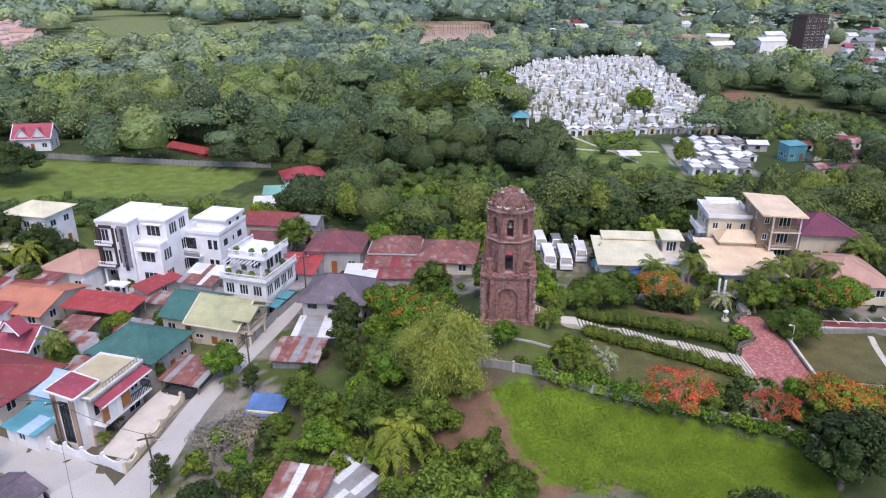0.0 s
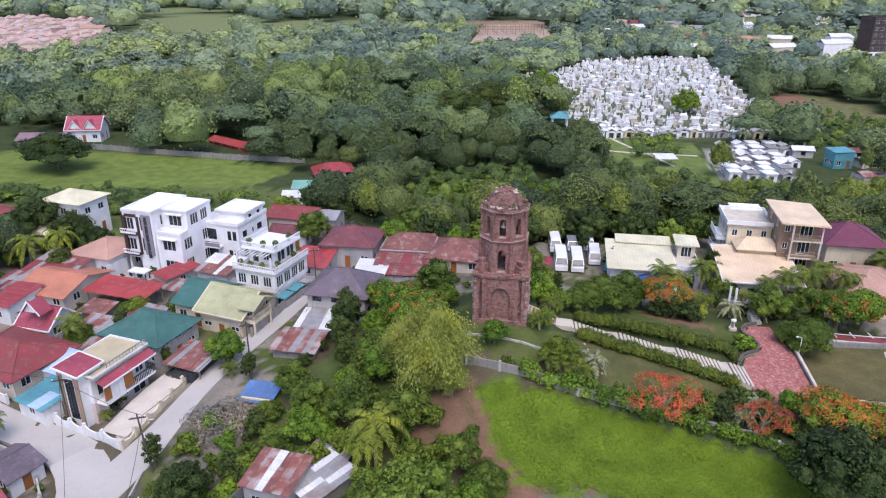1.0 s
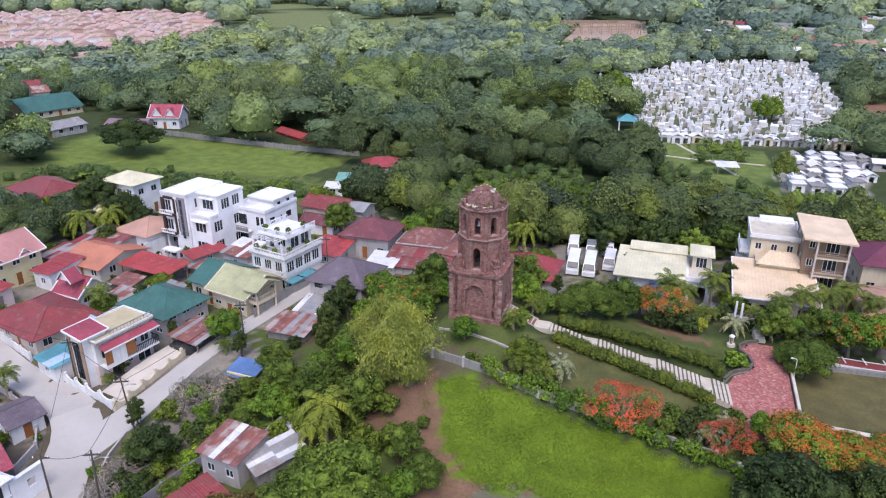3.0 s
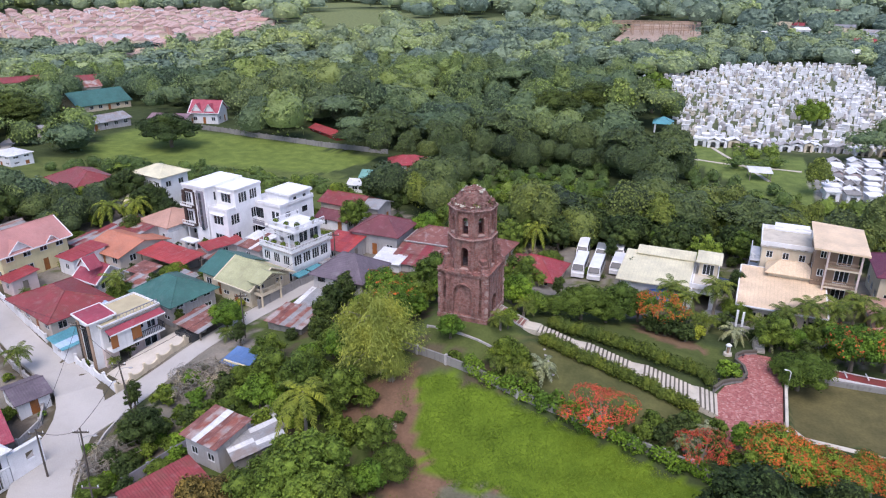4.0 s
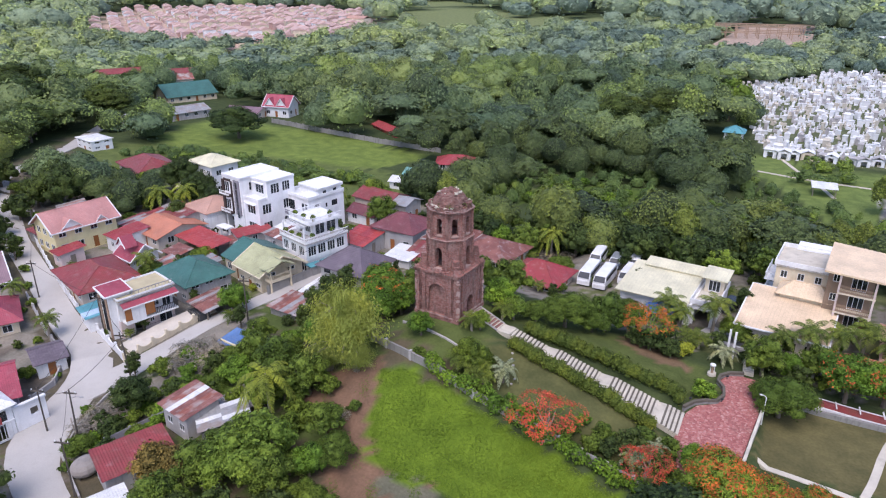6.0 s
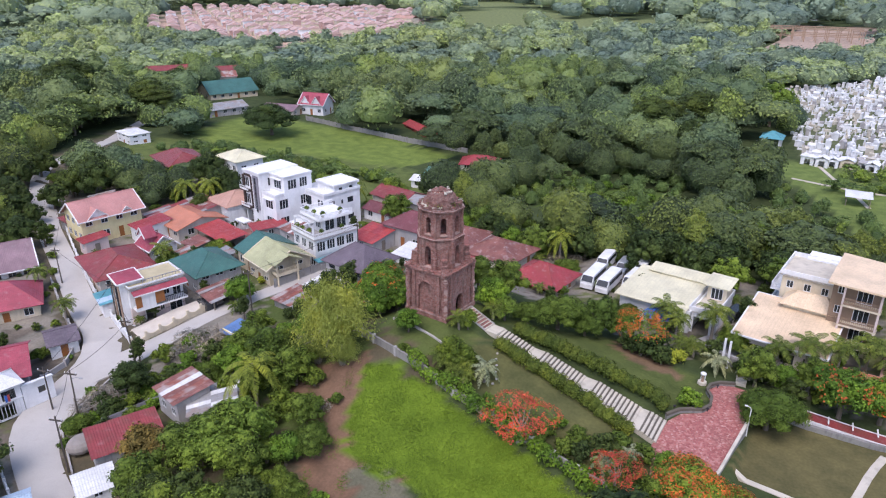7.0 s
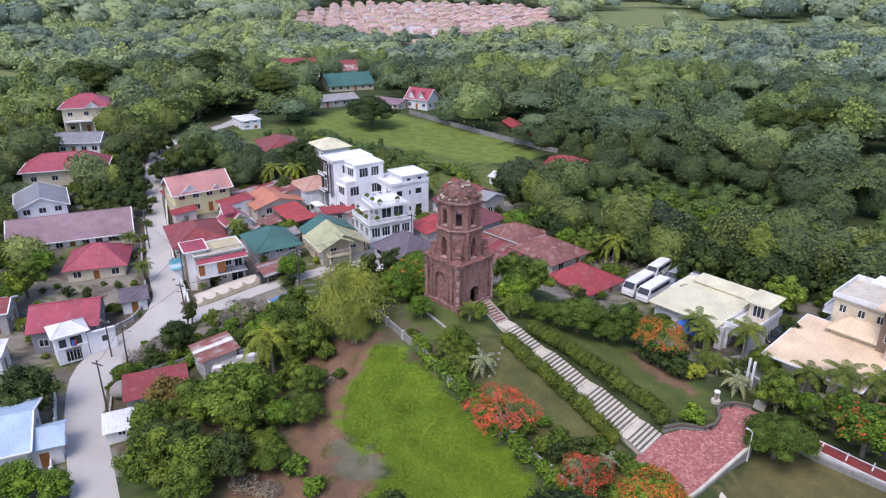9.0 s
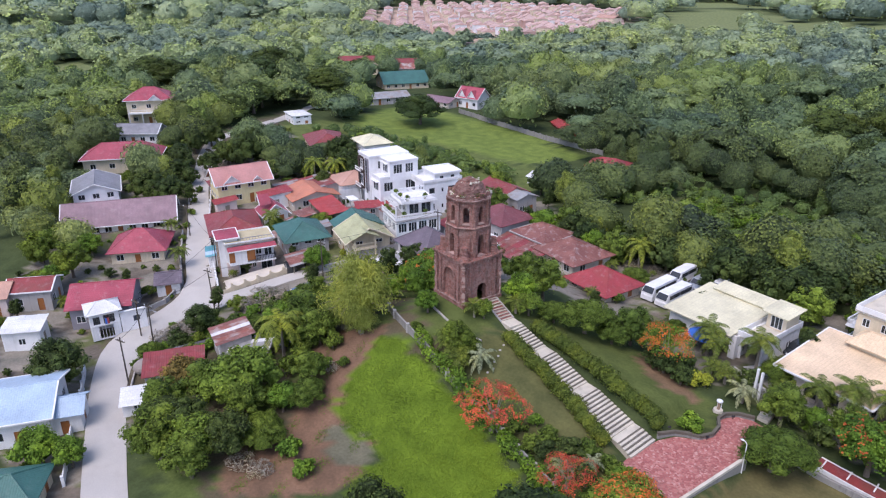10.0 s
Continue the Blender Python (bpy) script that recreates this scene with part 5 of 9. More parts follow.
def stairway():
    st = thing("stairway", "long pale stone stairway with dark-edged treads climbing the lawn", "stairs", 26, 74.4, land(26, 74.4), 0)
    inv = st.matrix_basis.inverted()
    top, n, i = (15.6, 76.0, 9.8), 0, 0
    runs = [(0, 10, 0.47), (1, 1, 1.5), (0, 11, 0.47), (1, 1, 1.5), (0, 11, 0.47), (1, 1, 0.9), (0, 4, 0.47)]
    total = sum(c * d for _, c, d in runs)
    steps = sum(c for f, c, _ in runs if f == 0)
    s, k = 0.0, 0
    for flat, count, depth in runs:
        for j in range(count):
            t0, t1 = s / total, (s + depth) / total
            z = 9.9 - 4.8 * (k + 0.5) / (steps + 1)
            quad = []
            for t in (t0, t1):
                cx, cy, w = 15.6 + 21.6 * t, 76.0 - 3.1 * t, 0.95 + 1.2 * t
                quad.append(((cx, cy + w, z), (cx, cy - w, z)))
            g = Geo()
            g.prism([inv @ Vector(p) for p in (quad[0][0], quad[0][1], quad[1][1], quad[1][0])], 0.95)
            tread = part("step" if not flat else "landing", g, PALESTONE, st)
            if not flat:
                # dark strip along the foot of each riser
                g = Geo()
                a, b = Vector(quad[0][0]), Vector(quad[0][1])
                g.box(0, -0.03, -0.2, (b - a).length, 0.2, 0.015, 0, inv @ Matrix.Translation(a) @ Matrix.Rotation(math.atan2(b.y - a.y, b.x - a.x), 4, "Z"))
                part("riser_edge", g, DARKSTONE, tread)
                k += 1
            s += depth
    return st


def brick_steps():
    st = thing("brick_steps", "short flight of red brick steps at the tower door", "stairs", 12.6, 76.2, 9.95, -8)
    for i in range(9):
        g = Geo()
        x = -2.0 + i * 0.44
        g.box(x, -0.85, -1.2, x + 0.44, 0.85, 1.5 - i * 0.17)
        step = part("step", g, BRICK, st)
        g = Geo()
        g.box(x + 0.34, -0.86, 1.44 - i * 0.17, x + 0.47, 0.86, 1.52 - i * 0.17)
        part("nosing", g, PALESTONE, step, "pale worn step edge")
    for s in (-1, 1):
        g = Geo()
        g.tube([(-2.0, s * 0.98, 1.5), (2.0, s * 0.98, 0.05)], 0.11, 4)
        part("kerb", g, CONCRETE, st)
    g = Geo()
    g.box(1.96, -0.95, -0.8, 3.7, 0.95, 0.02)
    part("landing", g, PALESTONE, st, "pale stone landing between the flights")


stairway()
brick_steps()


def hedge(pts, width, high, label, leaf=L_HEDGE, per=230, size=0.12):
    x0, y0 = pts[len(pts) // 2]
    ob = thing("hedge", label, "hedge", x0, y0, land(x0, y0), 0, "hedges of the garden")
    rng = np.random.RandomState(int(abs(x0 * 7 + y0)))
    out, inner = [], Geo()
    for (xa, ya), (xb, yb) in zip(pts, pts[1:]):
        ln = math.hypot(xb - xa, yb - ya)
        k = max(1, int(ln / 0.8))
        for i in range(k):
            t = (i + 0.5) / k
            x, y = xa + (xb - xa) * t, ya + (yb - ya) * t
            z = land(x, y) - land(x0, y0)
            h = high * (0.85 + 0.3 * rng.rand())
            c = [(x - x0 + rng.normal() * 0.05, y - y0 + rng.normal() * 0.1, z + h * 0.5)]
            r = [(0.72, width * 0.5 * (0.9 + 0.25 * rng.rand()), h * 0.6)]
            out.append(leaf_quads(rng, c, r, per, size, 0.5, 0.9, 0.4))
            inner.ball(c[0], tuple(v * 0.88 for v in r[0]), 8, 5)
    part("leaves", quads("hedge_leaves", np.concatenate(out), leaf), None, ob)
    part("core", inner, leaf, ob)


hedge([(17.2, 78.2), (23, 78.0), (30, 77.2), (36.6, 76.7)], 2.3, 1.4, "clipped green hedge beside the stairway")
hedge([(17.0, 73.4), (23, 72.5), (29, 71.3), (34.8, 69.7)], 2.1, 1.35, "clipped green hedge below the stairway")


hedge([(-22.8, 44.2), (-22.6, 48.0), (-21.4, 52.6)], 1.3, 1.3, "bushy green hedge beside the roadside garden", L_VIVID)


def plaza():
    g = Geo()
    g.prism([(x, y, 5.08) for x, y in PLAZA], 0.5)
    ob = part("plaza", g, PAVING)
    tagged(ob, "red clay crazy-paved plaza at the foot of the stairway", "plaza", kind="structure")


plaza()


def wall_line(name, label, pts, high, thick, mat_, cap=None, posts=0.0, post_mat=None, category="wall", sink=0.6, lift=None):
    """A free wall that follows the land, in level lengths, with posts and a capping if it has them."""
    x0, y0 = pts[0]
    ob = thing(name, label, category, x0, y0, land(x0, y0), 0)
    z0 = land(x0, y0)
    for (xa, ya), (xb, yb) in zip(pts, pts[1:]):
        ln = math.hypot(xb - xa, yb - ya)
        k = max(1, round(ln / 2.6))
        turn = math.degrees(math.atan2(yb - ya, xb - xa))
        for i in range(k):
            x, y = xa + (xb - xa) * i / k, ya + (yb - ya) * i / k
            xe, ye = xa + (xb - xa) * (i + 1) / k, ya + (yb - ya) * (i + 1) / k
            za, zb = (land(x, y), land(xe, ye)) if lift is None else (lift, lift)
            at = Matrix.Translation((x - x0, y - y0, -z0)) @ Matrix.Rotation(radians(turn), 4, "Z")
            g, sl = Geo(), ln / k
            hh = thick / 2
            g.add([at @ Vector(p) for p in ((0, -hh, za - sink), (sl, -hh, zb - sink), (sl, hh, zb - sink), (0, hh, za - sink), (0, -hh, za + high), (sl, -hh, zb + high), (sl, hh, zb + high), (0, hh, za + high))],
                  [(0, 3, 2, 1), (4, 5, 6, 7), (0, 1, 5, 4), (2, 3, 7, 6), (0, 4, 7, 3), (1, 2, 6, 5)])
            part("wall_length", g, mat_, ob)
            if cap:
                g = Geo()
                g.tube([at @ Vector((0, 0, za + high + 0.04)), at @ Vector((sl, 0, zb + high + 0.04))], thick * 0.85, 4)
                part("capping", g, cap, ob)
            if posts:
                g = Geo()
                g.box(-0.14, -hh - 0.08, za - sink, 0.14, hh + 0.08, za + high + posts, 0, at)
                part("post", g, post_mat or mat_, ob)
    return ob


wall_line("garden_wall", "stained grey concrete boundary wall with posts below the tower", [(1.5, 67.2), (4.0, 66.2), (7.7, 65.4), (11.5, 65.1), (16.2, 64.4), (21.5, 64.0), (29.0, 62.8), (34.5, 62.0), (38.6, 59.8), (42, 57)], 1.05, 0.22, OLDWALL, posts=0.15, post_mat=CONCRETE)
wall_line("plaza_wall", "low stone wall with pale capping beside the plaza", [(44.9, 79.4), (43.9, 69.4), (42.6, 62.3)], 0.35, 0.26, OLDWALL, cap=PALESTONE, lift=5.05, sink=2.0)
wall_line("planter_wall", "curving low stone wall round the planting beds", [(36.9, 75.9), (37.9, 77.6), (39.0, 78.4), (40.1, 78.9), (40.7, 80.3), (40.5, 82.0), (39.7, 83.3), (39.8, 84.6), (40.7, 85.7), (42.3, 86.4)], 0.32, 0.26, OLDWALL, cap=DARKSTONE, lift=5.1, sink=0.8)
wall_line("lawn_curb", "low concrete edging in front of the tower", [(3.5, 71.0), (8.0, 70.0), (12.5, 69.3), (15.5, 70.5)], 0.25, 0.2, CONCRETE)
wall_line("street_wall", "grey concrete wall beside the service lane", [(36.2, 93.0), (41.0, 91.3), (45.2, 91.4), (50, 90)], 1.3, 0.25, OLDWALL, cap=CONCRETE)
wall_line("walk_wall", "stained stone retaining wall below the tiled walk", [(45.4, 84.4), (50.5, 84.0), (57, 84.0), (64, 85.0)], 0.45, 0.3, OLDWALL, cap=OLDWALL)
ribbon("service_lane", "grey concrete service lane behind the garden", [(36.5, 97.5), (41, 95.0), (46, 93.4), (54, 92.5)], 2.6, CONCRETE, 0.05)
ribbon("tiled_walk", "dark red tiled walk edged with white kerbs", [(49.5, 85.7), (56, 85.8), (64.5, 86.8)], 1.5, R_DARKRED, 0.35, "walk")
for off in (-0.85, 0.85):
    ribbon("walk_kerb", "white kerb of the tiled walk", [(49.5, 85.7 + off), (56, 85.8 + off), (64.5, 86.8 + off)], 0.12, WHITE, 0.4, "kerb")
wk = thing("walk_bars", "white cross bars on the tiled walk", "kerb", 50, 85.7, land(50, 85.7))
for i in range(6):
    g = Geo()
    g.box(i * 2.4, -0.75, 0.33, i * 2.4 + 0.14, 0.75, 0.42)
    part("bar", g, WHITE, wk, at=Matrix.Rotation(radians(3), 4, "Z"))
ribbon("garden_path", "pale concrete strip path across the lower lawn", [(43.9, 71.7), (48.6, 71.3), (54.6, 70.4)], 0.7, PALESTONE, 0.08, "path")
ribbon("garden_path", "pale concrete strip path along the lower lawn", [(54.8, 70.9), (55.9, 73.6), (56.5, 78.4), (58.1, 83.0)], 0.8, PALESTONE, 0.08, "path")

# ---- houses ----
WINDOWS = {}


def window(parent, at, w, h, bars=1, trim=WHITE, name="window"):
    """A window: surround with mullions, and a pane as its own piece."""
    key = (round(w, 2), round(h, 2), bars, trim.name)
    if key not in WINDOWS:
        b = 0.07
        lights = (w - 2 * b - 0.06 * bars) / (bars + 1)
        g = panel_with_holes(Geo(), w, 0, h, 0.14, [(b + lights / 2 + i * (lights + 0.06), b, lights, h - 2 * b) for i in range(bars + 1)], 0, Matrix.Translation((-w / 2, -0.05, 0)))
        p = Geo()
        p.box(-w / 2 + b, 0.02, b, w / 2 - b, 0.045, h - b)
        WINDOWS[key] = (g.mesh("window_surround", trim), p.mesh("pane", GLASS))
    a, c = WINDOWS[key]
    ob = part(name, a, None, parent, at=at)
    part("pane", c, None, ob)
    return ob


def door(parent, at, w, h, mat_=WOOD):
    g = Geo()
    g.box(-w / 2, 0.02, 0, w / 2, 0.09, h)
    g.box(-w / 2 + 0.12, -0.01, 0.15, w / 2 - 0.12, 0.03, h * 0.45)
    g.box(-w / 2 + 0.12, -0.01, h * 0.52, w / 2 - 0.12, 0.03, h - 0.15)
    ob = part("door", g, mat_, parent, at=at)
    g = Geo()
    g.ball((w / 2 - 0.12, -0.05, h * 0.48), 0.05, 8, 5)
    part("door_handle", g, STEEL, ob)
    return ob


def panel_with_holes(g, length, z0, z1, thick, holes, m=0, at=None):
    """A wall panel cut by rectangular openings (x, z, w, h)."""
    xs = sorted({0.0, length} | {v for x, z, w, h in holes for v in (x - w / 2, x + w / 2)})
    zs = sorted({z0, z1} | {v for x, z, w, h in holes for v in (z, z + h)})
    for xa, xb in zip(xs, xs[1:]):
        if xb - xa < 1e-4:
            continue
        run = None
        for za, zb in list(zip(zs, zs[1:])) + [(None, None)]:
            solid = za is not None and not any(x - w / 2 <= (xa + xb) / 2 <= x + w / 2 and z <= (za + zb) / 2 <= z + h for x, z, w, h in holes)
            if solid:
                run = (run[0], zb) if run else (za, zb)
            elif run:
                g.box(xa, 0, run[0], xb, thick, run[1], m, at)
                run = None
    return g


def storey_box(parent, cx, cy, L, W, z0, z1, mat_, holes, trim=WHITE, thick=0.22, name="wall", slab=True, bars=1):
    """Four walls with real openings, their windows and doors, and a slab on top."""
    for k, side in enumerate("senw"):
        ln = L if side in "sn" else W - 2 * thick
        off = (-L / 2, -W / 2) if side == "s" else (L / 2, -W / 2 + thick) if side == "e" else (L / 2, W / 2) if side == "n" else (-L / 2, W / 2 - thick)
        at = Matrix.Translation((cx + off[0], cy + off[1], 0)) @ Matrix.Rotation(radians(90 * k), 4, "Z")
        hs = holes.get(side, [])
        g = panel_with_holes(Geo(), ln, z0, z1, thick, [h[:4] for h in hs])
        part(name, g, mat_, parent, at=at)
        for h in hs:
            spot = at @ Matrix.Translation((h[0], 0.06, h[1]))
            if len(h) > 4 and h[4] == "door":
                door(parent, spot, h[2], h[3], h[5] if len(h) > 5 else WOOD)
            elif len(h) > 4 and h[4] == "void":
                continue
            else:
                window(parent, spot, h[2], h[3], h[4] if len(h) > 4 else bars, trim)
    if slab:
        g = Geo()
        g.box(cx - L / 2 + thick + 0.01, cy - W / 2 + thick + 0.01, z1 - 0.2, cx + L / 2 - thick - 0.01, cy + W / 2 - thick - 0.01, z1 - 0.02)
        part("floor_slab", g, CONCRETE, parent)


def row(length, n, z, w, h, extra=(), inset=0.0):
    """Openings spread evenly along a wall."""
    return [(inset + (length - 2 * inset) * (i + 0.5) / n, z, w, h) for i in range(n)] + list(extra)


def roof_planes(kind, L, W, z, rise, over, ridge=None):
    a, b = L / 2 + over, W / 2 + over
    zt, ze = z + rise, z - rise * over / (W / 2) * 0.8
    if kind == "gable":
        return [[(-a, -b, ze), (a, -b, ze), (a, 0, zt), (-a, 0, zt)], [(a, b, ze), (-a, b, ze), (-a, 0, zt), (a, 0, zt)]]
    if kind == "hip":
        r = max(0.02, (L - W) / 2 + 0.4) if ridge is None else ridge
        return [[(-a, -b, ze), (a, -b, ze), (r, 0, zt), (-r, 0, zt)], [(a, b, ze), (-a, b, ze), (-r, 0, zt), (r, 0, zt)],
                [(a, -b, ze), (a, b, ze), (r, 0, zt)], [(-a, b, ze), (-a, -b, ze), (-r, 0, zt)]]
    if kind == "shed":
        return [[(-a, -b, z), (a, -b, z), (a, b, z + rise), (-a, b, z + rise)]]
    return []


def roof(parent, kind, L, W, z, rise, over, mat_, trim=None, ridge=None, at=None, name="roof", label=""):
    g = Geo()
    planes = roof_planes(kind, L, W, z, rise, over, ridge)
    for p in planes:
        g.prism(p, 0.1)
    ob = part(name, g, mat_, parent, label, at)
    lines = []
    if kind == "gable":
        lines = [(planes[0][3], planes[0][2])]
    elif kind == "hip":
        lines = [(planes[0][3], planes[0][2])] + [(planes[0][0], planes[0][3]), (planes[0][1], planes[0][2]), (planes[1][0], planes[1][3]), (planes[1][1], planes[1][2])]
    for p, q in lines:
        if (Vector(p) - Vector(q)).length > 0.3:
            g = Geo()
            g.tube([p, q], 0.09, 6)
            part("ridge_cap", g, mat_, ob)
    if trim:
        for p in planes:
            k = len(p)
            for i in range(k):
                u, v = Vector(p[i]), Vector(p[(i + 1) % k])
                low = abs(u.z - v.z) < 0.05 and u.z < z + 0.3
                if low or (kind in ("gable", "shed") and abs(u.x - v.x) < 0.05) or kind == "shed":
                    g = Geo()
                    g.tube([u - Vector((0, 0, 0.06)), v - Vector((0, 0, 0.06))], 0.13, 4)
                    part("fascia", g, trim, ob)
    return ob


def gable_ends(parent, L, W, z, rise, mat_, thick=0.2):
    for s in (-1, 1):
        g = Geo()
        x = s * (L / 2 - thick / 2)
        g.add([(x - thick / 2, -W / 2, z), (x - thick / 2, W / 2, z), (x - thick / 2, 0, z + rise - 0.12), (x + thick / 2, -W / 2, z), (x + thick / 2, W / 2, z), (x + thick / 2, 0, z + rise - 0.12)],
              [(0, 2, 1), (3, 4, 5), (0, 3, 5, 2), (1, 2, 5, 4), (0, 1, 4, 3)])
        part("gable", g, mat_, parent)


def house(label, x, y, yaw, L, W, eave, kind, rise, wall, top, storeys=1, over=0.6, trim=None, wins=(3, 2), wsize=(1.3, 1.2), wtrim=WHITE, ridge=None, z=None, name="house", category="house", doors=True):
    """A plain house: walls with openings, storeys, door and roof. Eave is the height of the roof's edge in the world."""
    g0 = (land(x, y) if z is None else z) - 0.25
    HOUSE_SPOTS.append((x, y, yaw, L / 2, W / 2))
    ob = thing(name, label, category, x, y, g0, yaw, "houses of the village")
    h = eave - g0
    sh = (h - 0.3) / storeys
    for s in range(storeys):
        za, zb = (0 if s == 0 else 0.3 + s * sh), 0.3 + (s + 1) * sh if s < storeys - 1 else h
        sill = 0.3 + s * sh + min(1.0, sh * 0.36)
        wh = min(wsize[1], zb - sill - 0.35)
        holes = {"s": row(L, wins[0], sill, wsize[0], wh), "n": row(L, wins[0], sill, wsize[0], wh), "e": row(W - 0.44, wins[1], sill, wsize[0], wh), "w": row(W - 0.44, wins[1], sill, wsize[0], wh)}
        if s == 0 and doors:
            for k in "se":
                q = holes[k]
                i = len(q) // 2
                q[i] = (q[i][0], 0.3, 0.95, min(2.1, zb - 0.7), "door")
        storey_box(ob, 0, 0, L, W, za, zb, wall, holes, wtrim)
    if kind == "gable":
        gable_ends(ob, L, W, h, rise, wall)
    roof(ob, kind, L, W, h, rise, over, top, trim, ridge)
    return ob


SHEETS = {}


def sheet_roof(parent, L, W, z0, z1, mats, seed, pitch=0.85, long=3.4, at=None, over=0.3):
    """A lean-to roof of single overlapping metal sheets, each its own piece."""
    rng = np.random.RandomState(seed)
    for mt in mats:
        if mt.name in SHEETS:
            continue
        g = Geo()
        n = 6
        for i in range(n):
            xa, xb = -0.5 + i / n, -0.5 + (i + 1) / n
            za, zb = (0.0, 0.03) if i % 2 else (0.03, 0.0)
            g.add([(xa, -0.5, za), (xb, -0.5, zb), (xb, 0.5, zb), (xa, 0.5, za), (xa, -0.5, za - 0.02), (xb, -0.5, zb - 0.02), (xb, 0.5, zb - 0.02), (xa, 0.5, za - 0.02)],
                  [(0, 1, 2, 3), (7, 6, 5, 4), (0, 4, 5, 1), (2, 6, 7, 3)])
        SHEETS[mt.name] = g.mesh("roof_sheet", mt)
    a, b = L + 2 * over, W + 2 * over
    nx, ny = max(1, round(a / pitch)), max(1, round(b / long))
    slope = math.atan2(z1 - z0, W)
    rise = (z1 - z0) / W
    base = at if at is not None else Matrix()
    for j in range(ny):
        for i in range(nx):
            x, y = -a / 2 + a * (i + 0.5) / nx, -b / 2 + b * (j + 0.5) / ny
            z = z0 + (y + W / 2) * rise + 0.03 * j + rng.uniform(0, 0.02)
            m = base @ Matrix.Translation((x, y, z)) @ Matrix.Rotation(slope + rng.normal() * 0.01, 4, "X") @ Matrix.Rotation(rng.normal() * 0.012, 4, "Z") @ Matrix.Diagonal((a / nx * 1.08, b / ny * 1.1, 1, 1))
            part("roof_sheet", SHEETS[mats[rng.randint(len(mats))].name], None, parent, at=m)


def shack(label, x, y, yaw, L, W, z0, z1, mats, wall=CONCRETE, seed=1, name="shed", category="shed", base=None, wins=1, posts=False):
    """A small building or lean-to under patched metal sheets. z0, z1: roof heights at the low and the high side."""
    g0 = (land(x, y) if base is None else base) - 0.2
    HOUSE_SPOTS.append((x, y, yaw, L / 2, W / 2))
    ob = thing(name, label, category, x, y, g0, yaw, "sheds of the village")
    if posts:
        for sx_ in (-1, 1):
            for sy_ in (-1, 1):
                g = Geo()
                g.box(sx_ * (L / 2 - 0.1) - 0.08, sy_ * (W / 2 - 0.1) - 0.08, 0, sx_ * (L / 2 - 0.1) + 0.08, sy_ * (W / 2 - 0.1) + 0.08, (z0 if sy_ < 0 else z1) - g0 - 0.03)
                part("post", g, OLDWOOD, ob)
    else:
        h = min(z0, z1) - g0 - 0.05
        ww = min(1.0, L * 0.25)
        storey_box(ob, 0, 0, L, W, 0, h, wall, {"s": row(L, max(1, wins), 1.1, ww, min(1.0, h - 1.4)), "e": [(min(W - 0.44, W * 0.45), 0.2, 0.9, min(2.0, h - 0.4), "door", OLDWOOD)]}, slab=False)
        for sx_ in (-1, 1):
            g = Geo()
            xx = sx_ * (L / 2 - 0.08)
            dz = z1 - z0
            lo_, hi_ = (-W / 2, W / 2) if dz > 0 else (W / 2, -W / 2)
            g.add([(xx - 0.07, lo_, h), (xx - 0.07, hi_, h), (xx - 0.07, hi_, h + abs(dz)), (xx + 0.07, lo_, h), (xx + 0.07, hi_, h), (xx + 0.07, hi_, h + abs(dz))],
                  [(0, 1, 2), (3, 5, 4), (0, 2, 5, 3), (1, 4, 5, 2), (0, 3, 4, 1)])
            part("side_infill", g, wall, ob)
    sheet_roof(ob, L, W, z0 - g0, z1 - g0, mats, seed)
    return ob


def railing(parent, pts, high, mat_=WHITE, solid=0.0, step=0.35):
    """A balustrade along points of one floor: base, posts and rail."""
    for p, q in zip(pts, pts[1:]):
        p, q = Vector(p), Vector(q)
        ln = (q - p).length
        at = Matrix.Translation(p) @ Matrix.Rotation(math.atan2(q.y - p.y, q.x - p.x), 4, "Z")
        g = Geo()
        g.box(0, -0.06, high - 0.09, ln, 0.06, high, 0, at)
        rail = part("rail", g, mat_, parent)
        if solid:
            g = Geo()
            g.box(0, -0.05, 0, ln, 0.05, solid, 0, at)
            part("parapet", g, mat_, rail)
        n = max(1, int(ln / step))
        for i in range(n + 1):
            x = ln * i / n
            g = Geo()
            g.box(x - 0.03, -0.03, solid, x + 0.03, 0.03, high - 0.09, 0, at)
            part("baluster", g, mat_, rail)


def flat_top(parent, cx, cy, L, W, z, mat_=WHITE, lip=0.35, edge=0.25, deck=CONCRETE):
    """A flat roof with a raised rim."""
    g = Geo()
    g.box(cx - L / 2 - edge, cy - W / 2 - edge, z - 0.12, cx + L / 2 + edge, cy + W / 2 + edge, z + 0.06)
    ob = part("roof_deck", g, deck, parent)
    for k, (x0, y0, x1, y1) in enumerate(((-L / 2 - edge, -W / 2 - edge, L / 2 + edge, -W / 2 - edge + 0.15), (-L / 2 - edge, W / 2 + edge - 0.15, L / 2 + edge, W / 2 + edge),
                                          (-L / 2 - edge, -W / 2 - edge + 0.15, -L / 2 - edge + 0.15, W / 2 + edge - 0.15), (L / 2 + edge - 0.15, -W / 2 - edge + 0.15, L / 2 + edge, W / 2 + edge - 0.15))):
        g = Geo()
        g.box(cx + x0, cy + y0, z - 0.15, cx + x1, cy + y1, z + lip)
        part("parapet", g, mat_, ob)
    return ob


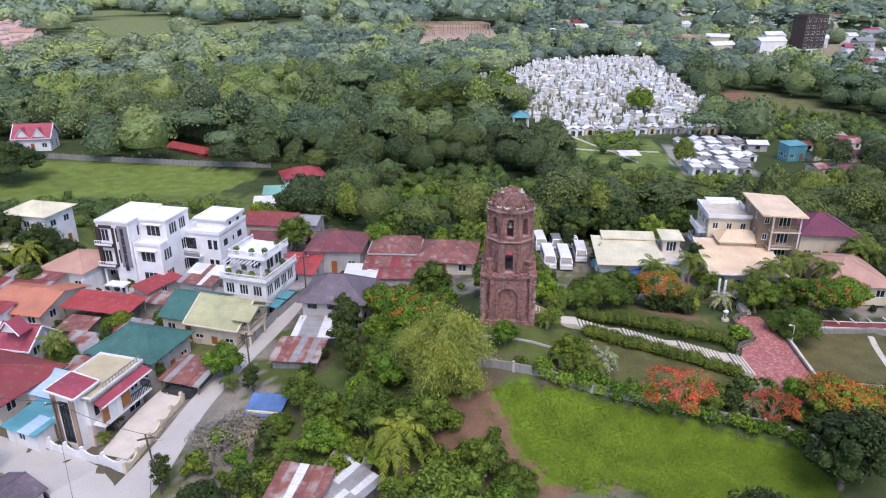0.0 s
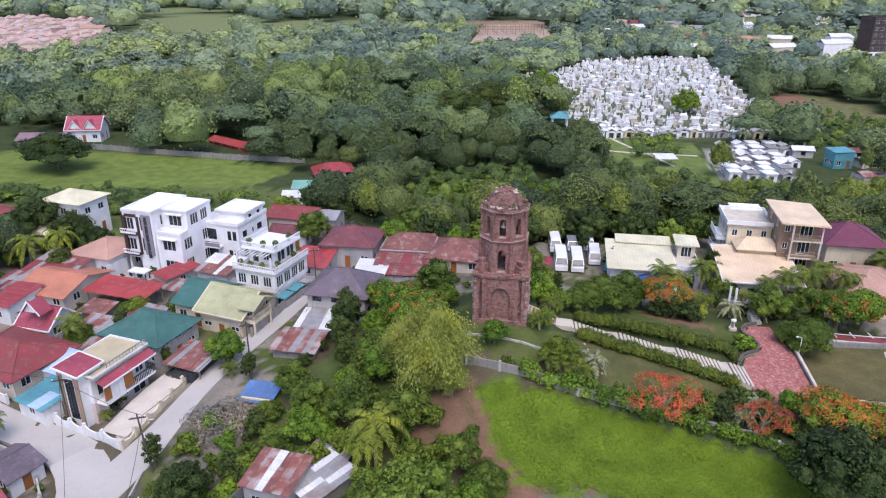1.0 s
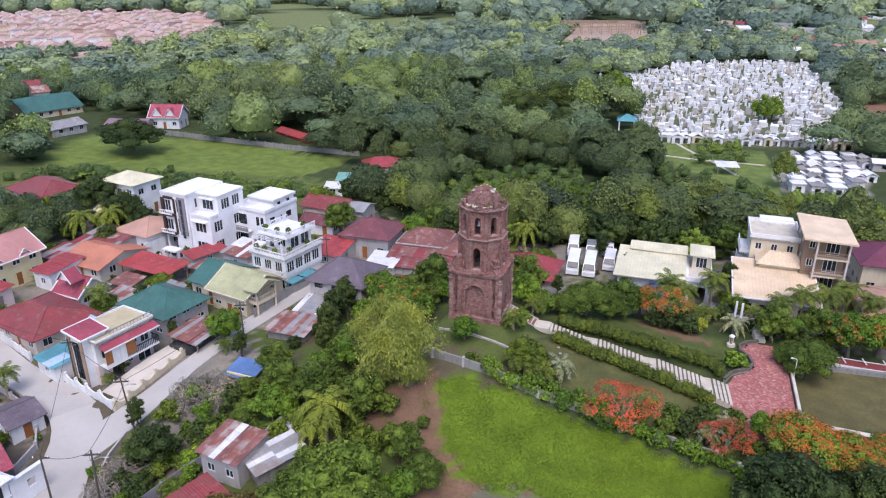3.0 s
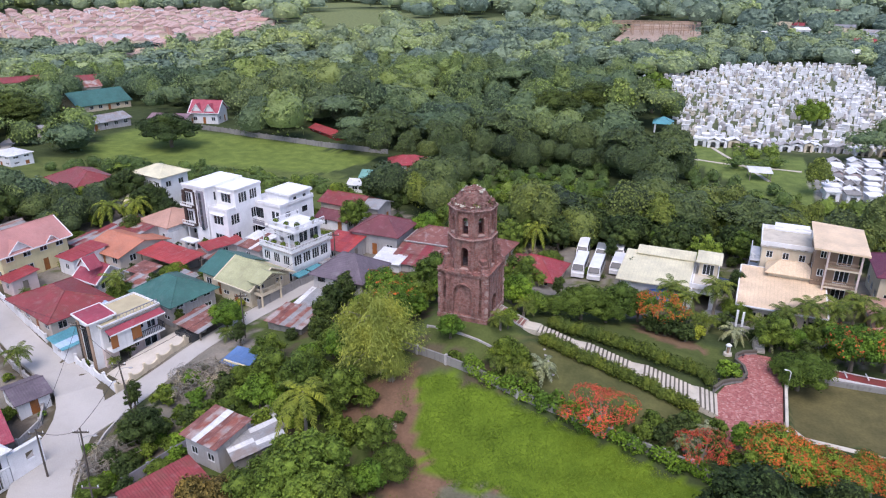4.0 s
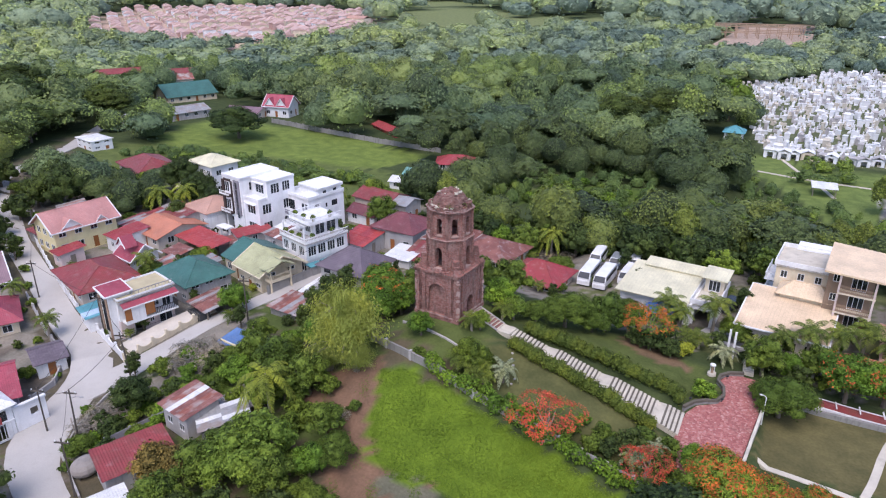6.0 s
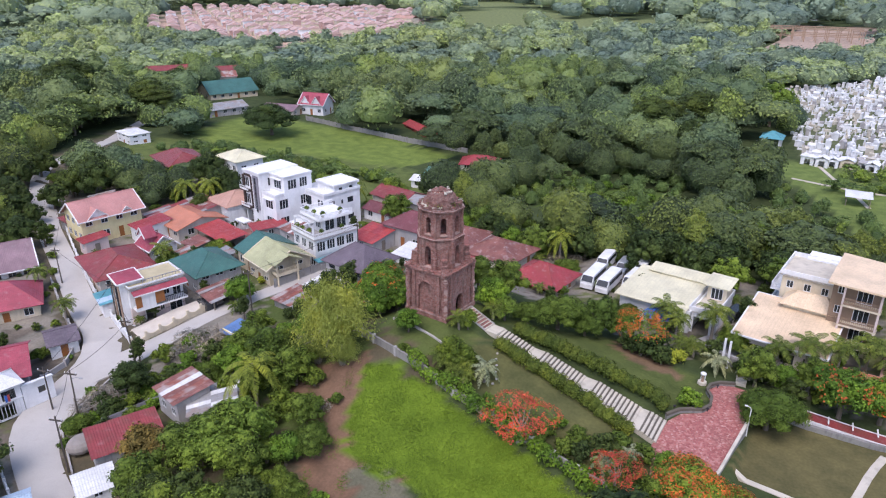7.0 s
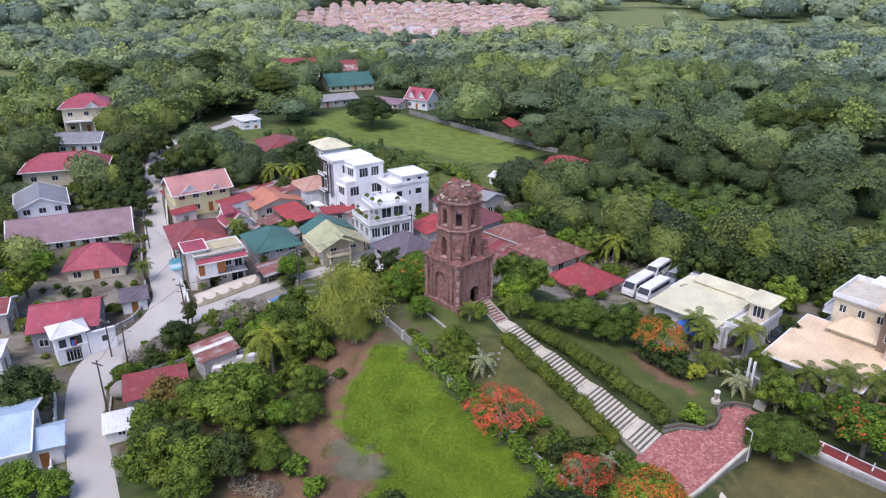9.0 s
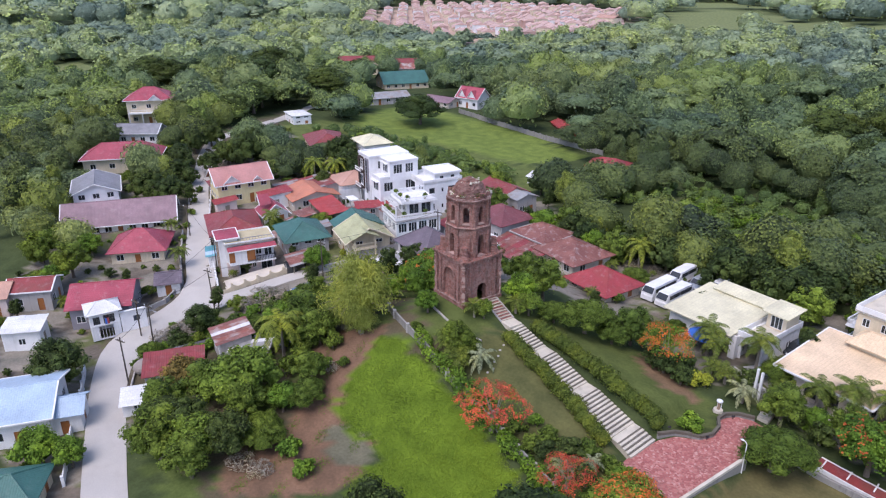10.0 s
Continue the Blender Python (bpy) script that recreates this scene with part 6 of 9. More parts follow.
# the pink and white corner house
def corner_house():
    x, y, yaw = -39.1, 66.75, 74
    z = 1.45
    ob = thing("house", "pale pink two-storey corner house with red canopies and flat roof", "house", x, y, z, yaw, "houses of the village")
    L, W, H1, H2 = 8.0, 4.8, 2.8, 6.1
    storey_box(ob, 0, 0, L, W, 0, H1, PINKWALL, {"s": [(2.6, 0.1, 1.6, 2.2, "void"), (4.5, 1.2, 0.7, 1.0), (6.6, 0.5, 2.0, 1.7)], "e": row(W - 0.44, 2, 1.0, 1.1, 1.2), "n": row(L, 3, 1.0, 1.1, 1.2)})
    storey_box(ob, 0, 0, L, W, H1, H2, WHITE, {"s": [(1.2, H1 + 0.6, 0.9, 1.6, 0), (3.6, H1 + 0.25, 0.9, 2.2, "door"), (5.4, H1 + 0.7, 1.0, 1.5), (7.0, H1 + 0.25, 1.3, 2.2, 1)], "e": row(W - 0.44, 2, H1 + 0.8, 1.1, 1.3), "n": row(L, 3, H1 + 0.8, 1.1, 1.3)}, WHITE)
    flat_top(ob, 0.0, -0.3, L, W + 0.7, H2 + 0.15, WHITE, 0.3, 0.2, deck=DECKSAND)
    railing(ob, [(-L / 2 + 2.0, -W / 2 - 0.6, H2 + 0.4), (L / 2, -W / 2 - 0.6, H2 + 0.4)], 0.6, STEEL, step=0.5)
    # projecting balcony with its red canopy
    g = Geo()
    g.box(-L / 2 + 0.3, -W / 2 - 1.5, H1 - 0.15, L / 2, -W / 2 - 0.01, H1 + 0.1)
    bal = part("balcony", g, WHITE, ob)
    g = Geo()
    g.box(-L / 2 + 0.3, -W / 2 - 1.5, H1 + 0.1, -L / 2 + 3.2, -W / 2 - 1.38, H1 + 2.5)
    part("screen_wall", g, WHITE, bal)
    for xx, ww in ((-L / 2 + 0.75, 0.9), (-L / 2 + 3.9, 1.3)):
        g = Geo()
        g.box(xx - ww / 2, -W / 2 - 1.55, H1 + 0.45, xx + ww / 2, -W / 2 - 1.37, H1 + 2.5)
        part("wood_panel", g, WOOD, bal, "varnished orange wood panel")
    railing(bal, [(-L / 2 + 4.6, -W / 2 - 1.44, H1 + 0.1), (L / 2, -W / 2 - 1.44, H1 + 0.1), (L / 2, -W / 2, H1 + 0.1)], 0.95, DARKMETAL, step=0.25)
    g = Geo()
    g.prism([(-L / 2 + 0.1, -W / 2 - 1.75, H2 - 0.75), (L / 2 + 0.2, -W / 2 - 1.75, H2 - 0.75), (L / 2 + 0.2, -W / 2 - 0.75, H2 - 0.3), (-L / 2 + 0.1, -W / 2 - 0.75, H2 - 0.3)], 0.1)
    can = part("canopy", g, R_CRIMSON, ob, "sloping red tiled canopy")
    g = Geo()
    g.tube([(-L / 2 + 0.1, -W / 2 - 1.77, H2 - 0.84), (L / 2 + 0.2, -W / 2 - 1.77, H2 - 0.84)], 0.12, 4)
    part("fascia", g, WHITE, can)
    # stair tower with tall dark glazing and its own red roof
    tx, ty, tl, tw = -3.45, -0.4, 3.2, 2.9
    storey_box(ob, tx, ty, tl, tw, 0, 6.95, WHITE, {"w": [(tw / 2 - 0.22, 1.0, 1.3, 5.2, 2)]}, DARKMETAL)
    for sx_ in (-1, 1):
        g = Geo()
        g.box(tx - tl / 2 - 0.12, ty + sx_ * (tw / 2 - 0.3) - 0.3, 0, tx - tl / 2 + 0.02, ty + sx_ * (tw / 2 - 0.3) + 0.3, 6.9)
        part("stone_pier", g, STONECLAD, ob, "tan stone-clad pier")
    roof(ob, "shed", tl, tw, 7.0, 0.55, 0.35, R_CRIMSON, WHITE, at=Matrix.Translation((tx, ty, 0)))
    # forecourt
    g = Geo()
    g.box(-L / 2 - 1.2, -W / 2 - 5.6, -0.3, L / 2 + 5.2, -W / 2 - 0.02, 0.06)
    part("forecourt", g, SAND, ob, "pale sandy forecourt")
    return ob


def scalloped_wall(label, pts, high, mat_=WHITE):
    """A boundary wall whose top sweeps up to each pier."""
    x0, y0 = pts[0]
    ob = thing("boundary_wall", label, "wall", x0, y0, land(x0, y0))
    for (xa, ya), (xb, yb) in zip(pts, pts[1:]):
        ln = math.hypot(xb - xa, yb - ya)
        k = max(1, round(ln / 2.4))
        for i in range(k):
            x, y = xa + (xb - xa) * i / k, ya + (yb - ya) * i / k
            at = Matrix.Translation((x - x0, y - y0, land(x, y) - land(x0, y0))) @ Matrix.Rotation(math.atan2(yb - ya, xb - xa), 4, "Z")
            g, s = Geo(), ln / k
            n = 8
            for j in range(n):
                ta, tb = j / n, (j + 1) / n
                ha, hb = high * (0.6 + 0.4 * abs(2 * ta - 1) ** 2), high * (0.6 + 0.4 * abs(2 * tb - 1) ** 2)
                vs = [at @ Vector(p) for p in ((ta * s, -0.09, -0.6), (tb * s, -0.09, -0.6), (tb * s, 0.09, -0.6), (ta * s, 0.09, -0.6), (ta * s, -0.09, ha), (tb * s, -0.09, hb), (tb * s, 0.09, hb), (ta * s, 0.09, ha))]
                g.add(vs, [(4, 5, 6, 7), (0, 1, 5, 4), (2, 3, 7, 6), (0, 4, 7, 3), (1, 2, 6, 5)])
            part("wall_length", g, mat_, ob)
            g = Geo()
            g.box(-0.16, -0.16, -0.6, 0.16, 0.16, high + 0.12, 0, at)
            part("pier", g, mat_, ob)


corner_house()
ribbon("sandy_yard", "pale sandy yard in front of the corner house", [(-35.2, 60.4), (-33.9, 65.0), (-32.3, 70.2), (-31.2, 73.0)], [3.4, 4.4, 4.2, 3.0], SAND, 0.14, "yard")
scalloped_wall("white scalloped boundary wall of the corner house", [(-48.0, 64.2), (-42.5, 61.7), (-38.2, 60.1), (-33.0, 58.3)], 1.5)
scalloped_wall("cream scalloped wall along the lane", [(-33.0, 58.3), (-31.6, 64.5), (-30.2, 71.0)], 1.3, CREAM)


def sand_heap(x, y, rx, ry, high, seed):
    """Loose sand tipped in the yard: a low uneven heap."""
    nu, nv = 16, 5
    vs, fs = [], []
    for j in range(nv + 1):
        for k in range(nu):
            a, t = 2 * math.pi * k / nu, j / nv
            e = 1 + 0.35 * noise.noise(Vector((math.cos(a) * 1.3 + seed, math.sin(a) * 1.3, 0)))
            w = high * (1 - t) ** 1.3 * (1 + 0.5 * noise.noise(Vector((math.cos(a) * t * 3 + seed, math.sin(a) * t * 3, 2)))) if j < nv else -0.4
            vs.append((rx * t * e * math.cos(a), ry * t * e * math.sin(a), w))
    fs = [(j * nu + k, (j + 1) * nu + k, (j + 1) * nu + (k + 1) % nu, j * nu + (k + 1) % nu) for j in range(nv) for k in range(nu)]
    g = Geo()
    g.add(vs, fs)
    tagged(part("sand_heap", g, SAND, None, at=pose(x, y, 1.5, 0, 0, 70), smooth=True), "heap of pale sand tipped in the yard", "sand heap", "sand heaps")


for hx, hy, hr_, hh in ((-33.8, 63.6, 1.3, 0.7), (-32.9, 66.8, 1.5, 0.9), (-33.6, 68.6, 1.2, 0.6), (-31.9, 70.4, 1.3, 0.8), (-34.4, 66.0, 1.0, 0.5)):
    sand_heap(hx, hy, hr_ * 1.3, hr_ * 0.85, hh, hx)

# the big white three-storey house


def white_house():
    z = 3.4
    ob = thing("house", "large modern white three-storey house with flat roof", "house", -47.2, 103.6, z, -12, "houses of the village")
    H = 10.6
    for s in range(3):
        za, zb = s * 3.5, (s + 1) * 3.5 if s < 2 else H - 0.1
        holes = {"s": [(1.0, za + 0.5, 1.9, 2.0, 2), (3.4, za + 0.4, 0.6, 2.4, 0)], "e": [(2.0, za + 1.0, 0.6, 1.7, 0), (4.4, za + 1.0, 0.6, 1.7, 0), (6.6, za + 0.8, 1.4, 1.8, 1)], "n": row(5.6, 2, za + 1, 1.3, 1.3), "w": row(8.5, 3, za + 1, 1.2, 1.3)}
        if s == 0:
            holes["s"] = [(1.4, 0.1, 2.0, 2.6, "void")]
        storey_box(ob, -2.6, 0, 5.6, 9.0, za, zb, WHITE_BRIGHT, holes, WHITEMETAL)
    for s in range(3):
        za, zb = s * 3.5, (s + 1) * 3.5 if s < 2 else H - 0.35
        w = 8.6 if s < 2 else 6.4
        cy = 0.1 if s < 2 else 1.2
        holes = {"s": row(4.6, 1, za + 0.9, 2.4, 1.8), "e": [(1.6, za + 0.9, 2.0, 1.9, 1), (w - 2.2, za + 0.9, 1.8, 1.9, 1)], "n": row(4.6, 1, za + 1, 1.6, 1.3)}
        for k in holes:
            holes[k] = [(*h[:4], 2) for h in holes[k]]
        storey_box(ob, 2.6, cy, 4.6, w, za, zb, WHITE_BRIGHT, holes, WHITEMETAL)
        if s:
            for yy in (cy - w / 2 - 0.5,):
                g = Geo()
                g.box(1.0, yy - 0.1, za + 2.85, 4.2, yy + 0.5, za + 3.0)
                part("window_hood", g, WHITE_BRIGHT, ob)
    flat_top(ob, -2.6, 0, 5.6, 9.0, H, WHITE_BRIGHT, 0.35, 0.1, deck=WHITE_BRIGHT)
    flat_top(ob, 2.6, 1.2, 4.6, 6.4, H - 0.25, WHITE_BRIGHT, 0.3, 0.1, deck=WHITE_BRIGHT)
    flat_top(ob, 2.6, -3.2, 4.5, 1.9, 7.05, WHITE_BRIGHT, 0.5, 0.05, deck=WHITE_BRIGHT)
    for x0, x1, mt, nm in ((-5.55, -4.9, DARKPANEL, "dark_panel"), (-2.75, -2.4, DARKPANEL, "dark_panel"), (-1.75, -0.1, GREYPANEL, "grey_panel")):
        for s in (0, 1) if mt is DARKPANEL else (0,):
            g = Geo()
            g.box(x0, -4.72, 3.4 + s * 3.6, x1, -4.49, (6.9 + s * 2.9) if mt is DARKPANEL else 10.2)
            part(nm, g, mt, ob)
    for i in range(5):
        g = Geo()
        g.box(-1.2, -4.78, 2.9 + i * 1.42, -0.65, -4.7, 4.2 + i * 1.42)
        part("stair_window", g, GLASS, ob)
    for zz in (3.2, 6.6, 9.7):
        g = Geo()
        g.box(-4.89, -4.7, zz, -2.76, -4.48, zz + 0.45)
        part("dark_panel", g, DARKPANEL, ob)
    for s in (1, 2):
        g = Geo()
        g.box(-5.45, -5.5, s * 3.5 - 0.15, -2.5, -4.5, s * 3.5 + 0.12)
        b = part("balcony", g, DARKPANEL, ob)
        railing(b, [(-5.4, -5.45, s * 3.5 + 0.1), (-2.5, -5.45, s * 3.5 + 0.1)], 0.8, WHITE, 0.3, 0.4)
    g = Geo()
    g.box(-6.0, -9.0, -0.2, 5.6, -4.6, 0.12)
    part("forecourt", g, CONCRETE, ob)
    for x0, y0, x1, y1 in ((-6.1, -9.1, -5.9, -4.5), (-6.1, -9.1, -2.5, -8.9), (1.5, -9.1, 5.6, -8.9)):
        g = Geo()
        g.box(x0, y0, -0.4, x1, y1, 2.6 if x0 == -6.1 and x1 == -5.9 else 1.3)
        part("yard_wall", g, WHITE, ob)
    g = Geo()
    g.box(-1.8, -9.4, 2.3, 1.4, -7.6, 2.5)
    g.box(-1.6, -8.7, -0.2, -1.3, -8.4, 2.3)
    g.box(1.0, -8.7, -0.2, 1.3, -8.4, 2.3)
    part("gate_canopy", g, WHITE, ob)
    for k in range(3):
        g = Geo()
        g.ball((-3.6 + k * 1.5, -6.6, 0.55), (0.6, 0.3, 0.42), 8, 5)
        part("covered_motorcycle", g, DARKMETAL, ob)


white_house()


def white_house_small():
    ob = thing("house", "white modern house with roof terrace and grey parapets", "house", -38.6, 109.0, 3.4, -14, "houses of the village")
    for s in range(2):
        za, zb = s * 3.4, s * 3.4 + 3.4
        storey_box(ob, 0, 0, 7.6, 8.6, za, zb, WHITE_BRIGHT, {"s": [(2.0, za + 0.8, 2.6, 1.9, 3), (5.8, za + 1.0, 0.7, 1.6, 0), (6.8, za + 1.0, 0.7, 1.6, 0)], "e": [(1.6, za + 1.2, 1.2, 1.1, 2), (4.0, za + 1.3, 0.4, 0.8, 0), (6.0, za + 1.2, 1.4, 1.1, 2)], "n": row(7.6, 2, za + 1, 1.2, 1.2)}, DARKMETAL)
    flat_top(ob, 0, 0, 7.6, 8.6, 6.9, WHITE_BRIGHT, 0.6, 0.1, deck=WHITE)
    storey_box(ob, 0.8, 1.2, 5.4, 5.6, 6.9, 8.3, WHITE_BRIGHT, {"e": row(5.0, 2, 7.3, 0.8, 0.6)}, DARKMETAL)
    flat_top(ob, 0.8, 1.2, 5.4, 5.6, 8.35, WHITE_BRIGHT, 0.35, 0.3, deck=WHITE_BRIGHT)
    g = Geo()
    g.box(-3.4, -5.5, 3.1, 0.6, -4.31, 3.3)
    b = part("balcony", g, WHITE, ob)
    railing(b, [(-3.4, -5.4, 3.3), (0.6, -5.4, 3.3)], 0.9, GREYPANEL, 0.6)
    g = Geo()
    g.box(-6.5, -3.0, 5.4, -3.9, -0.5, 5.65)
    g.box(-6.5, -3.0, -0.3, -6.2, -2.7, 5.4)
    g.box(-6.5, -0.8, -0.3, -6.2, -0.5, 5.4)
    part("carport", g, CONCRETE, ob)


white_house_small()


def terrace_house():
    ob = thing("house", "white tiered house with balconies, pergola and potted plants", "house", -27.0, 93.6, 3.2, -17, "houses of the village")
    L, W = 6.6, 8.2
    wins = lambda za: {"s": row(L, 3, za + 0.7, 1.4, 1.6), "e": row(W - 0.44, 4, za + 0.6, 1.6, 1.75), "n": row(L, 2, za + 0.9, 1.2, 1.2), "w": row(W - 0.44, 3, za + 0.9, 1.2, 1.2)}
    storey_box(ob, 0, 0, L, W, 0, 2.9, WHITE, wins(0))
    storey_box(ob, 0, 0, L + 0.3, W + 0.3, 2.9, 5.7, WHITE, wins(2.9), bars=2)
    g = Geo()
    g.box(-L / 2 - 0.45, -W / 2 - 0.45, 5.7, L / 2 + 0.45, W / 2 + 0.45, 5.95)
    part("terrace_deck", g, CONCRETE, ob)
    e, f = L / 2 + 0.35, W / 2 + 0.35
    railing(ob, [(-e, -f, 5.95), (e, -f, 5.95), (e, f, 5.95)], 0.9, WHITE, 0.45, 0.3)
    storey_box(ob, -0.3, 0.9, L - 1.8, W - 3.0, 5.95, 8.5, WHITE, {"s": [(1.2, 6.1, 1.0, 2.0, "void"), (3.3, 6.6, 1.6, 1.4, 2)], "e": row(W - 3.5, 2, 6.3, 1.9, 1.9)})
    g = Geo()
    g.box(-L / 2 + 0.2, -W / 2 + 1.2, 8.5, L / 2 - 0.4, W / 2 - 0.2, 8.72)
    part("upper_deck", g, WHITE, ob)
    e, f0, f1 = L / 2 - 0.5, -W / 2 + 1.3, W / 2 - 0.3
    railing(ob, [(-L / 2 + 0.3, f1, 8.7), (-L / 2 + 0.3, f0, 8.7), (e, f0, 8.7), (e, f1, 8.7)], 0.95, WHITE_BRIGHT, 0.3, 0.25)
    for i in range(9):
        g = Geo()
        g.box(-L / 2 + 0.1 + i * 0.62, -W / 2 - 0.1, 8.2, -L / 2 + 0.22 + i * 0.62, -W / 2 + 2.2, 8.36)
        part("pergola_beam", g, WHITE, ob)
    for xx in (-L / 2 + 0.2, L / 2 - 0.6):
        g = Geo()
        g.box(xx, -W / 2 - 0.05, 5.95, xx + 0.22, -W / 2 + 0.17, 8.2)
        part("pergola_post", g, WHITE, ob)
    rng = np.random.RandomState(4)
    for px, py, pz in ((-2.6, -3.9, 5.95), (-0.8, -4.0, 5.95), (1.2, -3.9, 5.95), (2.9, -2.5, 5.95), (3.0, 1.5, 5.95), (-2.0, -2.2, 8.72), (0.5, -2.3, 8.72), (2.2, -1.6, 8.72), (2.2, 1.8, 8.72)):
        g = Geo()
        g.tube([(px, py, pz), (px, py, pz + 0.4)], [0.18, 0.26], 8)
        pot = part("plant_pot", g, PALESTONE, ob)
        part("pot_plant", quads("pot_plant", leaf_quads(rng, [(px, py, pz + 0.8)], [(0.4, 0.4, 0.45)], 130, 0.14), L_MID), None, pot)
    for xx, yy in ((4.4, -0.5), (4.4, 2.5), (4.4, -3.5)):
        g = Geo()
        g.box(3.5, yy - 1.3, 2.4, 5.2, yy + 1.3, 2.5)
        part("awning", g, R_TEAL if yy < 0 else R_ZINC, ob)
    for i in range(3):
        g = Geo()
        g.box(5.1, -4.5 + i * 3, -0.3, 5.25, -1.6 + i * 3, 2.0)
        part("fence_panel", g, STEEL, ob)


terrace_house()


def tan_building():
    ob = thing("apartment_building", "tan four-storey building with balconies and flat cream roof", "building", 50.0, 107.6, 3.6, -6)
    # corner block with three balconies
    for s in range(4):
        za, zb = s * 2.75, (s + 1) * 2.75
        storey_box(ob, 3.2, -0.5, 5.4, 8.2, za, zb, BROWNWALL if s else CREAM, {"s": [(1.0, za + 0.9, 0.8, 1.1, 1), (3.7, za + 0.2, 1.8, 2.2, 2)], "e": [(1.5, za + 0.2, 1.8, 2.2, 2), (5.5, za + 0.9, 1.2, 1.2, 1)], "w": row(7.7, 2, za + 1, 0.9, 1.1), "n": row(5.4, 2, za + 1, 1, 1.1)}, WHITE)
        if s:
            g = Geo()
            g.box(1.9, -6.0, za - 0.15, 6.3, -4.61, za + 0.1)
            b = part("balcony", g, CREAM, ob)
            railing(b, [(1.95, -4.6, za + 0.1), (1.95, -5.95, za + 0.1), (6.2, -5.95, za + 0.1), (6.2, -4.6, za + 0.1)], 0.95, BROWNWALL, 0.25, 0.22)
            for xx in (2.0, 6.1):
                g = Geo()
                g.box(xx - 0.12, -6.02, za + 0.1, xx + 0.12, -5.8, za + 2.6)
                part("post", g, PINKWALL, b)
    g = Geo()
    g.prism([(0.0, -6.5, 11.2), (6.9, -6.5, 11.0), (6.9, 4.4, 11.1), (0.0, 4.4, 11.5)], 0.25)
    part("roof", g, R_TAN, ob, "flat cream-tan sheet roof")
    # lower wing with a roof deck
    for s in range(3):
        za, zb = s * 2.8, (s + 1) * 2.8
        storey_box(ob, -2.9, 3.0, 6.6, 7.4, za, zb, CREAM, {"s": row(6.6, 3, za + 1, 0.9, 1.1), "w": row(7.0, 3, za + 0.8, 1.3, 1.4), "n": row(6.6, 2, za + 1, 1, 1.1)}, WHITE)
    flat_top(ob, -2.9, 3.0, 6.6, 7.4, 8.5, WHITE, 0.7, 0.3, deck=PALESTONE)
    for s in (1, 2):
        g = Geo()
        g.box(-7.6, 0.0, s * 2.8 - 0.1, -6.21, 6.0, s * 2.8 + 0.08)
        b = part("balcony", g, WHITE, ob)
        railing(b, [(-6.2, 0.05, s * 2.8 + 0.08), (-7.5, 0.05, s * 2.8 + 0.08), (-7.5, 6.0, s * 2.8 + 0.08)], 0.9, WHITE, 0.2, 0.3)
    storey_box(ob, -1.9, -2.4, 6.0, 3.2, 0, 6.0, CREAM, {"s": [(1.4, 4.2, 1.0, 0.9, 1), (3.6, 4.3, 0.5, 0.7, 0), (4.8, 4.3, 0.5, 0.7, 0)], "w": row(2.7, 1, 4.2, 0.9, 0.9)}, DARKMETAL)
    roof(ob, "hip", 6.2, 3.6, 6.0, 1.2, 0.4, R_TAN, at=Matrix.Translation((-1.9, -2.4, 0)))
    g = Geo()
    g.box(-4.6, 6.4, 8.6, 0.4, 9.6, 8.9)
    part("white_canopy", g, WHITE_BRIGHT, ob)
    # the wide low hall in front
    lo = thing("hall", "wide low hall with broad cream-tan sheet roof", "building", 46.2, 100.2, 4.3, -6)
    storey_box(lo, 0, 0, 9.8, 10.6, 0, 3.4, BEIGE, {"s": row(9.8, 4, 1.0, 1.4, 1.3), "e": row(10.1, 3, 1.0, 1.4, 1.3), "w": row(10.1, 3, 1.0, 1.4, 1.3)}, DARKMETAL)
    roof(lo, "shed", 10.2, 11.0, 3.45, 1.15, 0.55, R_TAN, WHITE)
    for s in (-1, 1):
        g = Geo()
        xx = s * 4.78
        g.add([(xx - 0.1, -5.3, 3.4), (xx - 0.1, 5.3, 3.4), (xx - 0.1, 5.3, 4.5), (xx + 0.1, -5.3, 3.4), (xx + 0.1, 5.3, 3.4), (xx + 0.1, 5.3, 4.5)], [(0, 1, 2), (3, 5, 4), (0, 2, 5, 3), (1, 4, 5, 2), (0, 3, 4, 1)])
        part("side_infill", g, BEIGE, lo)
    g = Geo()
    g.box(-4.68, 5.1, 3.4, 4.68, 5.28, 4.45)
    part("back_infill", g, BEIGE, lo)


tan_building()


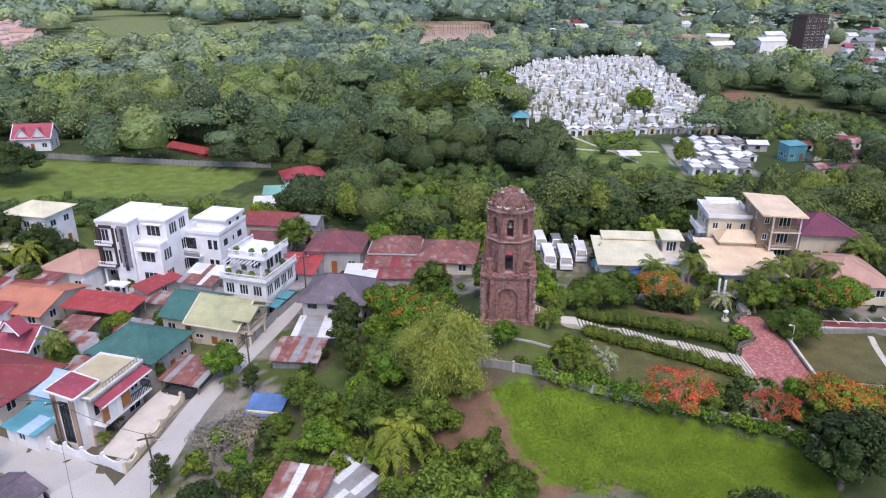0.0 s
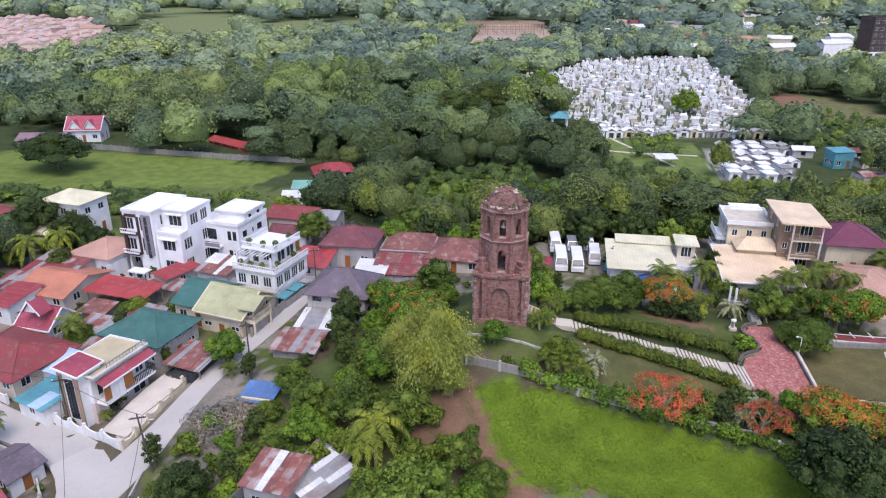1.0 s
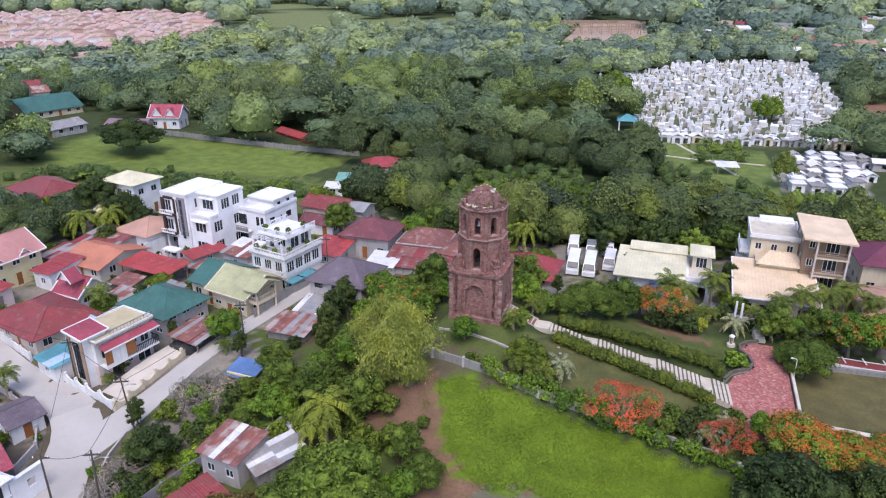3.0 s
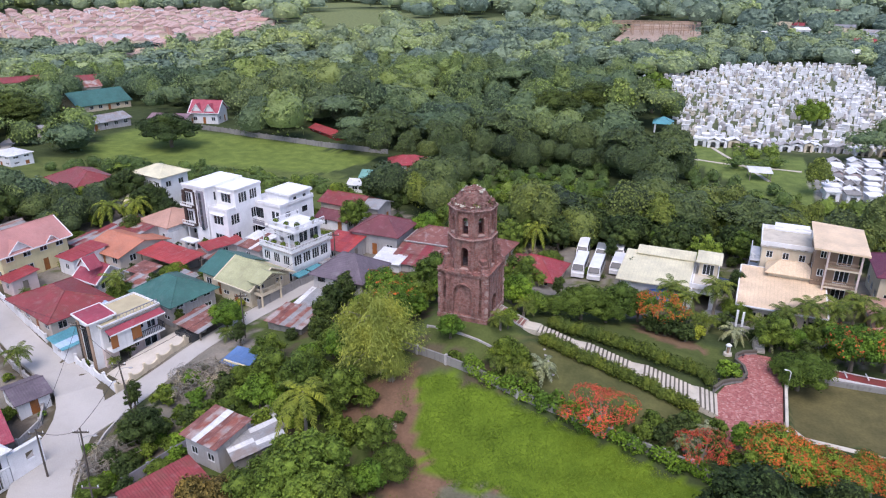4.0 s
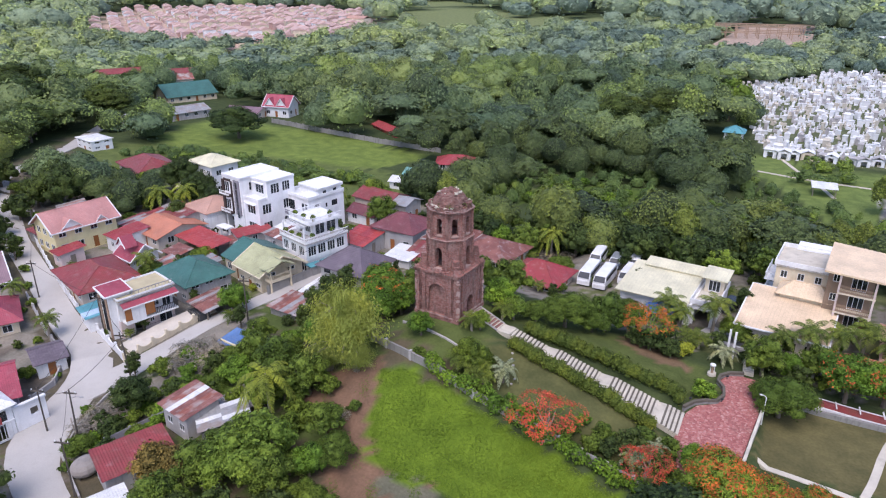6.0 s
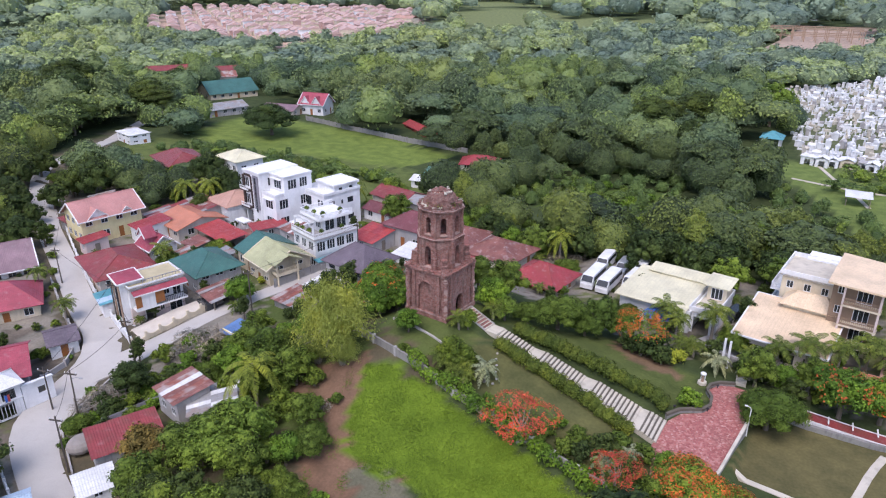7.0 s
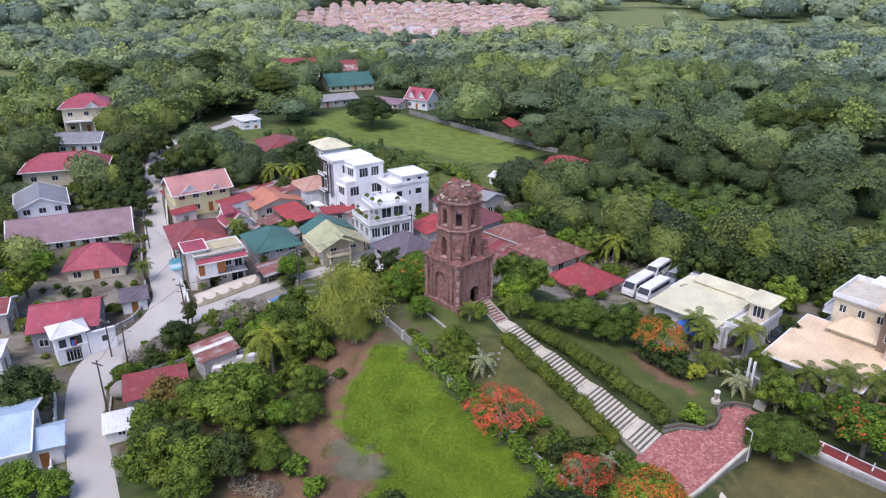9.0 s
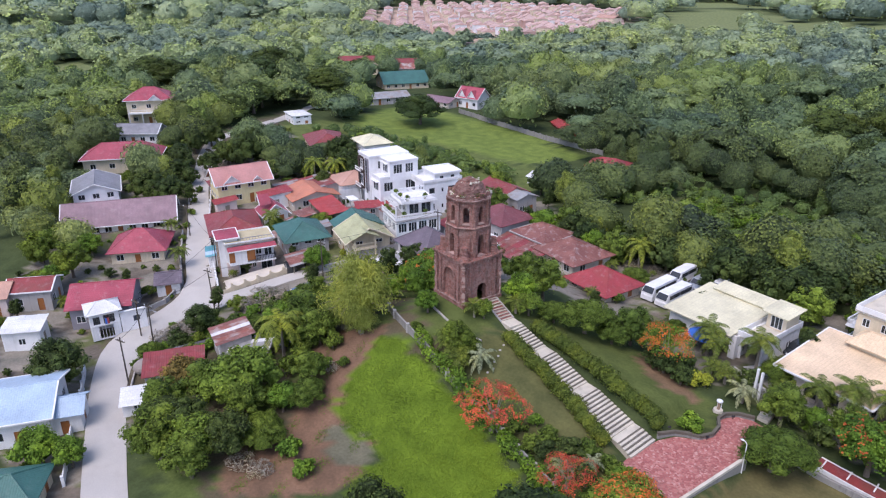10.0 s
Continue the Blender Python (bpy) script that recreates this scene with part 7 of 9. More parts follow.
def yellow_roof_house():
    ob = thing("house", "long house with broad pale yellow sheet roof", "house", 29.6, 102.2, 4.3, -5)
    storey_box(ob, 0, 0, 10.0, 9.4, 0, 3.7, WHITE, {"s": [(2.0, 1.0, 1.4, 1.4, 2), (5.0, 0.2, 1.6, 2.4, "void"), (8.2, 0.3, 1.8, 2.4, "void")], "e": row(9.0, 3, 1, 1.4, 1.3), "w": row(9.0, 3, 1, 1.4, 1.3)})
    g = Geo()
    g.prism([(-5.6, -5.6, 3.95), (4.6, -5.6, 3.95), (4.6, 4.9, 4.75), (-5.6, 4.9, 4.75)], 0.14)
    part("roof", g, R_YELLOW, ob, "pale yellow low-pitched sheet roof")
    g = Geo()
    g.prism([(-4.0, 3.2, 4.95), (4.7, 3.2, 4.85), (4.7, 6.0, 5.3), (-4.0, 6.0, 5.3)], 0.14)
    part("upper_roof", g, R_YELLOW, ob)
    storey_box(ob, 6.4, 0.5, 3.4, 8.6, 0, 3.5, WHITE, {"s": [(1.7, 0.2, 2.2, 2.6, "void")], "e": row(8.1, 2, 1.0, 1.2, 1.2)})
    flat_top(ob, 6.4, 0.5, 3.4, 8.6, 3.55, WHITE, 0.75, 0.15, deck=PALESTONE)
    storey_box(ob, 6.7, 2.6, 2.6, 3.0, 3.6, 5.9, CREAM, {"s": [(1.3, 3.8, 1.6, 1.7, 2)], "w": row(2.5, 1, 4.2, 1.0, 1.2)})
    g = Geo()
    g.prism([(4.9, 0.3, 6.05), (8.5, 0.3, 6.0), (8.5, 4.7, 6.2), (4.9, 4.7, 6.25)], 0.14)
    part("porch_roof", g, R_YELLOW, ob)


yellow_roof_house()


def gate_house():
    ob = thing("gatehouse", "white gatehouse with pale grey hipped roof, grilles and a flag", "house", -34.2, 42.6, -0.35, 80, "houses of the village")
    storey_box(ob, -1.6, 0.6, 4.0, 3.6, 0, 4.6, WHITE_BRIGHT, {"s": [(0.9, 2.6, 0.9, 1.2, 2), (2.6, 2.6, 1.5, 1.3, 3), (2.0, 0.2, 2.0, 2.0, "void")], "e": row(3.1, 1, 2.6, 1.0, 1.2), "w": row(3.1, 1, 2.6, 1.0, 1.2)}, DARKMETAL)
    roof(ob, "hip", 4.2, 3.8, 4.6, 0.9, 0.4, R_WHITE, at=Matrix.Translation((-1.6, 0.6, 0)))
    g = Geo()
    panel_with_holes(g, 3.6, 0, 3.6, 0.25, [(2.2, 1.8, 0.9, 1.0)], 0, Matrix.Translation((0.5, -1.2, 0)))
    part("gate_wall", g, WHITE_BRIGHT, ob)
    g = Geo()
    g.box(0.4, -1.35, 3.6, 4.2, -0.85, 3.8)
    part("wall_capping", g, WHITE, ob)
    for i in range(9):
        g = Geo()
        g.box(-3.4 + i * 0.42, -1.26, 0.1, -3.34 + i * 0.42, -1.2, 2.3)
        part("grille_bar", g, WHITEMETAL, ob)
    g = Geo()
    g.box(-3.5, -1.3, 2.3, 0.5, -1.15, 2.45)
    part("grille_rail", g, WHITE, ob)
    g = Geo()
    g.tube([(-1.6, -1.5, 2.5), (-1.6, -1.9, 3.8)], 0.03, 6)
    pole = part("flag_pole", g, STEEL, ob)
    for i, mt in enumerate((TARP, R_BRIGHT)):
        g = Geo()
        g.box(-1.6 + 0.28 * i, -1.9, 2.75, -1.34 + 0.28 * i, -1.87, 3.7)
        part("flag", g, mt, pole, "blue and red hanging flag")


gate_house()

yellow = house("two-storey yellow house with pink tiled gable roof", -71.6, 81.2, 79, 11.2, 7.4, 8.3, "gable", 2.5, YELLOW, R_PINK, 2, 0.7, WHITE, (4, 3), z=3.2)
house("low house under a broad dark red hipped roof", -53.6, 70.9, -19, 11.6, 8.6, 5.3, "hip", 1.7, BEIGE, R_DARKRED, 1, 0.7, wins=(4, 3))
house("house with green hipped sheet roof beside the lane", -38.25, 77.0, -16, 8.8, 7.4, 6.5, "hip", 2.0, CONCRETE, R_GREEN, 2, 0.6, None, (3, 3), ridge=1.2)
olive = house("cream house with pale olive gabled roof facing the lane", -29.1, 84.2, -17, 6.8, 7.6, 7.0, "gable", 2.1, CREAM, R_OLIVE, 2, 0.7, CREAM, (3, 2))


def lane_porch(ob, x, y, h):
    """A two-storey porch on the gable end: floor, balustrade, columns and its own small gabled roof."""
    g = Geo()
    g.box(x, y - 2.0, h / 2 - 0.15, x + 1.7, y + 2.0, h / 2 + 0.05)
    porch = part("porch_floor", g, CREAM, ob)
    railing(porch, [(x, y - 1.95, h / 2 + 0.05), (x + 1.62, y - 1.95, h / 2 + 0.05), (x + 1.62, y + 1.95, h / 2 + 0.05), (x, y + 1.95, h / 2 + 0.05)], 0.95, CREAM, 0.3, 0.3)
    for sy_ in (-1, 1):
        g = Geo()
        g.tube([(x + 1.5, y + sy_ * 1.8, 0), (x + 1.5, y + sy_ * 1.8, h - 0.2)], [0.17, 0.14], 10)
        part("column", g, CREAM, porch)
    g = Geo()
    for sy_ in (-1, 1):
        g.prism([(x - 0.5, y, h + 0.95), (x - 0.5, y + sy_ * 2.5, h - 0.2), (x + 2.2, y + sy_ * 2.5, h - 0.2), (x + 2.2, y, h + 0.95)][::sy_], 0.12)
    part("porch_roof", g, R_OLIVE, porch)


lane_porch(olive, 3.42, -1.2, 4.6)

house("low house with dark green gabled roof", -34.2, 86.4, -17, 5.2, 8.0, 6.9, "gable", 1.9, CREAM, R_GREEN, 1, 0.5, None, (2, 2))
house("grey two-storey house with purple-grey hipped tile roof", -14.6, 87.6, -6, 8.2, 7.4, 8.7, "hip", 2.3, CONCRETE, R_PURPLE, 2, 0.6, None, (3, 2), ridge=1.0, wtrim=DARKMETAL)
house("house under a maroon hipped sheet roof", -17.4, 107.6, -4, 8.6, 8.0, 8.0, "hip", 1.9, CONCRETE, R_BROWN, 1, 0.5, wins=(3, 2))
house("house with square rusted red roof and pale rim", -7.8, 108.2, -3, 7.8, 7.6, 7.2, "hip", 1.5, CONCRETE, R_RUST, 1, 0.4, CONCRETE, (3, 2), ridge=0.6)
house("house with bright red hipped roof beside the parking yard", 10.9, 101.0, -7, 7.8, 7.2, 6.7, "hip", 2.0, BEIGE, R_RED, 1, 0.7, wins=(3, 2))
house("house with rusted hipped sheet roof", 0.6, 106.2, -8, 9.2, 8.4, 6.9, "hip", 1.9, BEIGE, R_RUST, 1, 0.6, wins=(3, 2))
house("long white school-like house with lilac-brown roof", -75.4, 57.0, 65.5, 20.2, 8.2, 3.9, "gable", 3.3, WHITE_BRIGHT, R_LILAC, 1, 0.7, WHITE, (9, 2), z=0.9)
house("small house with red hipped roof and wooden porch", -59.2, 55.2, 60, 9.0, 8.4, 3.7, "hip", 2.5, CREAM, R_CRIMSON, 1, 0.7, None, (3, 2), z=0.6)
house("house with broad crimson gabled roof behind the gatehouse", -41.2, 43.4, 61, 8.4, 9.0, 3.5, "gable", 1.9, GREYPANEL, R_CRIMSON, 1, 0.6, None, (3, 3), z=-0.3)
house("tiny white house with purple-grey roof beside the road", -42.4, 53.7, 66, 3.6, 5.0, 2.7, "gable", 0.9, WHITE, R_PURPLE, 1, 0.4, None, (1, 2), z=0.1)
house("house with pale blue sheet roof beside the road", -17.5, 27.2, 66, 6.6, 9.6, 3.7, "gable", 1.6, WHITE, R_BLUE, 1, 0.6, WHITE, (3, 3), z=0)
house("low house with blue extension roof", -13.6, 30.6, 66, 3.6, 4.0, 3.2, "gable", 1.0, WHITE, R_BLUE, 1, 0.5, None, (1, 1), z=0)
house("low house with green hipped roof", -2.6, 22.6, 60, 5.4, 5.6, 2.9, "hip", 1.4, CREAM, R_GREEN, 1, 0.5, None, (2, 2), z=0.2)
house("white house with dark grey gabled roof", -88.6, 56.4, -17, 11.2, 8.6, 7.4, "gable", 1.8, WHITE_BRIGHT, R_GREY, 2, 0.6, WHITE, (3, 3))
house("house with red hipped roof and cream porch", -107.8, 68.6, 62, 17.0, 8.6, 8.6, "hip", 2.6, CREAM, R_CRIMSON, 1, 0.7, WHITE, (4, 3), z=4.8)
house("long low house with grey roof", -127.5, 78.5, 52, 12.5, 7.0, 9.3, "gable", 1.7, WHITE, R_GREY, 1, 0.6, WHITE, (5, 2), z=5.9)
villa = house("cream two-storey villa with red hipped roof", -153.5, 92.0, 62, 12.5, 10.0, 13.3, "hip", 2.8, CREAM, R_CRIMSON, 2, 0.8, WHITE, (3, 3))
house("grey house with rusted red roof at the village edge", -51.5, 35.5, 60, 6.4, 5.4, 3.8, "gable", 1.1, CONCRETE, R_DARKRED, 1, 0.4, WHITE, (2, 2), z=0.2)
house("low house with peach tiled roof", -53.5, 30.0, 60, 6.0, 6.0, 3.6, "gable", 1.3, PINKWALL, R_PEACH, 1, 0.4, None, (2, 2), z=0.2)
crimson = house("small house with crimson gabled roof and white barge boards", -54.6, 79.8, -12, 5.0, 4.8, 5.4, "gable", 2.0, WHITE, R_CRIMSON, 1, 0.5, WHITE, (2, 2))
house("house with wide orange sheet roof", -59.0, 91.0, -12, 8.6, 9.6, 5.8, "gable", 1.4, BEIGE, R_ORANGE, 1, 0.6, None, (3, 2))
house("house with faded pink hipped roof", -57.6, 101.6, -14, 7.4, 8.0, 7.2, "hip", 1.6, WHITE, R_PEACH, 1, 0.6, None, (3, 2))
house("white two-storey house with pale yellow roof", -71.5, 116.5, -14, 8.0, 6.6, 10.8, "hip", 1.3, WHITE_BRIGHT, R_YELLOW, 2, 0.6, None, (3, 2))
house("low annex with pale yellow roof", -72.8, 110.0, -14, 7.0, 5.0, 6.8, "hip", 1.0, WHITE, R_YELLOW, 1, 0.5, None, (2, 2))
house("low house with wide red hipped roof", -92.0, 116.0, -22, 14.0, 9.5, 7.4, "hip", 2.0, CREAM, R_DARKRED, 1, 0.6, None, (4, 2))
house("house with faded red sheet roof by the trees", -31.2, 121.8, -10, 9.0, 6.4, 7.0, "gable", 1.3, BEIGE, R_DARKRED, 1, 0.5, None, (3, 2))
house("house with pale zinc roof beside the trees", -25.4, 120.6, -8, 5.4, 5.0, 7.2, "gable", 0.8, CONCRETE, R_ZINC, 1, 0.4, None, (2, 2))
house("low house with small maroon roof", -30.5, 115.6, -8, 7.0, 4.4, 5.7, "gable", 1.0, WHITE, R_BROWN, 1, 0.4, None, (2, 2))
house("house with red roof at the edge of the field", -34.2, 163.2, 22, 9.4, 6.6, 4.1, "hip", 1.5, BEIGE, R_RED, 1, 0.5, None, (3, 2))
house("small house with teal and white roofs", -35.6, 146.5, 5, 6.6, 5.0, 4.9, "gable", 1.0, WHITE, R_SEA, 1, 0.4, None, (2, 2))
house("small annex with a white roof", -36.6, 141.4, 5, 6.4, 4.4, 4.4, "gable", 0.7, WHITE, R_WHITE, 1, 0.4, None, (2, 2))
house("long red-roofed farm shed among trees", -69.4, 188.6, -33, 16.0, 4.4, 4.0, "gable", 0.9, R_BRIGHT, R_BRIGHT, 1, 0.4, None, (4, 1))
twin = house("red-roofed house with steep twin gables", -112.5, 189.5, 10, 9.0, 7.0, 7.6, "gable", 3.0, WHITE, R_CRIMSON, 1, 0.6, WHITE, (3, 2))
house("low hall with brown-grey roof", -121.0, 182.0, 10, 12.0, 7.0, 6.0, "gable", 1.2, BEIGE, R_LILAC, 1, 0.5, None, (4, 2))
house("long warehouse with pale grey sheet roof", -139.0, 164.5, 74, 26.0, 8.0, 6.6, "gable", 1.4, CONCRETE, R_ZINC, 1, 0.5, None, (8, 2))
house("long hall with dark teal sheet roof", -171.0, 203.0, 68, 19.0, 15.0, 4.8, "gable", 3.8, CREAM, R_GREEN, 1, 0.6, None, (6, 2))
house("small barn with rusted roof", -186.0, 216.0, 60, 8.0, 6.0, 7.4, "gable", 1.8, BEIGE, R_RUSTPALE, 1, 0.5, None, (2, 2))
house("white two-storey house with flat grey roof rims", -122.4, 125.0, -12, 8.0, 5.6, 8.5, "hip", 0.5, WHITE_BRIGHT, R_WHITE, 2, 0.3, None, (3, 2))
house("long building with red roofs among trees", -222.0, 214.0, 55, 22.0, 7.0, 7.5, "gable", 1.6, CREAM, R_DARKRED, 1, 0.5, None, (6, 2))
house("long building with faded red roof", -200.0, 232.0, 55, 16.0, 7.0, 7.0, "gable", 1.6, CREAM, R_DARKRED, 1, 0.5, None, (5, 2))
house("house with maroon tiled hip roof", 65.5, 114.0, -4, 9.0, 9.0, 8.6, "hip", 2.2, CREAM, R_MAROON, 1, 0.7, None, (3, 3))
house("house with wide peach tiled roof", 62.0, 98.5, -4, 8.6, 12.0, 7.0, "hip", 1.9, CREAM, R_PEACH, 1, 0.7, None, (3, 3))
house("low kiosk with orange roof behind the palms", 55.6, 93.6, -4, 4.6, 2.6, 6.6, "gable", 0.6, BEIGE, R_ORANGE, 1, 0.4, None, (1, 1))
house("bright teal house at the edge of the hamlet", 98.0, 191.0, 12, 5.6, 4.4, 4.6, "shed", 0.4, R_TEAL, R_TEAL, 1, 0.2, None, (2, 2))
house("low house with red and maroon roof", 104.0, 170.0, 4, 9.0, 5.0, 3.4, "gable", 1.0, BEIGE, R_BROWN, 1, 0.4, None, (2, 2))

def dormer(ob, x, y, z, w, deep, high, mat_):
    """A small gable that stands out of a roof: its wall, two slopes and white barge boards."""
    g = Geo()
    g.add([(x - w, y, z), (x + w, y, z), (x, y, z + high), (x - w, y + 0.15, z), (x + w, y + 0.15, z), (x, y + 0.15, z + high)], [(0, 1, 2), (5, 4, 3), (0, 2, 5, 3), (1, 4, 5, 2), (0, 3, 4, 1)])
    front = part("dormer", g, WHITE, ob)
    g = Geo()
    for sx_ in (-1, 1):
        g.prism([(x, y - 0.25, z + high + 0.1), (x + sx_ * (w + 0.3), y - 0.25, z - 0.15), (x + sx_ * (w + 0.3), y + deep, z - 0.15), (x, y + deep, z + high + 0.1)][::sx_], 0.08)
    part("dormer_roof", g, mat_, front)
    for sx_ in (-1, 1):
        g = Geo()
        g.tube([(x, y - 0.3, z + high + 0.08), (x + sx_ * (w + 0.3), y - 0.3, z - 0.17)], 0.09, 4)
        part("barge_board", g, WHITE, front)


dormer(crimson, 0.6, -2.7, 5.0, 1.3, 2.0, 1.5, R_CRIMSON)
for dx in (-2.2, 2.0):
    dormer(twin, dx, -3.6, 4.2, 1.5, 2.8, 2.3, R_CRIMSON)
dormer(villa, 2.0, -6.1, 7.4, 1.9, 4.0, 1.6, R_CRIMSON)
g = Geo()
g.box(-5.8, -7.2, 3.7, 5.8, -4.95, 3.95)
balcony = part("balcony", g, WHITE, villa)
railing(balcony, [(-5.7, -5.0, 3.95), (-5.7, -7.1, 3.95), (5.7, -7.1, 3.95), (5.7, -5.0, 3.95)], 0.95, WHITE, 0.2, 0.5)
for dx in (-5.5, -1.8, 1.8, 5.5):
    g = Geo()
    g.tube([(dx, -6.95, -0.2), (dx, -6.95, 3.75)], 0.2, 8)
    part("column", g, WHITE, balcony)
dormer(yellow, -2.6, -3.9, 5.0, 1.9, 3.0, 1.7, R_PINK)
dormer(yellow, 2.8, -3.9, 5.0, 1.0, 2.4, 1.0, R_PINK)

# sheds and lean-tos
RUSTY, MIXED, PALE = [R_RUST, R_RUST, R_RUSTPALE], [R_RUSTPALE, R_ZINC, R_RUST, R_RUSTPALE, R_ZINC, R_DARKRED], [R_ZINC, R_WHITE, R_ZINC]
shack("two-storey unfinished house under rusted patched sheets", -13.4, 51.6, -12, 4.8, 4.2, 5.2, 5.7, [R_RUST, R_RUSTPALE, R_RUST, R_RUSTPALE, R_WHITE], CONCRETE, 3, "house", "house", wins=2)
shack("zinc-roofed shed beside the coconut palm", -8.9, 51.9, -40, 3.4, 5.0, 4.4, 5.0, PALE, OLDWALL, 4)
shack("pale zinc lean-to behind the rusted house", -9.4, 55.6, -20, 4.0, 3.6, 4.2, 4.7, PALE, OLDWALL, 5)
shack("long low shed with crimson sheet roof", -13.6, 43.6, 66, 7.0, 4.0, 3.5, 4.2, [R_DARKRED], CONCRETE, 6)
shack("white-roofed lean-to at the roadside", -10.6, 37.8, 66, 3.4, 2.8, 2.6, 3.0, [R_WHITE], WHITE, 7)
shack("ruined shed under rusted and pale patched sheets", -18.2, 76.6, -6, 5.6, 4.4, 5.2, 5.6, [R_RUSTPALE, R_ZINC, R_RUSTPALE, R_RUST], OLDWALL, 8)
shack("pale metal lean-to beside the purple house", -16.6, 81.6, -6, 5.4, 4.0, 5.7, 6.2, [R_ZINC, R_WHITE], OLDWALL, 9)
shack("carport with rusted and white sheets", -30.6, 72.6, -17, 5.0, 4.4, 4.6, 5.1, [R_RUST, R_RUST, R_ZINC, R_RUST, R_RUSTPALE], OLDWOOD, 10, posts=True)
shack("carport with bright red sheet roof", -48.4, 89.0, -14, 10.4, 4.2, 5.7, 6.1, [R_BRIGHT], OLDWOOD, 11, posts=True)
shack("stall with royal blue roof among trees", -20.1, 66.4, -8, 3.6, 2.8, 3.9, 4.3, [R_ROYAL], YELLOW, 12)
shack("rusted sheet roofed house in the lower row", -7.2, 100.6, -3, 10.4, 5.6, 5.7, 6.7, [R_RUST, R_RUST, R_DARKRED], CONCRETE, 13)
shack("white sheet roofed store", -12.8, 99.4, -3, 4.6, 4.4, 5.8, 6.2, [R_WHITE], WHITE, 14)
shack("grey cottage with patched white and red sheets", -36.6, 97.2, -14, 5.4, 5.0, 6.2, 6.9, [R_WHITE, R_ZINC, R_WHITE, R_RUST], CONCRETE, 15)
shack("long grey shed with red roof edge", -43.6, 96.4, 62, 6.4, 2.8, 5.6, 5.9, [R_RED], CONCRETE, 16)
shack("teal and blue sheet canopy beside the corner house", -44.6, 64.6, -22, 4.6, 5.4, 3.9, 4.4, [R_TEAL, R_BLUE, R_TEAL], WHITE, 17)
shack("pale blue lean-to behind the corner house", -45.8, 69.6, -19, 4.2, 3.6, 4.6, 5.2, [R_BLUE], WHITE, 18)
shack("low shed with mixed rusted sheets", -42.4, 82.6, -16, 5.0, 4.0, 4.9, 5.3, MIXED, CONCRETE, 19)
shack("patched roof house behind the pink house", -62.4, 95.6, -12, 8.4, 6.4, 6.2, 7.0, [R_DARKRED, R_RUSTPALE, R_ZINC, R_DARKRED, R_RUST], CONCRETE, 20)
shack("low annex with faded red sheet roof", -62.6, 84.6, -12, 4.0, 6.0, 6.0, 6.5, [R_RED], WHITE, 21)
shack("annex with red roof beside the yellow house", -66.0, 75.0, -12, 3.0, 4.0, 5.4, 5.8, [R_RED], PINKWALL, 22)
shack("lean-to with maroon roof by the road", -77.6, 80.6, -12, 4.4, 7.0, 5.8, 6.4, [R_DARKRED], OLDWALL, 23)
shack("small shed with striped rusted sheets", -82.0, 88.0, -30, 5.4, 4.4, 6.6, 7.2, MIXED, OLDWALL, 24)
shack("white-roofed hut at the village edge", -39.0, 31.4, 60, 5.0, 3.6, 2.9, 3.3, [R_WHITE], WHITE, 25)
shack("low red sheds behind the terrace house", -22.6, 101.2, -8, 5.6, 5.6, 6.3, 7.1, [R_BRIGHT, R_RED], CONCRETE, 26)
shack("red lean-to by the white house", -31.6, 99.6, -14, 4.4, 3.0, 5.2, 5.6, [R_RED], WHITE, 27)
shack("zinc canopy by the terrace house", -34.0, 93.0, -14, 4.6, 4.0, 4.8, 5.1, [R_ZINC], OLDWALL, 28)
shack("patched lean-to between the crimson and green roofs", -47.6, 79.8, -14, 4.6, 3.4, 4.4, 4.9, MIXED, OLDWALL, 31)
shack("low rusted kitchen roof behind the crimson house", -50.0, 84.4, -12, 4.0, 2.8, 4.7, 5.1, RUSTY, OLDWALL, 32)
shack("grey sheet lean-to against the green-roofed house", -45.4, 74.6, -16, 3.4, 3.2, 3.8, 4.3, [R_ZINC, R_ZINC, R_RUSTPALE], OLDWALL, 33)
shack("small patched store by the white house wall", -42.0, 92.8, -14, 3.6, 2.6, 4.6, 5.0, MIXED, CONCRETE, 34)
shack("rusted sheet roof at the back of the orange house", -66.5, 90.0, -12, 4.4, 5.0, 5.6, 6.1, MIXED, OLDWALL, 35)
shack("open white canopy on the cemetery lawn", 51.5, 188.0, 3, 5.0, 4.6, 2.6, 2.8, [R_WHITE], OLDWOOD, 29, posts=True)
shack("rusted lean-to at the lane", -45.6, 92.4, 60, 4.6, 2.6, 4.6, 4.9, [R_RUST], OLDWALL, 30)

# ---- planting round the tower and the village ----
FLAMES = "flame trees"


def grow(kind, name, label, category, spots, group=""):
    r = random.Random(len(spots) * 7 + len(kind))
    for sp in spots:
        x, y, s = sp[:3]
        plant(kind, name, label, category, x, y, r.uniform(0, 360), s, group, tall=sp[3] if len(sp) > 3 else 1.0)


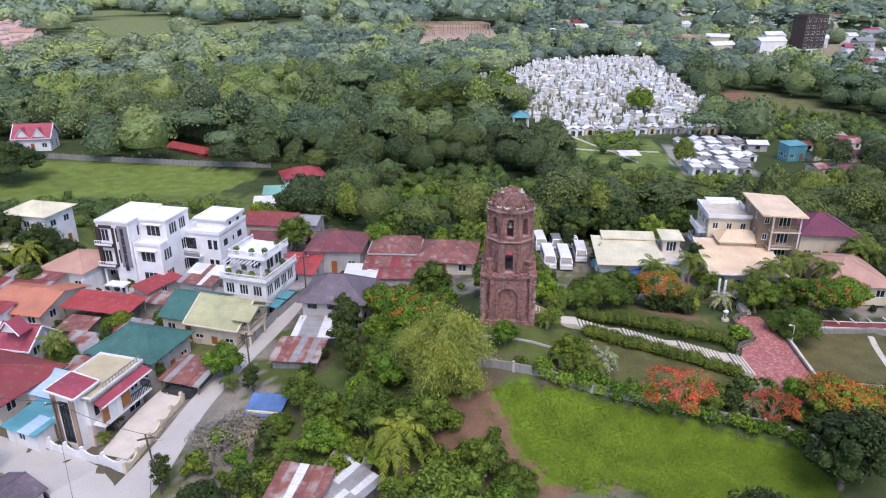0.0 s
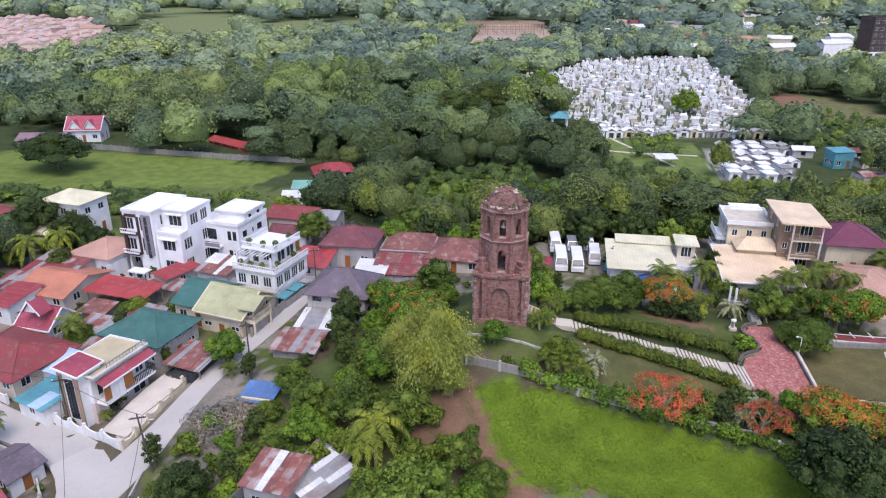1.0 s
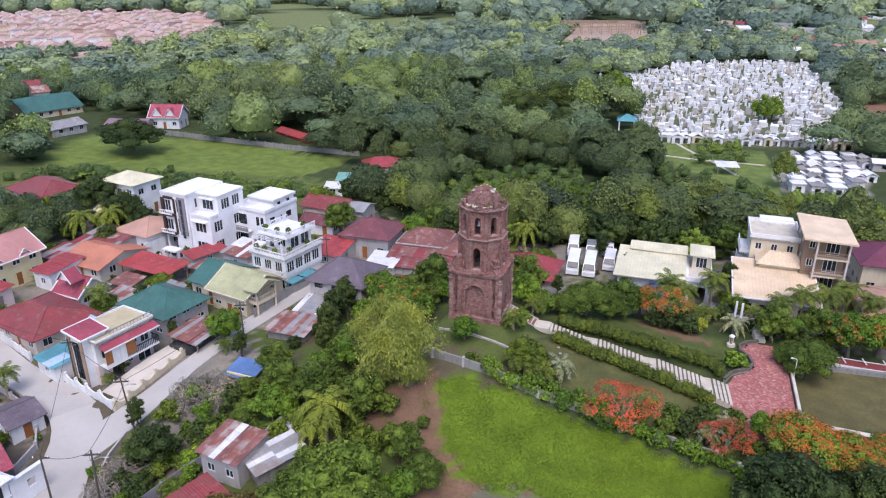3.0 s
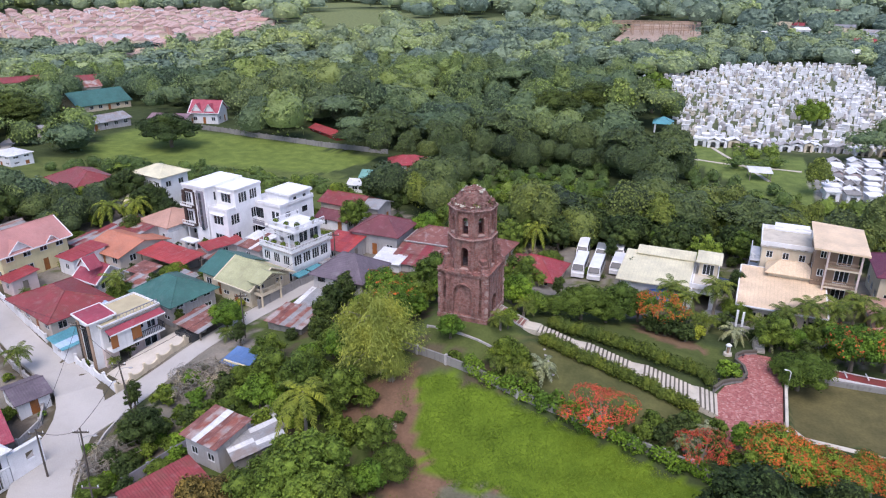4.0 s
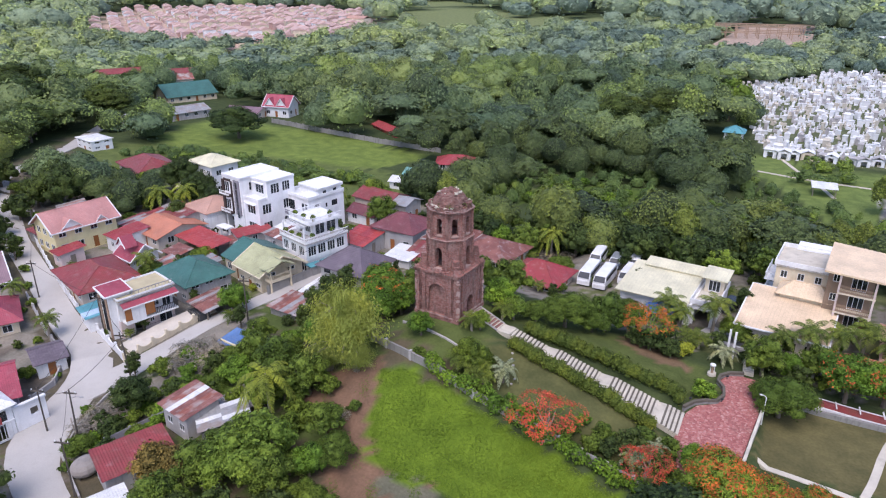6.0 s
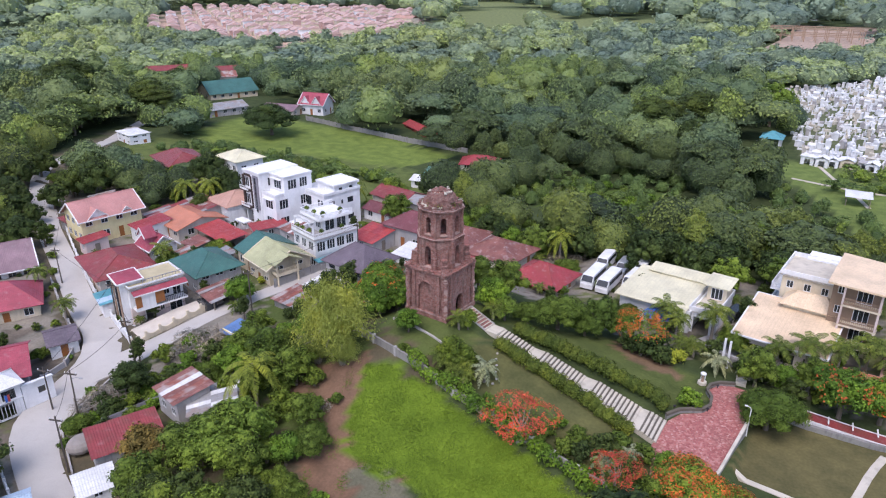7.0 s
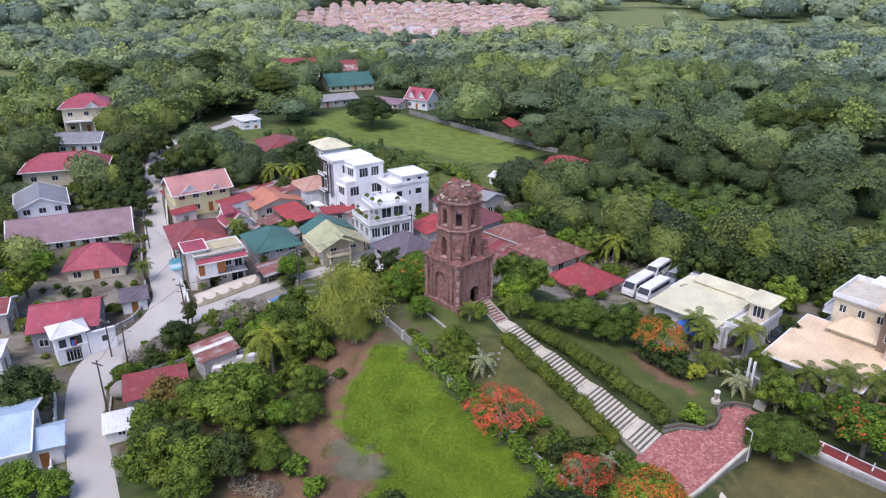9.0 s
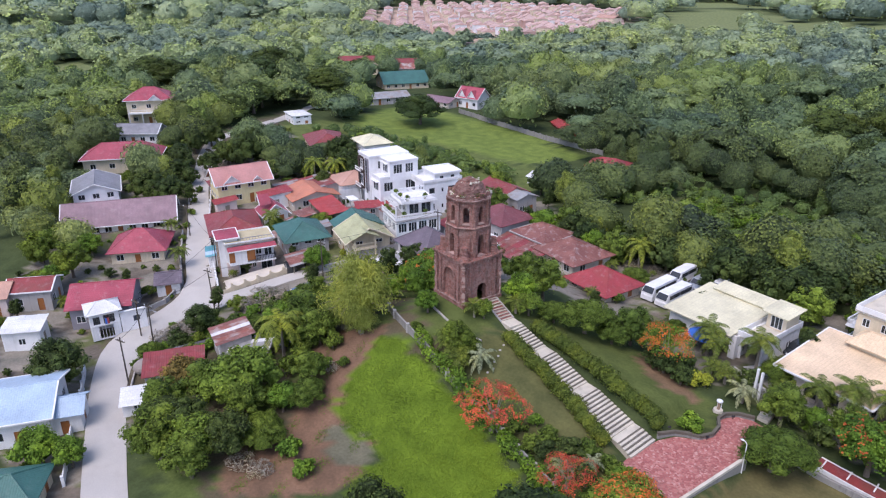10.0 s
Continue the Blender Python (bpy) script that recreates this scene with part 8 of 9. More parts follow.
grow("bamboo", "bamboo_clump", "drooping yellow-green bamboo clump below the tower", "bamboo", [(0.6, 63.4, 1.2), (-2.6, 66.0, 0.85), (2.4, 62.0, 0.55), (-1.2, 61.8, 0.6)])
grow("broad", "tree", "leafy medium green tree on the slope", "tree", [(-1.5, 58.2, 0.72), (-7.4, 59.6, 0.8), (-12.5, 61.5, 0.75), (4.0, 53.6, 0.6), (-16, 66.4, 0.6), (14.4, 67.4, 0.55), (24.6, 88.4, 0.75), (44.2, 88.4, 0.7), (-26, 113.5, 0.9), (-34, 124, 0.9), (-8, 116, 0.9), (1.6, 36, 0.9), (-57, 42.5, 0.9), (50.2, 91.2, 0.6), (-1.6, 88, 0.9), (11.6, 86.0, 0.85), (6.6, 87.6, 0.75)])
grow("bright", "tree", "bright green leafy tree on the mound", "tree", [(-12.4, 58.4, 0.7), (-26.6, 72.8, 0.75), (-5.6, 66.5, 0.75), (7.0, 69.2, 0.5), (39.4, 66.4, 0.5), (-7.0, 26.0, 0.8), (-4.6, 28.6, 0.6), (47, 90, 0.5), (-55, 39, 0.7), (12.6, 80.4, 0.75), (-9, 64.5, 0.6), (5.2, 49.0, 0.6)])
grow("light", "tree", "pale green tree with dense rounded crown", "tree", [(0.4, 47.0, 1.25), (-3.0, 45.0, 0.9), (12.9, 73.4, 0.4, 1.1), (14.8, 79.6, 0.55), (-4, 50, 0.7), (27.4, 89.6, 0.75), (5.6, 39.0, 0.95)])
grow("mango", "mango_tree", "large dark green mango tree", "tree", [(38.6, 54.0, 1.05), (-22.8, 51.2, 0.62), (-23.4, 32.2, 0.85), (-88.7, 90.5, 1.1), (-83.6, 64.5, 0.9), (-66, 106.5, 0.8), (-2.6, 38.6, 0.6), (-77.5, 67.5, 0.8), (27.5, 45.6, 0.8), (46.5, 55.5, 0.8)])
grow("rusty", "tree", "small tree with rusty orange-green leaves", "tree", [(-9.8, 43.4, 0.95), (-7.4, 45.0, 0.8)])
plant("acacia", "rain_tree", "broad dark tree standing alone in the field", "tree", -100.5, 155.5, 40, 1.18, z=land(-100.5, 155.5) - 1.2, tall=0.95)
grow("slim", "tree", "slender dark tree with glossy leaves", "tree", [(-11.6, 73.2, 1.05), (-12.6, 77.4, 1.1), (-12.2, 81.2, 1.0), (-10.4, 69.2, 0.9), (-13.8, 84, 0.9), (-75, 71, 0.9), (-79, 64, 0.9)])
grow("flame_few", "flame_tree", "green flame tree with scattered orange blossom", "tree", [(-5.4, 80.6, 1.0), (-3.0, 76.6, 0.9), (53.4, 87.8, 0.95), (57.4, 89.2, 0.9), (-8.6, 85.6, 0.85)], FLAMES)
grow("flame", "flame_tree", "flame tree in full red blossom beside the wall", "tree", [(25.0, 63.0, 0.98), (35.4, 62.8, 0.7)], FLAMES)
grow("flame_open", "flame_tree", "open flame tree with orange-red blossom above the lawn", "tree", [(30.2, 88.0, 0.95)], FLAMES)
grow("flame_b", "flame_tree", "flame tree with orange-red blossom and ferny leaves", "tree", [(42.6, 62.6, 1.05), (47.0, 61.6, 0.95), (50.6, 63.6, 0.8)], FLAMES)
grow("feather", "tree", "spreading tree with fine feathery leaves", "tree", [(14.4, 67.8, 0.66), (20.2, 84.4, 1.1), (17.0, 82.0, 0.7), (46.6, 81.6, 1.12), (6.6, 51.2, 0.75), (9.0, 44.6, 0.8), (23.4, 86, 0.7)])
grow("acacia", "rain_tree", "wide flat topped rain tree standing in the field", "tree", [(-142, 120, 1.1), (-152, 128, 1.0), (-130, 150, 0.9), (-185, 190, 1.2), (-200, 170, 1.1), (99, 238, 0.8), (4, 246, 1.4), (-8, 232, 1.3), (6, 224, 0.9)])
grow("acacia", "rain_tree", "wide dark rain tree among the western gardens", "tree", [(-172, 138, 1.6), (-205, 158, 1.5), (-154, 155, 1.3), (-136, 109, 0.9), (-215, 116, 1.7), (-232, 176, 1.6)])
grow("mango", "mango_tree", "dark mango tree behind the pink-roofed house", "tree", [(-76, 110, 1.0), (-67.5, 106.5, 0.9), (-61, 104.5, 0.7), (-63, 97.5, 0.6)])
grow("bright_far", "tree", "tall bright green tree beside the tombs", "tree", [(21.5, 268, 1.9, 1.2), (72.5, 258, 1.5), (24, 290, 1.2), (76, 264, 1.2)])
grow("coconut", "coconut_palm", "coconut palm with drooping fronds", "palm", [(-4.2, 54.4, 1.08), (-69.6, 98.8, 1.0), (-66.5, 102.6, 1.0), (-4.6, 118.6, 1.0), (8.4, 114.0, 0.9), (-40.5, 119, 0.9)])
grow("palm", "palm_tree", "ornamental palm with arching fronds", "palm", [(31.6, 95.2, 1.0), (33.4, 93.4, 0.9), (37.4, 96.4, 1.1), (49.0, 94.4, 1.05), (45.8, 93.2, 0.9), (52.4, 95.6, 1.05), (55.4, 98.6, 1.05), (58, 96.4, 1.0), (67, 104, 1.1), (69, 106.5, 1.1), (71, 110, 1.1), (70, 103, 1.1), (-48.8, 76.6, 0.95), (-47.6, 57.6, 0.85), (-61, 61.5, 0.8)], "ornamental palms")
grow("palm_low", "palm_tree", "low palm with yellowing fronds", "palm", [(42.6, 92.6, 0.9), (15.6, 66.2, 0.9), (13.0, 66.8, 0.8), (12.2, 72.4, 0.8), (13.8, 78.2, 0.9), (14.4, 66.6, 1.0), (16.6, 66.0, 0.9), (36.4, 90.8, 0.9), (-50.5, 67.4, 0.7), (-25.2, 70.6, 0.7), (34.8, 90.6, 0.9)], "low palms")
grow("palm_grey", "palm_tree", "silvery grey-leaved palm on the lawn", "palm", [(18.2, 67.8, 1.1), (39.6, 88.8, 1.1), (43.4, 89.4, 1.0), (33.8, 64.0, 0.9), (35.6, 66.2, 0.8)], "grey palms")
grow("palm_clump", "palm_clump", "dark feathery palm clump", "palm", [(-15.8, 57.0, 1.0), (-18.6, 54.6, 1.0), (-13.0, 55.8, 1.0), (-14.2, 53.4, 0.9), (-16.4, 59.6, 0.9), (-48.6, 69, 0.6)], "palm clumps")
grow("shrub_dark", "shrub", "dense dark green garden shrub", "shrub", [(31.0, 86.0, 1.2), (32.6, 87.4, 1.3), (29.2, 86.8, 1.0), (33.6, 85.6, 1.0), (33.0, 66.0, 1.0), (31.4, 64.2, 0.9), (36.4, 64.6, 0.9), (-21.4, 47.0, 0.8), (38.6, 92.4, 1.0), (48.4, 88.6, 1.1), (45.6, 89.8, 1.0)], "garden shrubs")
grow("shrub", "shrub", "rounded medium green shrub beside a path", "shrub", [(29.8, 64.0, 0.9), (30.4, 66.0, 0.9), (36.8, 67.6, 0.9), (38.2, 63.6, 1.0), (-23.6, 44.2, 0.8), (-25.8, 52.4, 0.9), (8.4, 66.2, 0.6), (23.0, 64.6, 0.8), (27.0, 64.8, 0.8), (16.0, 68.8, 0.8), (40, 62, 1.1), (34.2, 67.6, 0.9), (14.8, 64.8, 0.6), (-9, 46.5, 1.0), (2.4, 55.6, 0.9), (5.2, 57.4, 0.6), (1.0, 58.6, 1.0), (51.5, 89.5, 1.0), (-1.4, 55.6, 1.1), (-0.4, 53.2, 1.2), (0.9, 54.4, 1.0), (-2.2, 57.6, 1.1), (-10.6, 55.6, 1.1), (-8.4, 57.2, 1.1)], "garden shrubs")
grow("shrub_light", "shrub", "bright light green shrub on the grass", "shrub", [(38.5, 79.6, 1.15), (28.0, 66.6, 0.7), (3.4, 56.0, 0.8), (12.0, 46.0, 1.1), (15.6, 45.6, 1.0), (-22.0, 44.6, 0.7), (27.8, 62.9, 0.7), (41.2, 64.4, 1.0)], "garden shrubs")
grow("shrub_yellow", "shrub", "yellow leaved ornamental shrub in the garden", "shrub", [(34.4, 87.0, 0.95), (35.4, 88.0, 0.8), (-28.8, 79.6, 0.6), (-44.4, 96.6, 0.9)], "garden shrubs")
grow("brush", "brush_pile", "pile of dry grey brushwood", "brush", [(-25.0, 62.0, 1.25), (-22.6, 63.4, 1.2), (-24.4, 59.6, 1.1), (-20.6, 62.2, 1.1), (-25.4, 46.8, 1.2), (-25.8, 49.6, 1.1), (4.0, 56.2, 0.6), (8.0, 113.4, 0.8), (6.4, 117.0, 0.7), (11.0, 115.4, 0.7), (-21.4, 60.8, 0.9), (-24.0, 61.4, 0.7), (9.6, 41.6, 0.8), (12.2, 42.6, 0.7)], "brush piles")


def thicket(seed, poly, gap, kinds, group, lo=0.6, hi=0.95, clear=None):
    """Trees of a thicket, each its own thing, on jittered spots in a stretch of the plan."""
    r = random.Random(seed)
    xs, ys = [p[0] for p in poly], [p[1] for p in poly]
    y = min(ys)
    while y < max(ys):
        x = min(xs)
        while x < max(xs):
            px, py = x + r.uniform(-0.4, 0.4) * gap, y + r.uniform(-0.4, 0.4) * gap
            if bool(inside(np.array([px]), np.array([py]), poly)[0]) and not (clear is not None and built_on(px, py, clear)):
                k, label = kinds[r.randrange(len(kinds))]
                plant(k, "shrub" if "shrub" in label else "palm_tree" if "palm" in label else "tree", label, "shrub" if "shrub" in label else "palm" if "palm" in label else "tree", px, py, r.uniform(0, 360), r.uniform(lo, hi), group)
            x += gap
        y += gap * 0.9


grow("mango_far", "mango_tree", "dark mango tree in front of the white-roofed annex", "tree", [(-31.4, 134.4, 0.85), (-26.8, 133.0, 0.8), (-24.4, 139.4, 0.85)])
thicket(14, GLADE, 3.6, [("shrub_light", "bright green low shrub in the glade"), ("shrub", "green low shrub in the glade"), ("shrub_light", "bright green low shrub in the glade")], "glade shrubs", 0.6, 1.2)
grow("shrub", "shrub", "green shrub on the verge of the village road", "shrub", [(-41.2, 61.8, 0.5), (-45.6, 64.4, 0.45), (-58.4, 62.6, 0.6), (-63.8, 65.6, 0.6), (-69.8, 69.0, 0.7), (-75.6, 72.2, 0.6), (-80.8, 75.6, 0.7)], "road verge shrubs")
thicket(1, [(16, 115), (26, 114), (47, 113.5), (47, 146), (28, 143), (14, 132)], 5.6, [("mango_far", "dense dark mango tree behind the yard"), ("mango_far", "dense dark mango tree behind the yard"), ("broad_far", "medium green leafy tree in the mango grove"), ("mango_far", "dense dark mango tree behind the yard"), ("mango_far", "dense dark mango tree behind the yard"), ("mango_far", "dense dark mango tree behind the yard"), ("bright_far", "bright green leafy tree in the mango grove")], "mango grove", 0.8, 1.15)
thicket(2, [(-9, 66), (-8, 84), (2, 86), (3, 80), (0, 72), (-3, 68)], 4.2, [("broad", "green leafy tree on the slope"), ("bright", "bright green tree on the slope")], "trees on the slope", 0.5, 0.7)
thicket(3, [(-15, 59), (-6, 55), (-1, 52), (1, 57), (-3, 61), (-10, 64)], 4.0, [("bright", "bright green tree on the slope"), ("broad", "green leafy tree on the slope"), ("light", "pale green tree on the slope")], "trees on the slope", 0.45, 0.65)
thicket(4, [(-6, 38), (8, 36), (10, 44), (4, 50), (-8, 48)], 4.6, [("broad", "green leafy tree beside the road"), ("mango_b", "dark tree beside the road"), ("feather", "feathery tree beside the road")], "trees by the road", 0.55, 0.85)
thicket(5, [(-12, 111), (12, 112), (15, 119), (10, 125), (-12, 125)], 5.6, [("mango_far", "dark tree behind the houses"), ("broad_far", "medium green tree standing behind the houses"), ("bright", "bright green tree behind the houses")], "trees behind the houses", 0.7, 1.0)
thicket(8, [(-70, 42), (-60, 36), (-58, 44), (-66, 50), (-80, 44)], 5.4, [("bright", "bright green tree by the long house"), ("broad", "green tree by the long house")], "garden trees", 0.6, 0.9)


thicket(11, [(-27, 56), (-17, 58), (-17, 63), (-25, 63)], 2.7, [("shrub", "rounded shrub on the waste plot"), ("shrub_light", "bright shrub on the waste plot"), ("shrub_dark", "dark shrub on the waste plot")], "shrubs of the waste plot", 0.7, 1.2)
thicket(12, [(-27, 47), (-20, 44), (-14, 56), (-20, 58), (-26, 54)], 2.5, [("shrub", "rounded shrub beside the trellis"), ("shrub_light", "bright shrub beside the trellis"), ("shrub_dark", "dark shrub beside the trellis")], "shrubs by the trellis", 0.6, 1.1)


def grove(name, label, seed, polys, gap, radius, clear, leaf=L_WOOD):
    """The many garden and roadside trees of some stretches of the plan, as one sheet of crowns."""
    rng = np.random.RandomState(seed)
    xs, ys = [], []
    for poly in polys:
        px, py = zip(*poly)
        for gy in np.arange(min(py), max(py), gap * 0.88):
            for gx in np.arange(min(px), max(px), gap):
                x, y = gx + rng.uniform(-0.4, 0.4) * gap, gy + rng.uniform(-0.4, 0.4) * gap
                if bool(inside(np.array([x]), np.array([y]), poly)[0]) and not built_on(x, y, clear) and not any(math.hypot(x - cx, y - cy) < r for cx, cy, r in CLEAR):
                    xs.append(x)
                    ys.append(y)
    wood(name, label, rng, 0, 0, 0, radius, 4.0 if radius > 2.5 else 0.6, 1500 if radius > 2.5 else 280, 0.052 if radius > 2.5 else 0.085, leaf, 7 if radius > 2.5 else 4, (12, 5) if radius > 2.5 else (8, 3), (np.array(xs), np.array(ys)))


# The middle leaf colour carries painted haze, so these garden crowns pale too.
grove("garden_trees", "leafy green trees of the gardens west of the road", 16, [[(-175, 60), (-150, 46), (-112, 36), (-84, 34), (-66, 44), (-72, 60), (-76, 72), (-84, 84), (-90, 100), (-84, 112), (-60, 114), (-58, 120), (-116, 124), (-150, 118), (-178, 104)]], 6.6, 3.9, 4.2, L_MIDWOOD)
grove("roadside_trees", "dark green trees between the far road and the houses", 17, [[(-80, 86), (-62, 97), (-58, 106), (-70, 112), (-88, 110), (-88, 98)], [(-66, 108), (-52, 112), (-44, 120), (-60, 124), (-76, 122)], [(55, 100), (62, 108), (58, 120), (80, 126), (84, 112), (74, 98), (66, 92), (60, 91)]], 4.8, 2.9, 2.4)
grove("clearing_bushes", "low bright bushes scattered over the clearings", 18, [[(-30, 144), (16, 140), (25, 160), (11, 188), (-26, 182)], [(30, 156), (66, 150), (98, 156), (98, 166), (62, 168), (36, 192)], [(22, 210), (36, 203), (50, 190), (60, 200), (62, 213), (40, 217), (24, 226)], [(100, 208), (98, 226), (108, 276), (150, 248), (142, 214)]], 5.0, 1.9, 1.0, L_SCRUB)
grove("field_bushes", "rough bushes along the field behind the houses", 19, [[(-116, 116), (-44, 118), (-34, 126), (-40, 138), (-62, 142), (-100, 136)], [(-40, 138), (-20, 132), (-14, 140), (-30, 150)]], 3.2, 1.9, 0.8, L_SCRUB)
for bx, by, bs in ((-86.0, 71.5, 0.7), (-91.0, 75.0, 0.8), (-96.5, 77.6, 0.85), (-101.5, 80.0, 0.8), (-108.0, 86.4, 0.9), (-111.0, 92.0, 0.9), (-90.5, 82.5, 0.8), (-93.6, 88.6, 0.9), (-97.4, 94.0, 0.9), (-101.5, 99.0, 0.9), (-86.5, 76.0, 0.6), (-106.0, 103.6, 0.8)):
    plant("mango_far", "tree", "dark leafy tree beside the far road", "tree", bx, by, bx * 50, bs, "trees by the far road")
FILL = [("shrub", "rounded green shrub in a house yard"), ("shrub_dark", "dark green shrub in a house yard"), ("feather", "small spreading tree in a house yard"), ("shrub_light", "bright green shrub in a house yard"), ("slim", "slim young tree in a house yard"), ("palm_low", "low green palm in a house yard")]
thicket(18, VILLAGE, 5.0, FILL, "plants of the yards", 0.3, 0.8, 0.4)


def vines(label, pts, high):
    """Creepers heaped over a wall."""
    x0, y0 = pts[0]
    ob = thing("creeper", label, "creeper", x0, y0, land(x0, y0))
    rng = np.random.RandomState(int(x0 * 3 + y0))
    cs, rs = [], []
    for (xa, ya), (xb, yb) in zip(pts, pts[1:]):
        k = max(2, int(math.hypot(xb - xa, yb - ya) / 0.8))
        for i in range(k):
            t = (i + rng.rand()) / k
            x, y = xa + (xb - xa) * t, ya + (yb - ya) * t
            h = high * (0.5 + 0.6 * rng.rand())
            cs.append((x - x0, y - y0 + rng.normal() * 0.25, land(x, y) - land(x0, y0) + h * 0.45))
            rs.append((0.85, 0.8, h * 0.65))
    part("leaves", quads("creeper_leaves", leaf_quads(rng, cs, rs, 220 * len(cs), 0.17, 0.5, 0.9, 0.4), L_VIVID), None, ob)


vines("bright green creeper heaped over the garden wall", [(18.0, 64.0), (21.5, 63.7), (26.0, 63.0), (29.8, 62.4)], 2.2)
vines("green creeper climbing over the stained wall", [(10.5, 65.3), (14.5, 64.8), (18.0, 64.1)], 2.0)
vines("trailing green creeper on the boundary wall below the lawn", [(29.8, 62.5), (35.0, 61.6)], 1.3)
vines("green creeper on the lower garden wall", [(35.0, 61.6), (38.6, 59.5)], 1.2)


def tufts():
    """Grass of the bright field, and rough weeds at its edge."""
    rng = np.random.RandomState(12)
    n = 90000
    x, y = rng.uniform(-2, 42, n), rng.uniform(38, 66, n)
    infield = inside(x, y, FIELD)
    edge = inside(x, y, EARTH) & (np.sin(x * 1.7) + np.sin(y * 1.3 + x) + 0.6 * rng.normal(size=n) > 1.5)
    keep = infield | edge
    x, y = x[keep], y[keep]
    clump = np.array([noise.noise(Vector((a * 0.5, b * 0.5, 0))) for a, b in zip(x, y)])
    z = lands(x, y)
    m = len(x)
    p = np.stack([x, y, z + 0.06], 1)
    d = unit_rows(np.stack([rng.normal(size=m), rng.normal(size=m), np.full(m, 0.4)], 1))
    w = unit_rows(np.cross(d, (0, 0, 1)))
    s = (0.05 + 0.05 * rng.rand(m, 1)) * (1 + 0.5 * clump[:, None])
    q = np.stack([p - w * s * 0.5, p + w * s * 0.5, p + w * s * 0.35 + d * s * 1.3, p - w * s * 0.3 + d * s * 1.2], 1)
    tagged(new("grass", quads("grass", q, L_GRASS)), "vivid green uncut grass of the sloping field", "grass", kind="stuff")


tufts()

# ---- street furniture ----


def utility_pole(x, y, high, lean=0.0, lamp=False, mat_=DARKWOOD):
    ob = thing("utility_pole", "dark wooden utility pole with cross arm beside the road", "pole", x, y, land(x, y), 20, "utility poles")
    g = Geo()
    g.tube([(0, 0, -0.5), (lean, 0, high)], [0.12, 0.08], 8)
    part("pole", g, mat_, ob)
    g = Geo()
    g.box(lean - 0.8, -0.06, high - 0.6, lean + 0.8, 0.06, high - 0.45)
    part("cross_arm", g, mat_, ob)
    for i in (-0.7, 0, 0.7):
        g = Geo()
        g.tube([(lean + i, 0, high - 0.45), (lean + i, 0, high - 0.25)], 0.05, 6)
        part("insulator", g, WHITE, ob)
    if lamp:
        g = Geo()
        g.tube([(lean, 0, high - 1.2), (lean + 0.7, 0, high - 0.9), (lean + 1.2, 0, high - 0.9)], 0.04, 6)
        g.ball((lean + 1.3, 0, high - 0.95), (0.3, 0.14, 0.1), 8, 5)
        part("street_light", g, STEEL, ob)
    return Vector((x, y, land(x, y) + high - 0.3))


tops = [utility_pole(-17.2, 38.6, 7.4), utility_pole(-24.2, 44.4, 7.8, 0.3, True), utility_pole(-28.2, 55.4, 7.4, -0.5, True), utility_pole(-23.2, 72.0, 6.8), utility_pole(-20.6, 94.5, 7.0)]
side = [utility_pole(-30.2, 44.6, 6.4), utility_pole(-41.0, 61.6, 6.6, 0, True), utility_pole(-59.5, 64.4, 6.6), utility_pole(-78.5, 77.6, 6.6)]
utility_pole(75.0, 108.0, 8.0)


def wire(a, b, sag=0.5):
    ob = thing("overhead_wire", "thin black overhead wire between poles", "wire", a.x, a.y, a.z, 0, "overhead wires")
    g = Geo()
    g.tube([((b - a).x * t, (b - a).y * t, (b - a).z * t - sag * 4 * t * (1 - t)) for t in np.linspace(0, 1, 9)], 0.025, 4)
    part("strand", g, DARKMETAL, ob)


for line in (tops, side, [tops[2], side[1]], [tops[1], side[0]]):
    for a, b in zip(line, line[1:]):
        wire(a, b)


def garden_lamp():
    ob = thing("lamp_post", "white lamp post at the corner of the plaza", "lamp post", 45.0, 78.6, land(45.3, 78.6))
    g = Geo()
    g.tube([(0, 0, -0.2), (0, 0, 3.9)], [0.07, 0.05], 8)
    part("pole", g, WHITEMETAL, ob)
    g = Geo()
    g.tube([(0, 0, 3.9), (-0.15, 0, 4.1), (-0.5, 0.1, 4.15)], 0.04, 6)
    part("arm", g, WHITEMETAL, ob)
    g = Geo()
    g.ball((-0.55, 0.1, 4.1), (0.2, 0.12, 0.08), 8, 5)
    part("lamp_head", g, WHITEMETAL, ob)


garden_lamp()


def shrine():
    label = ("small red garden statue under a white shell canopy")
    g = Geo()
    g.tube([(0, 0, -0.3), (0, 0, 0.15)], [0.75, 0.7], 8, 0)
    g.tube([(0, 0, 0.15), (0, 0, 1.0), (0, 0, 1.25)], [0.22, 0.18, 0.12], 8, 1)
    g.tube([(-0.3, 0.2, 0.15), (-0.3, 0.2, 1.3)], 0.06, 6, 2)
    g.tube([(0.3, 0.2, 0.15), (0.3, 0.2, 1.3)], 0.06, 6, 2)
    g.ball((0, 0.1, 1.5), (0.5, 0.45, 0.3), 10, 6, 2)
    tagged(part("garden_statue", g, [PALESTONE, STONECLAD, WHITE_BRIGHT], at=pose(38.8, 84.9, 5.3) @ Matrix.Scale(0.75, 4)), label, "statue")


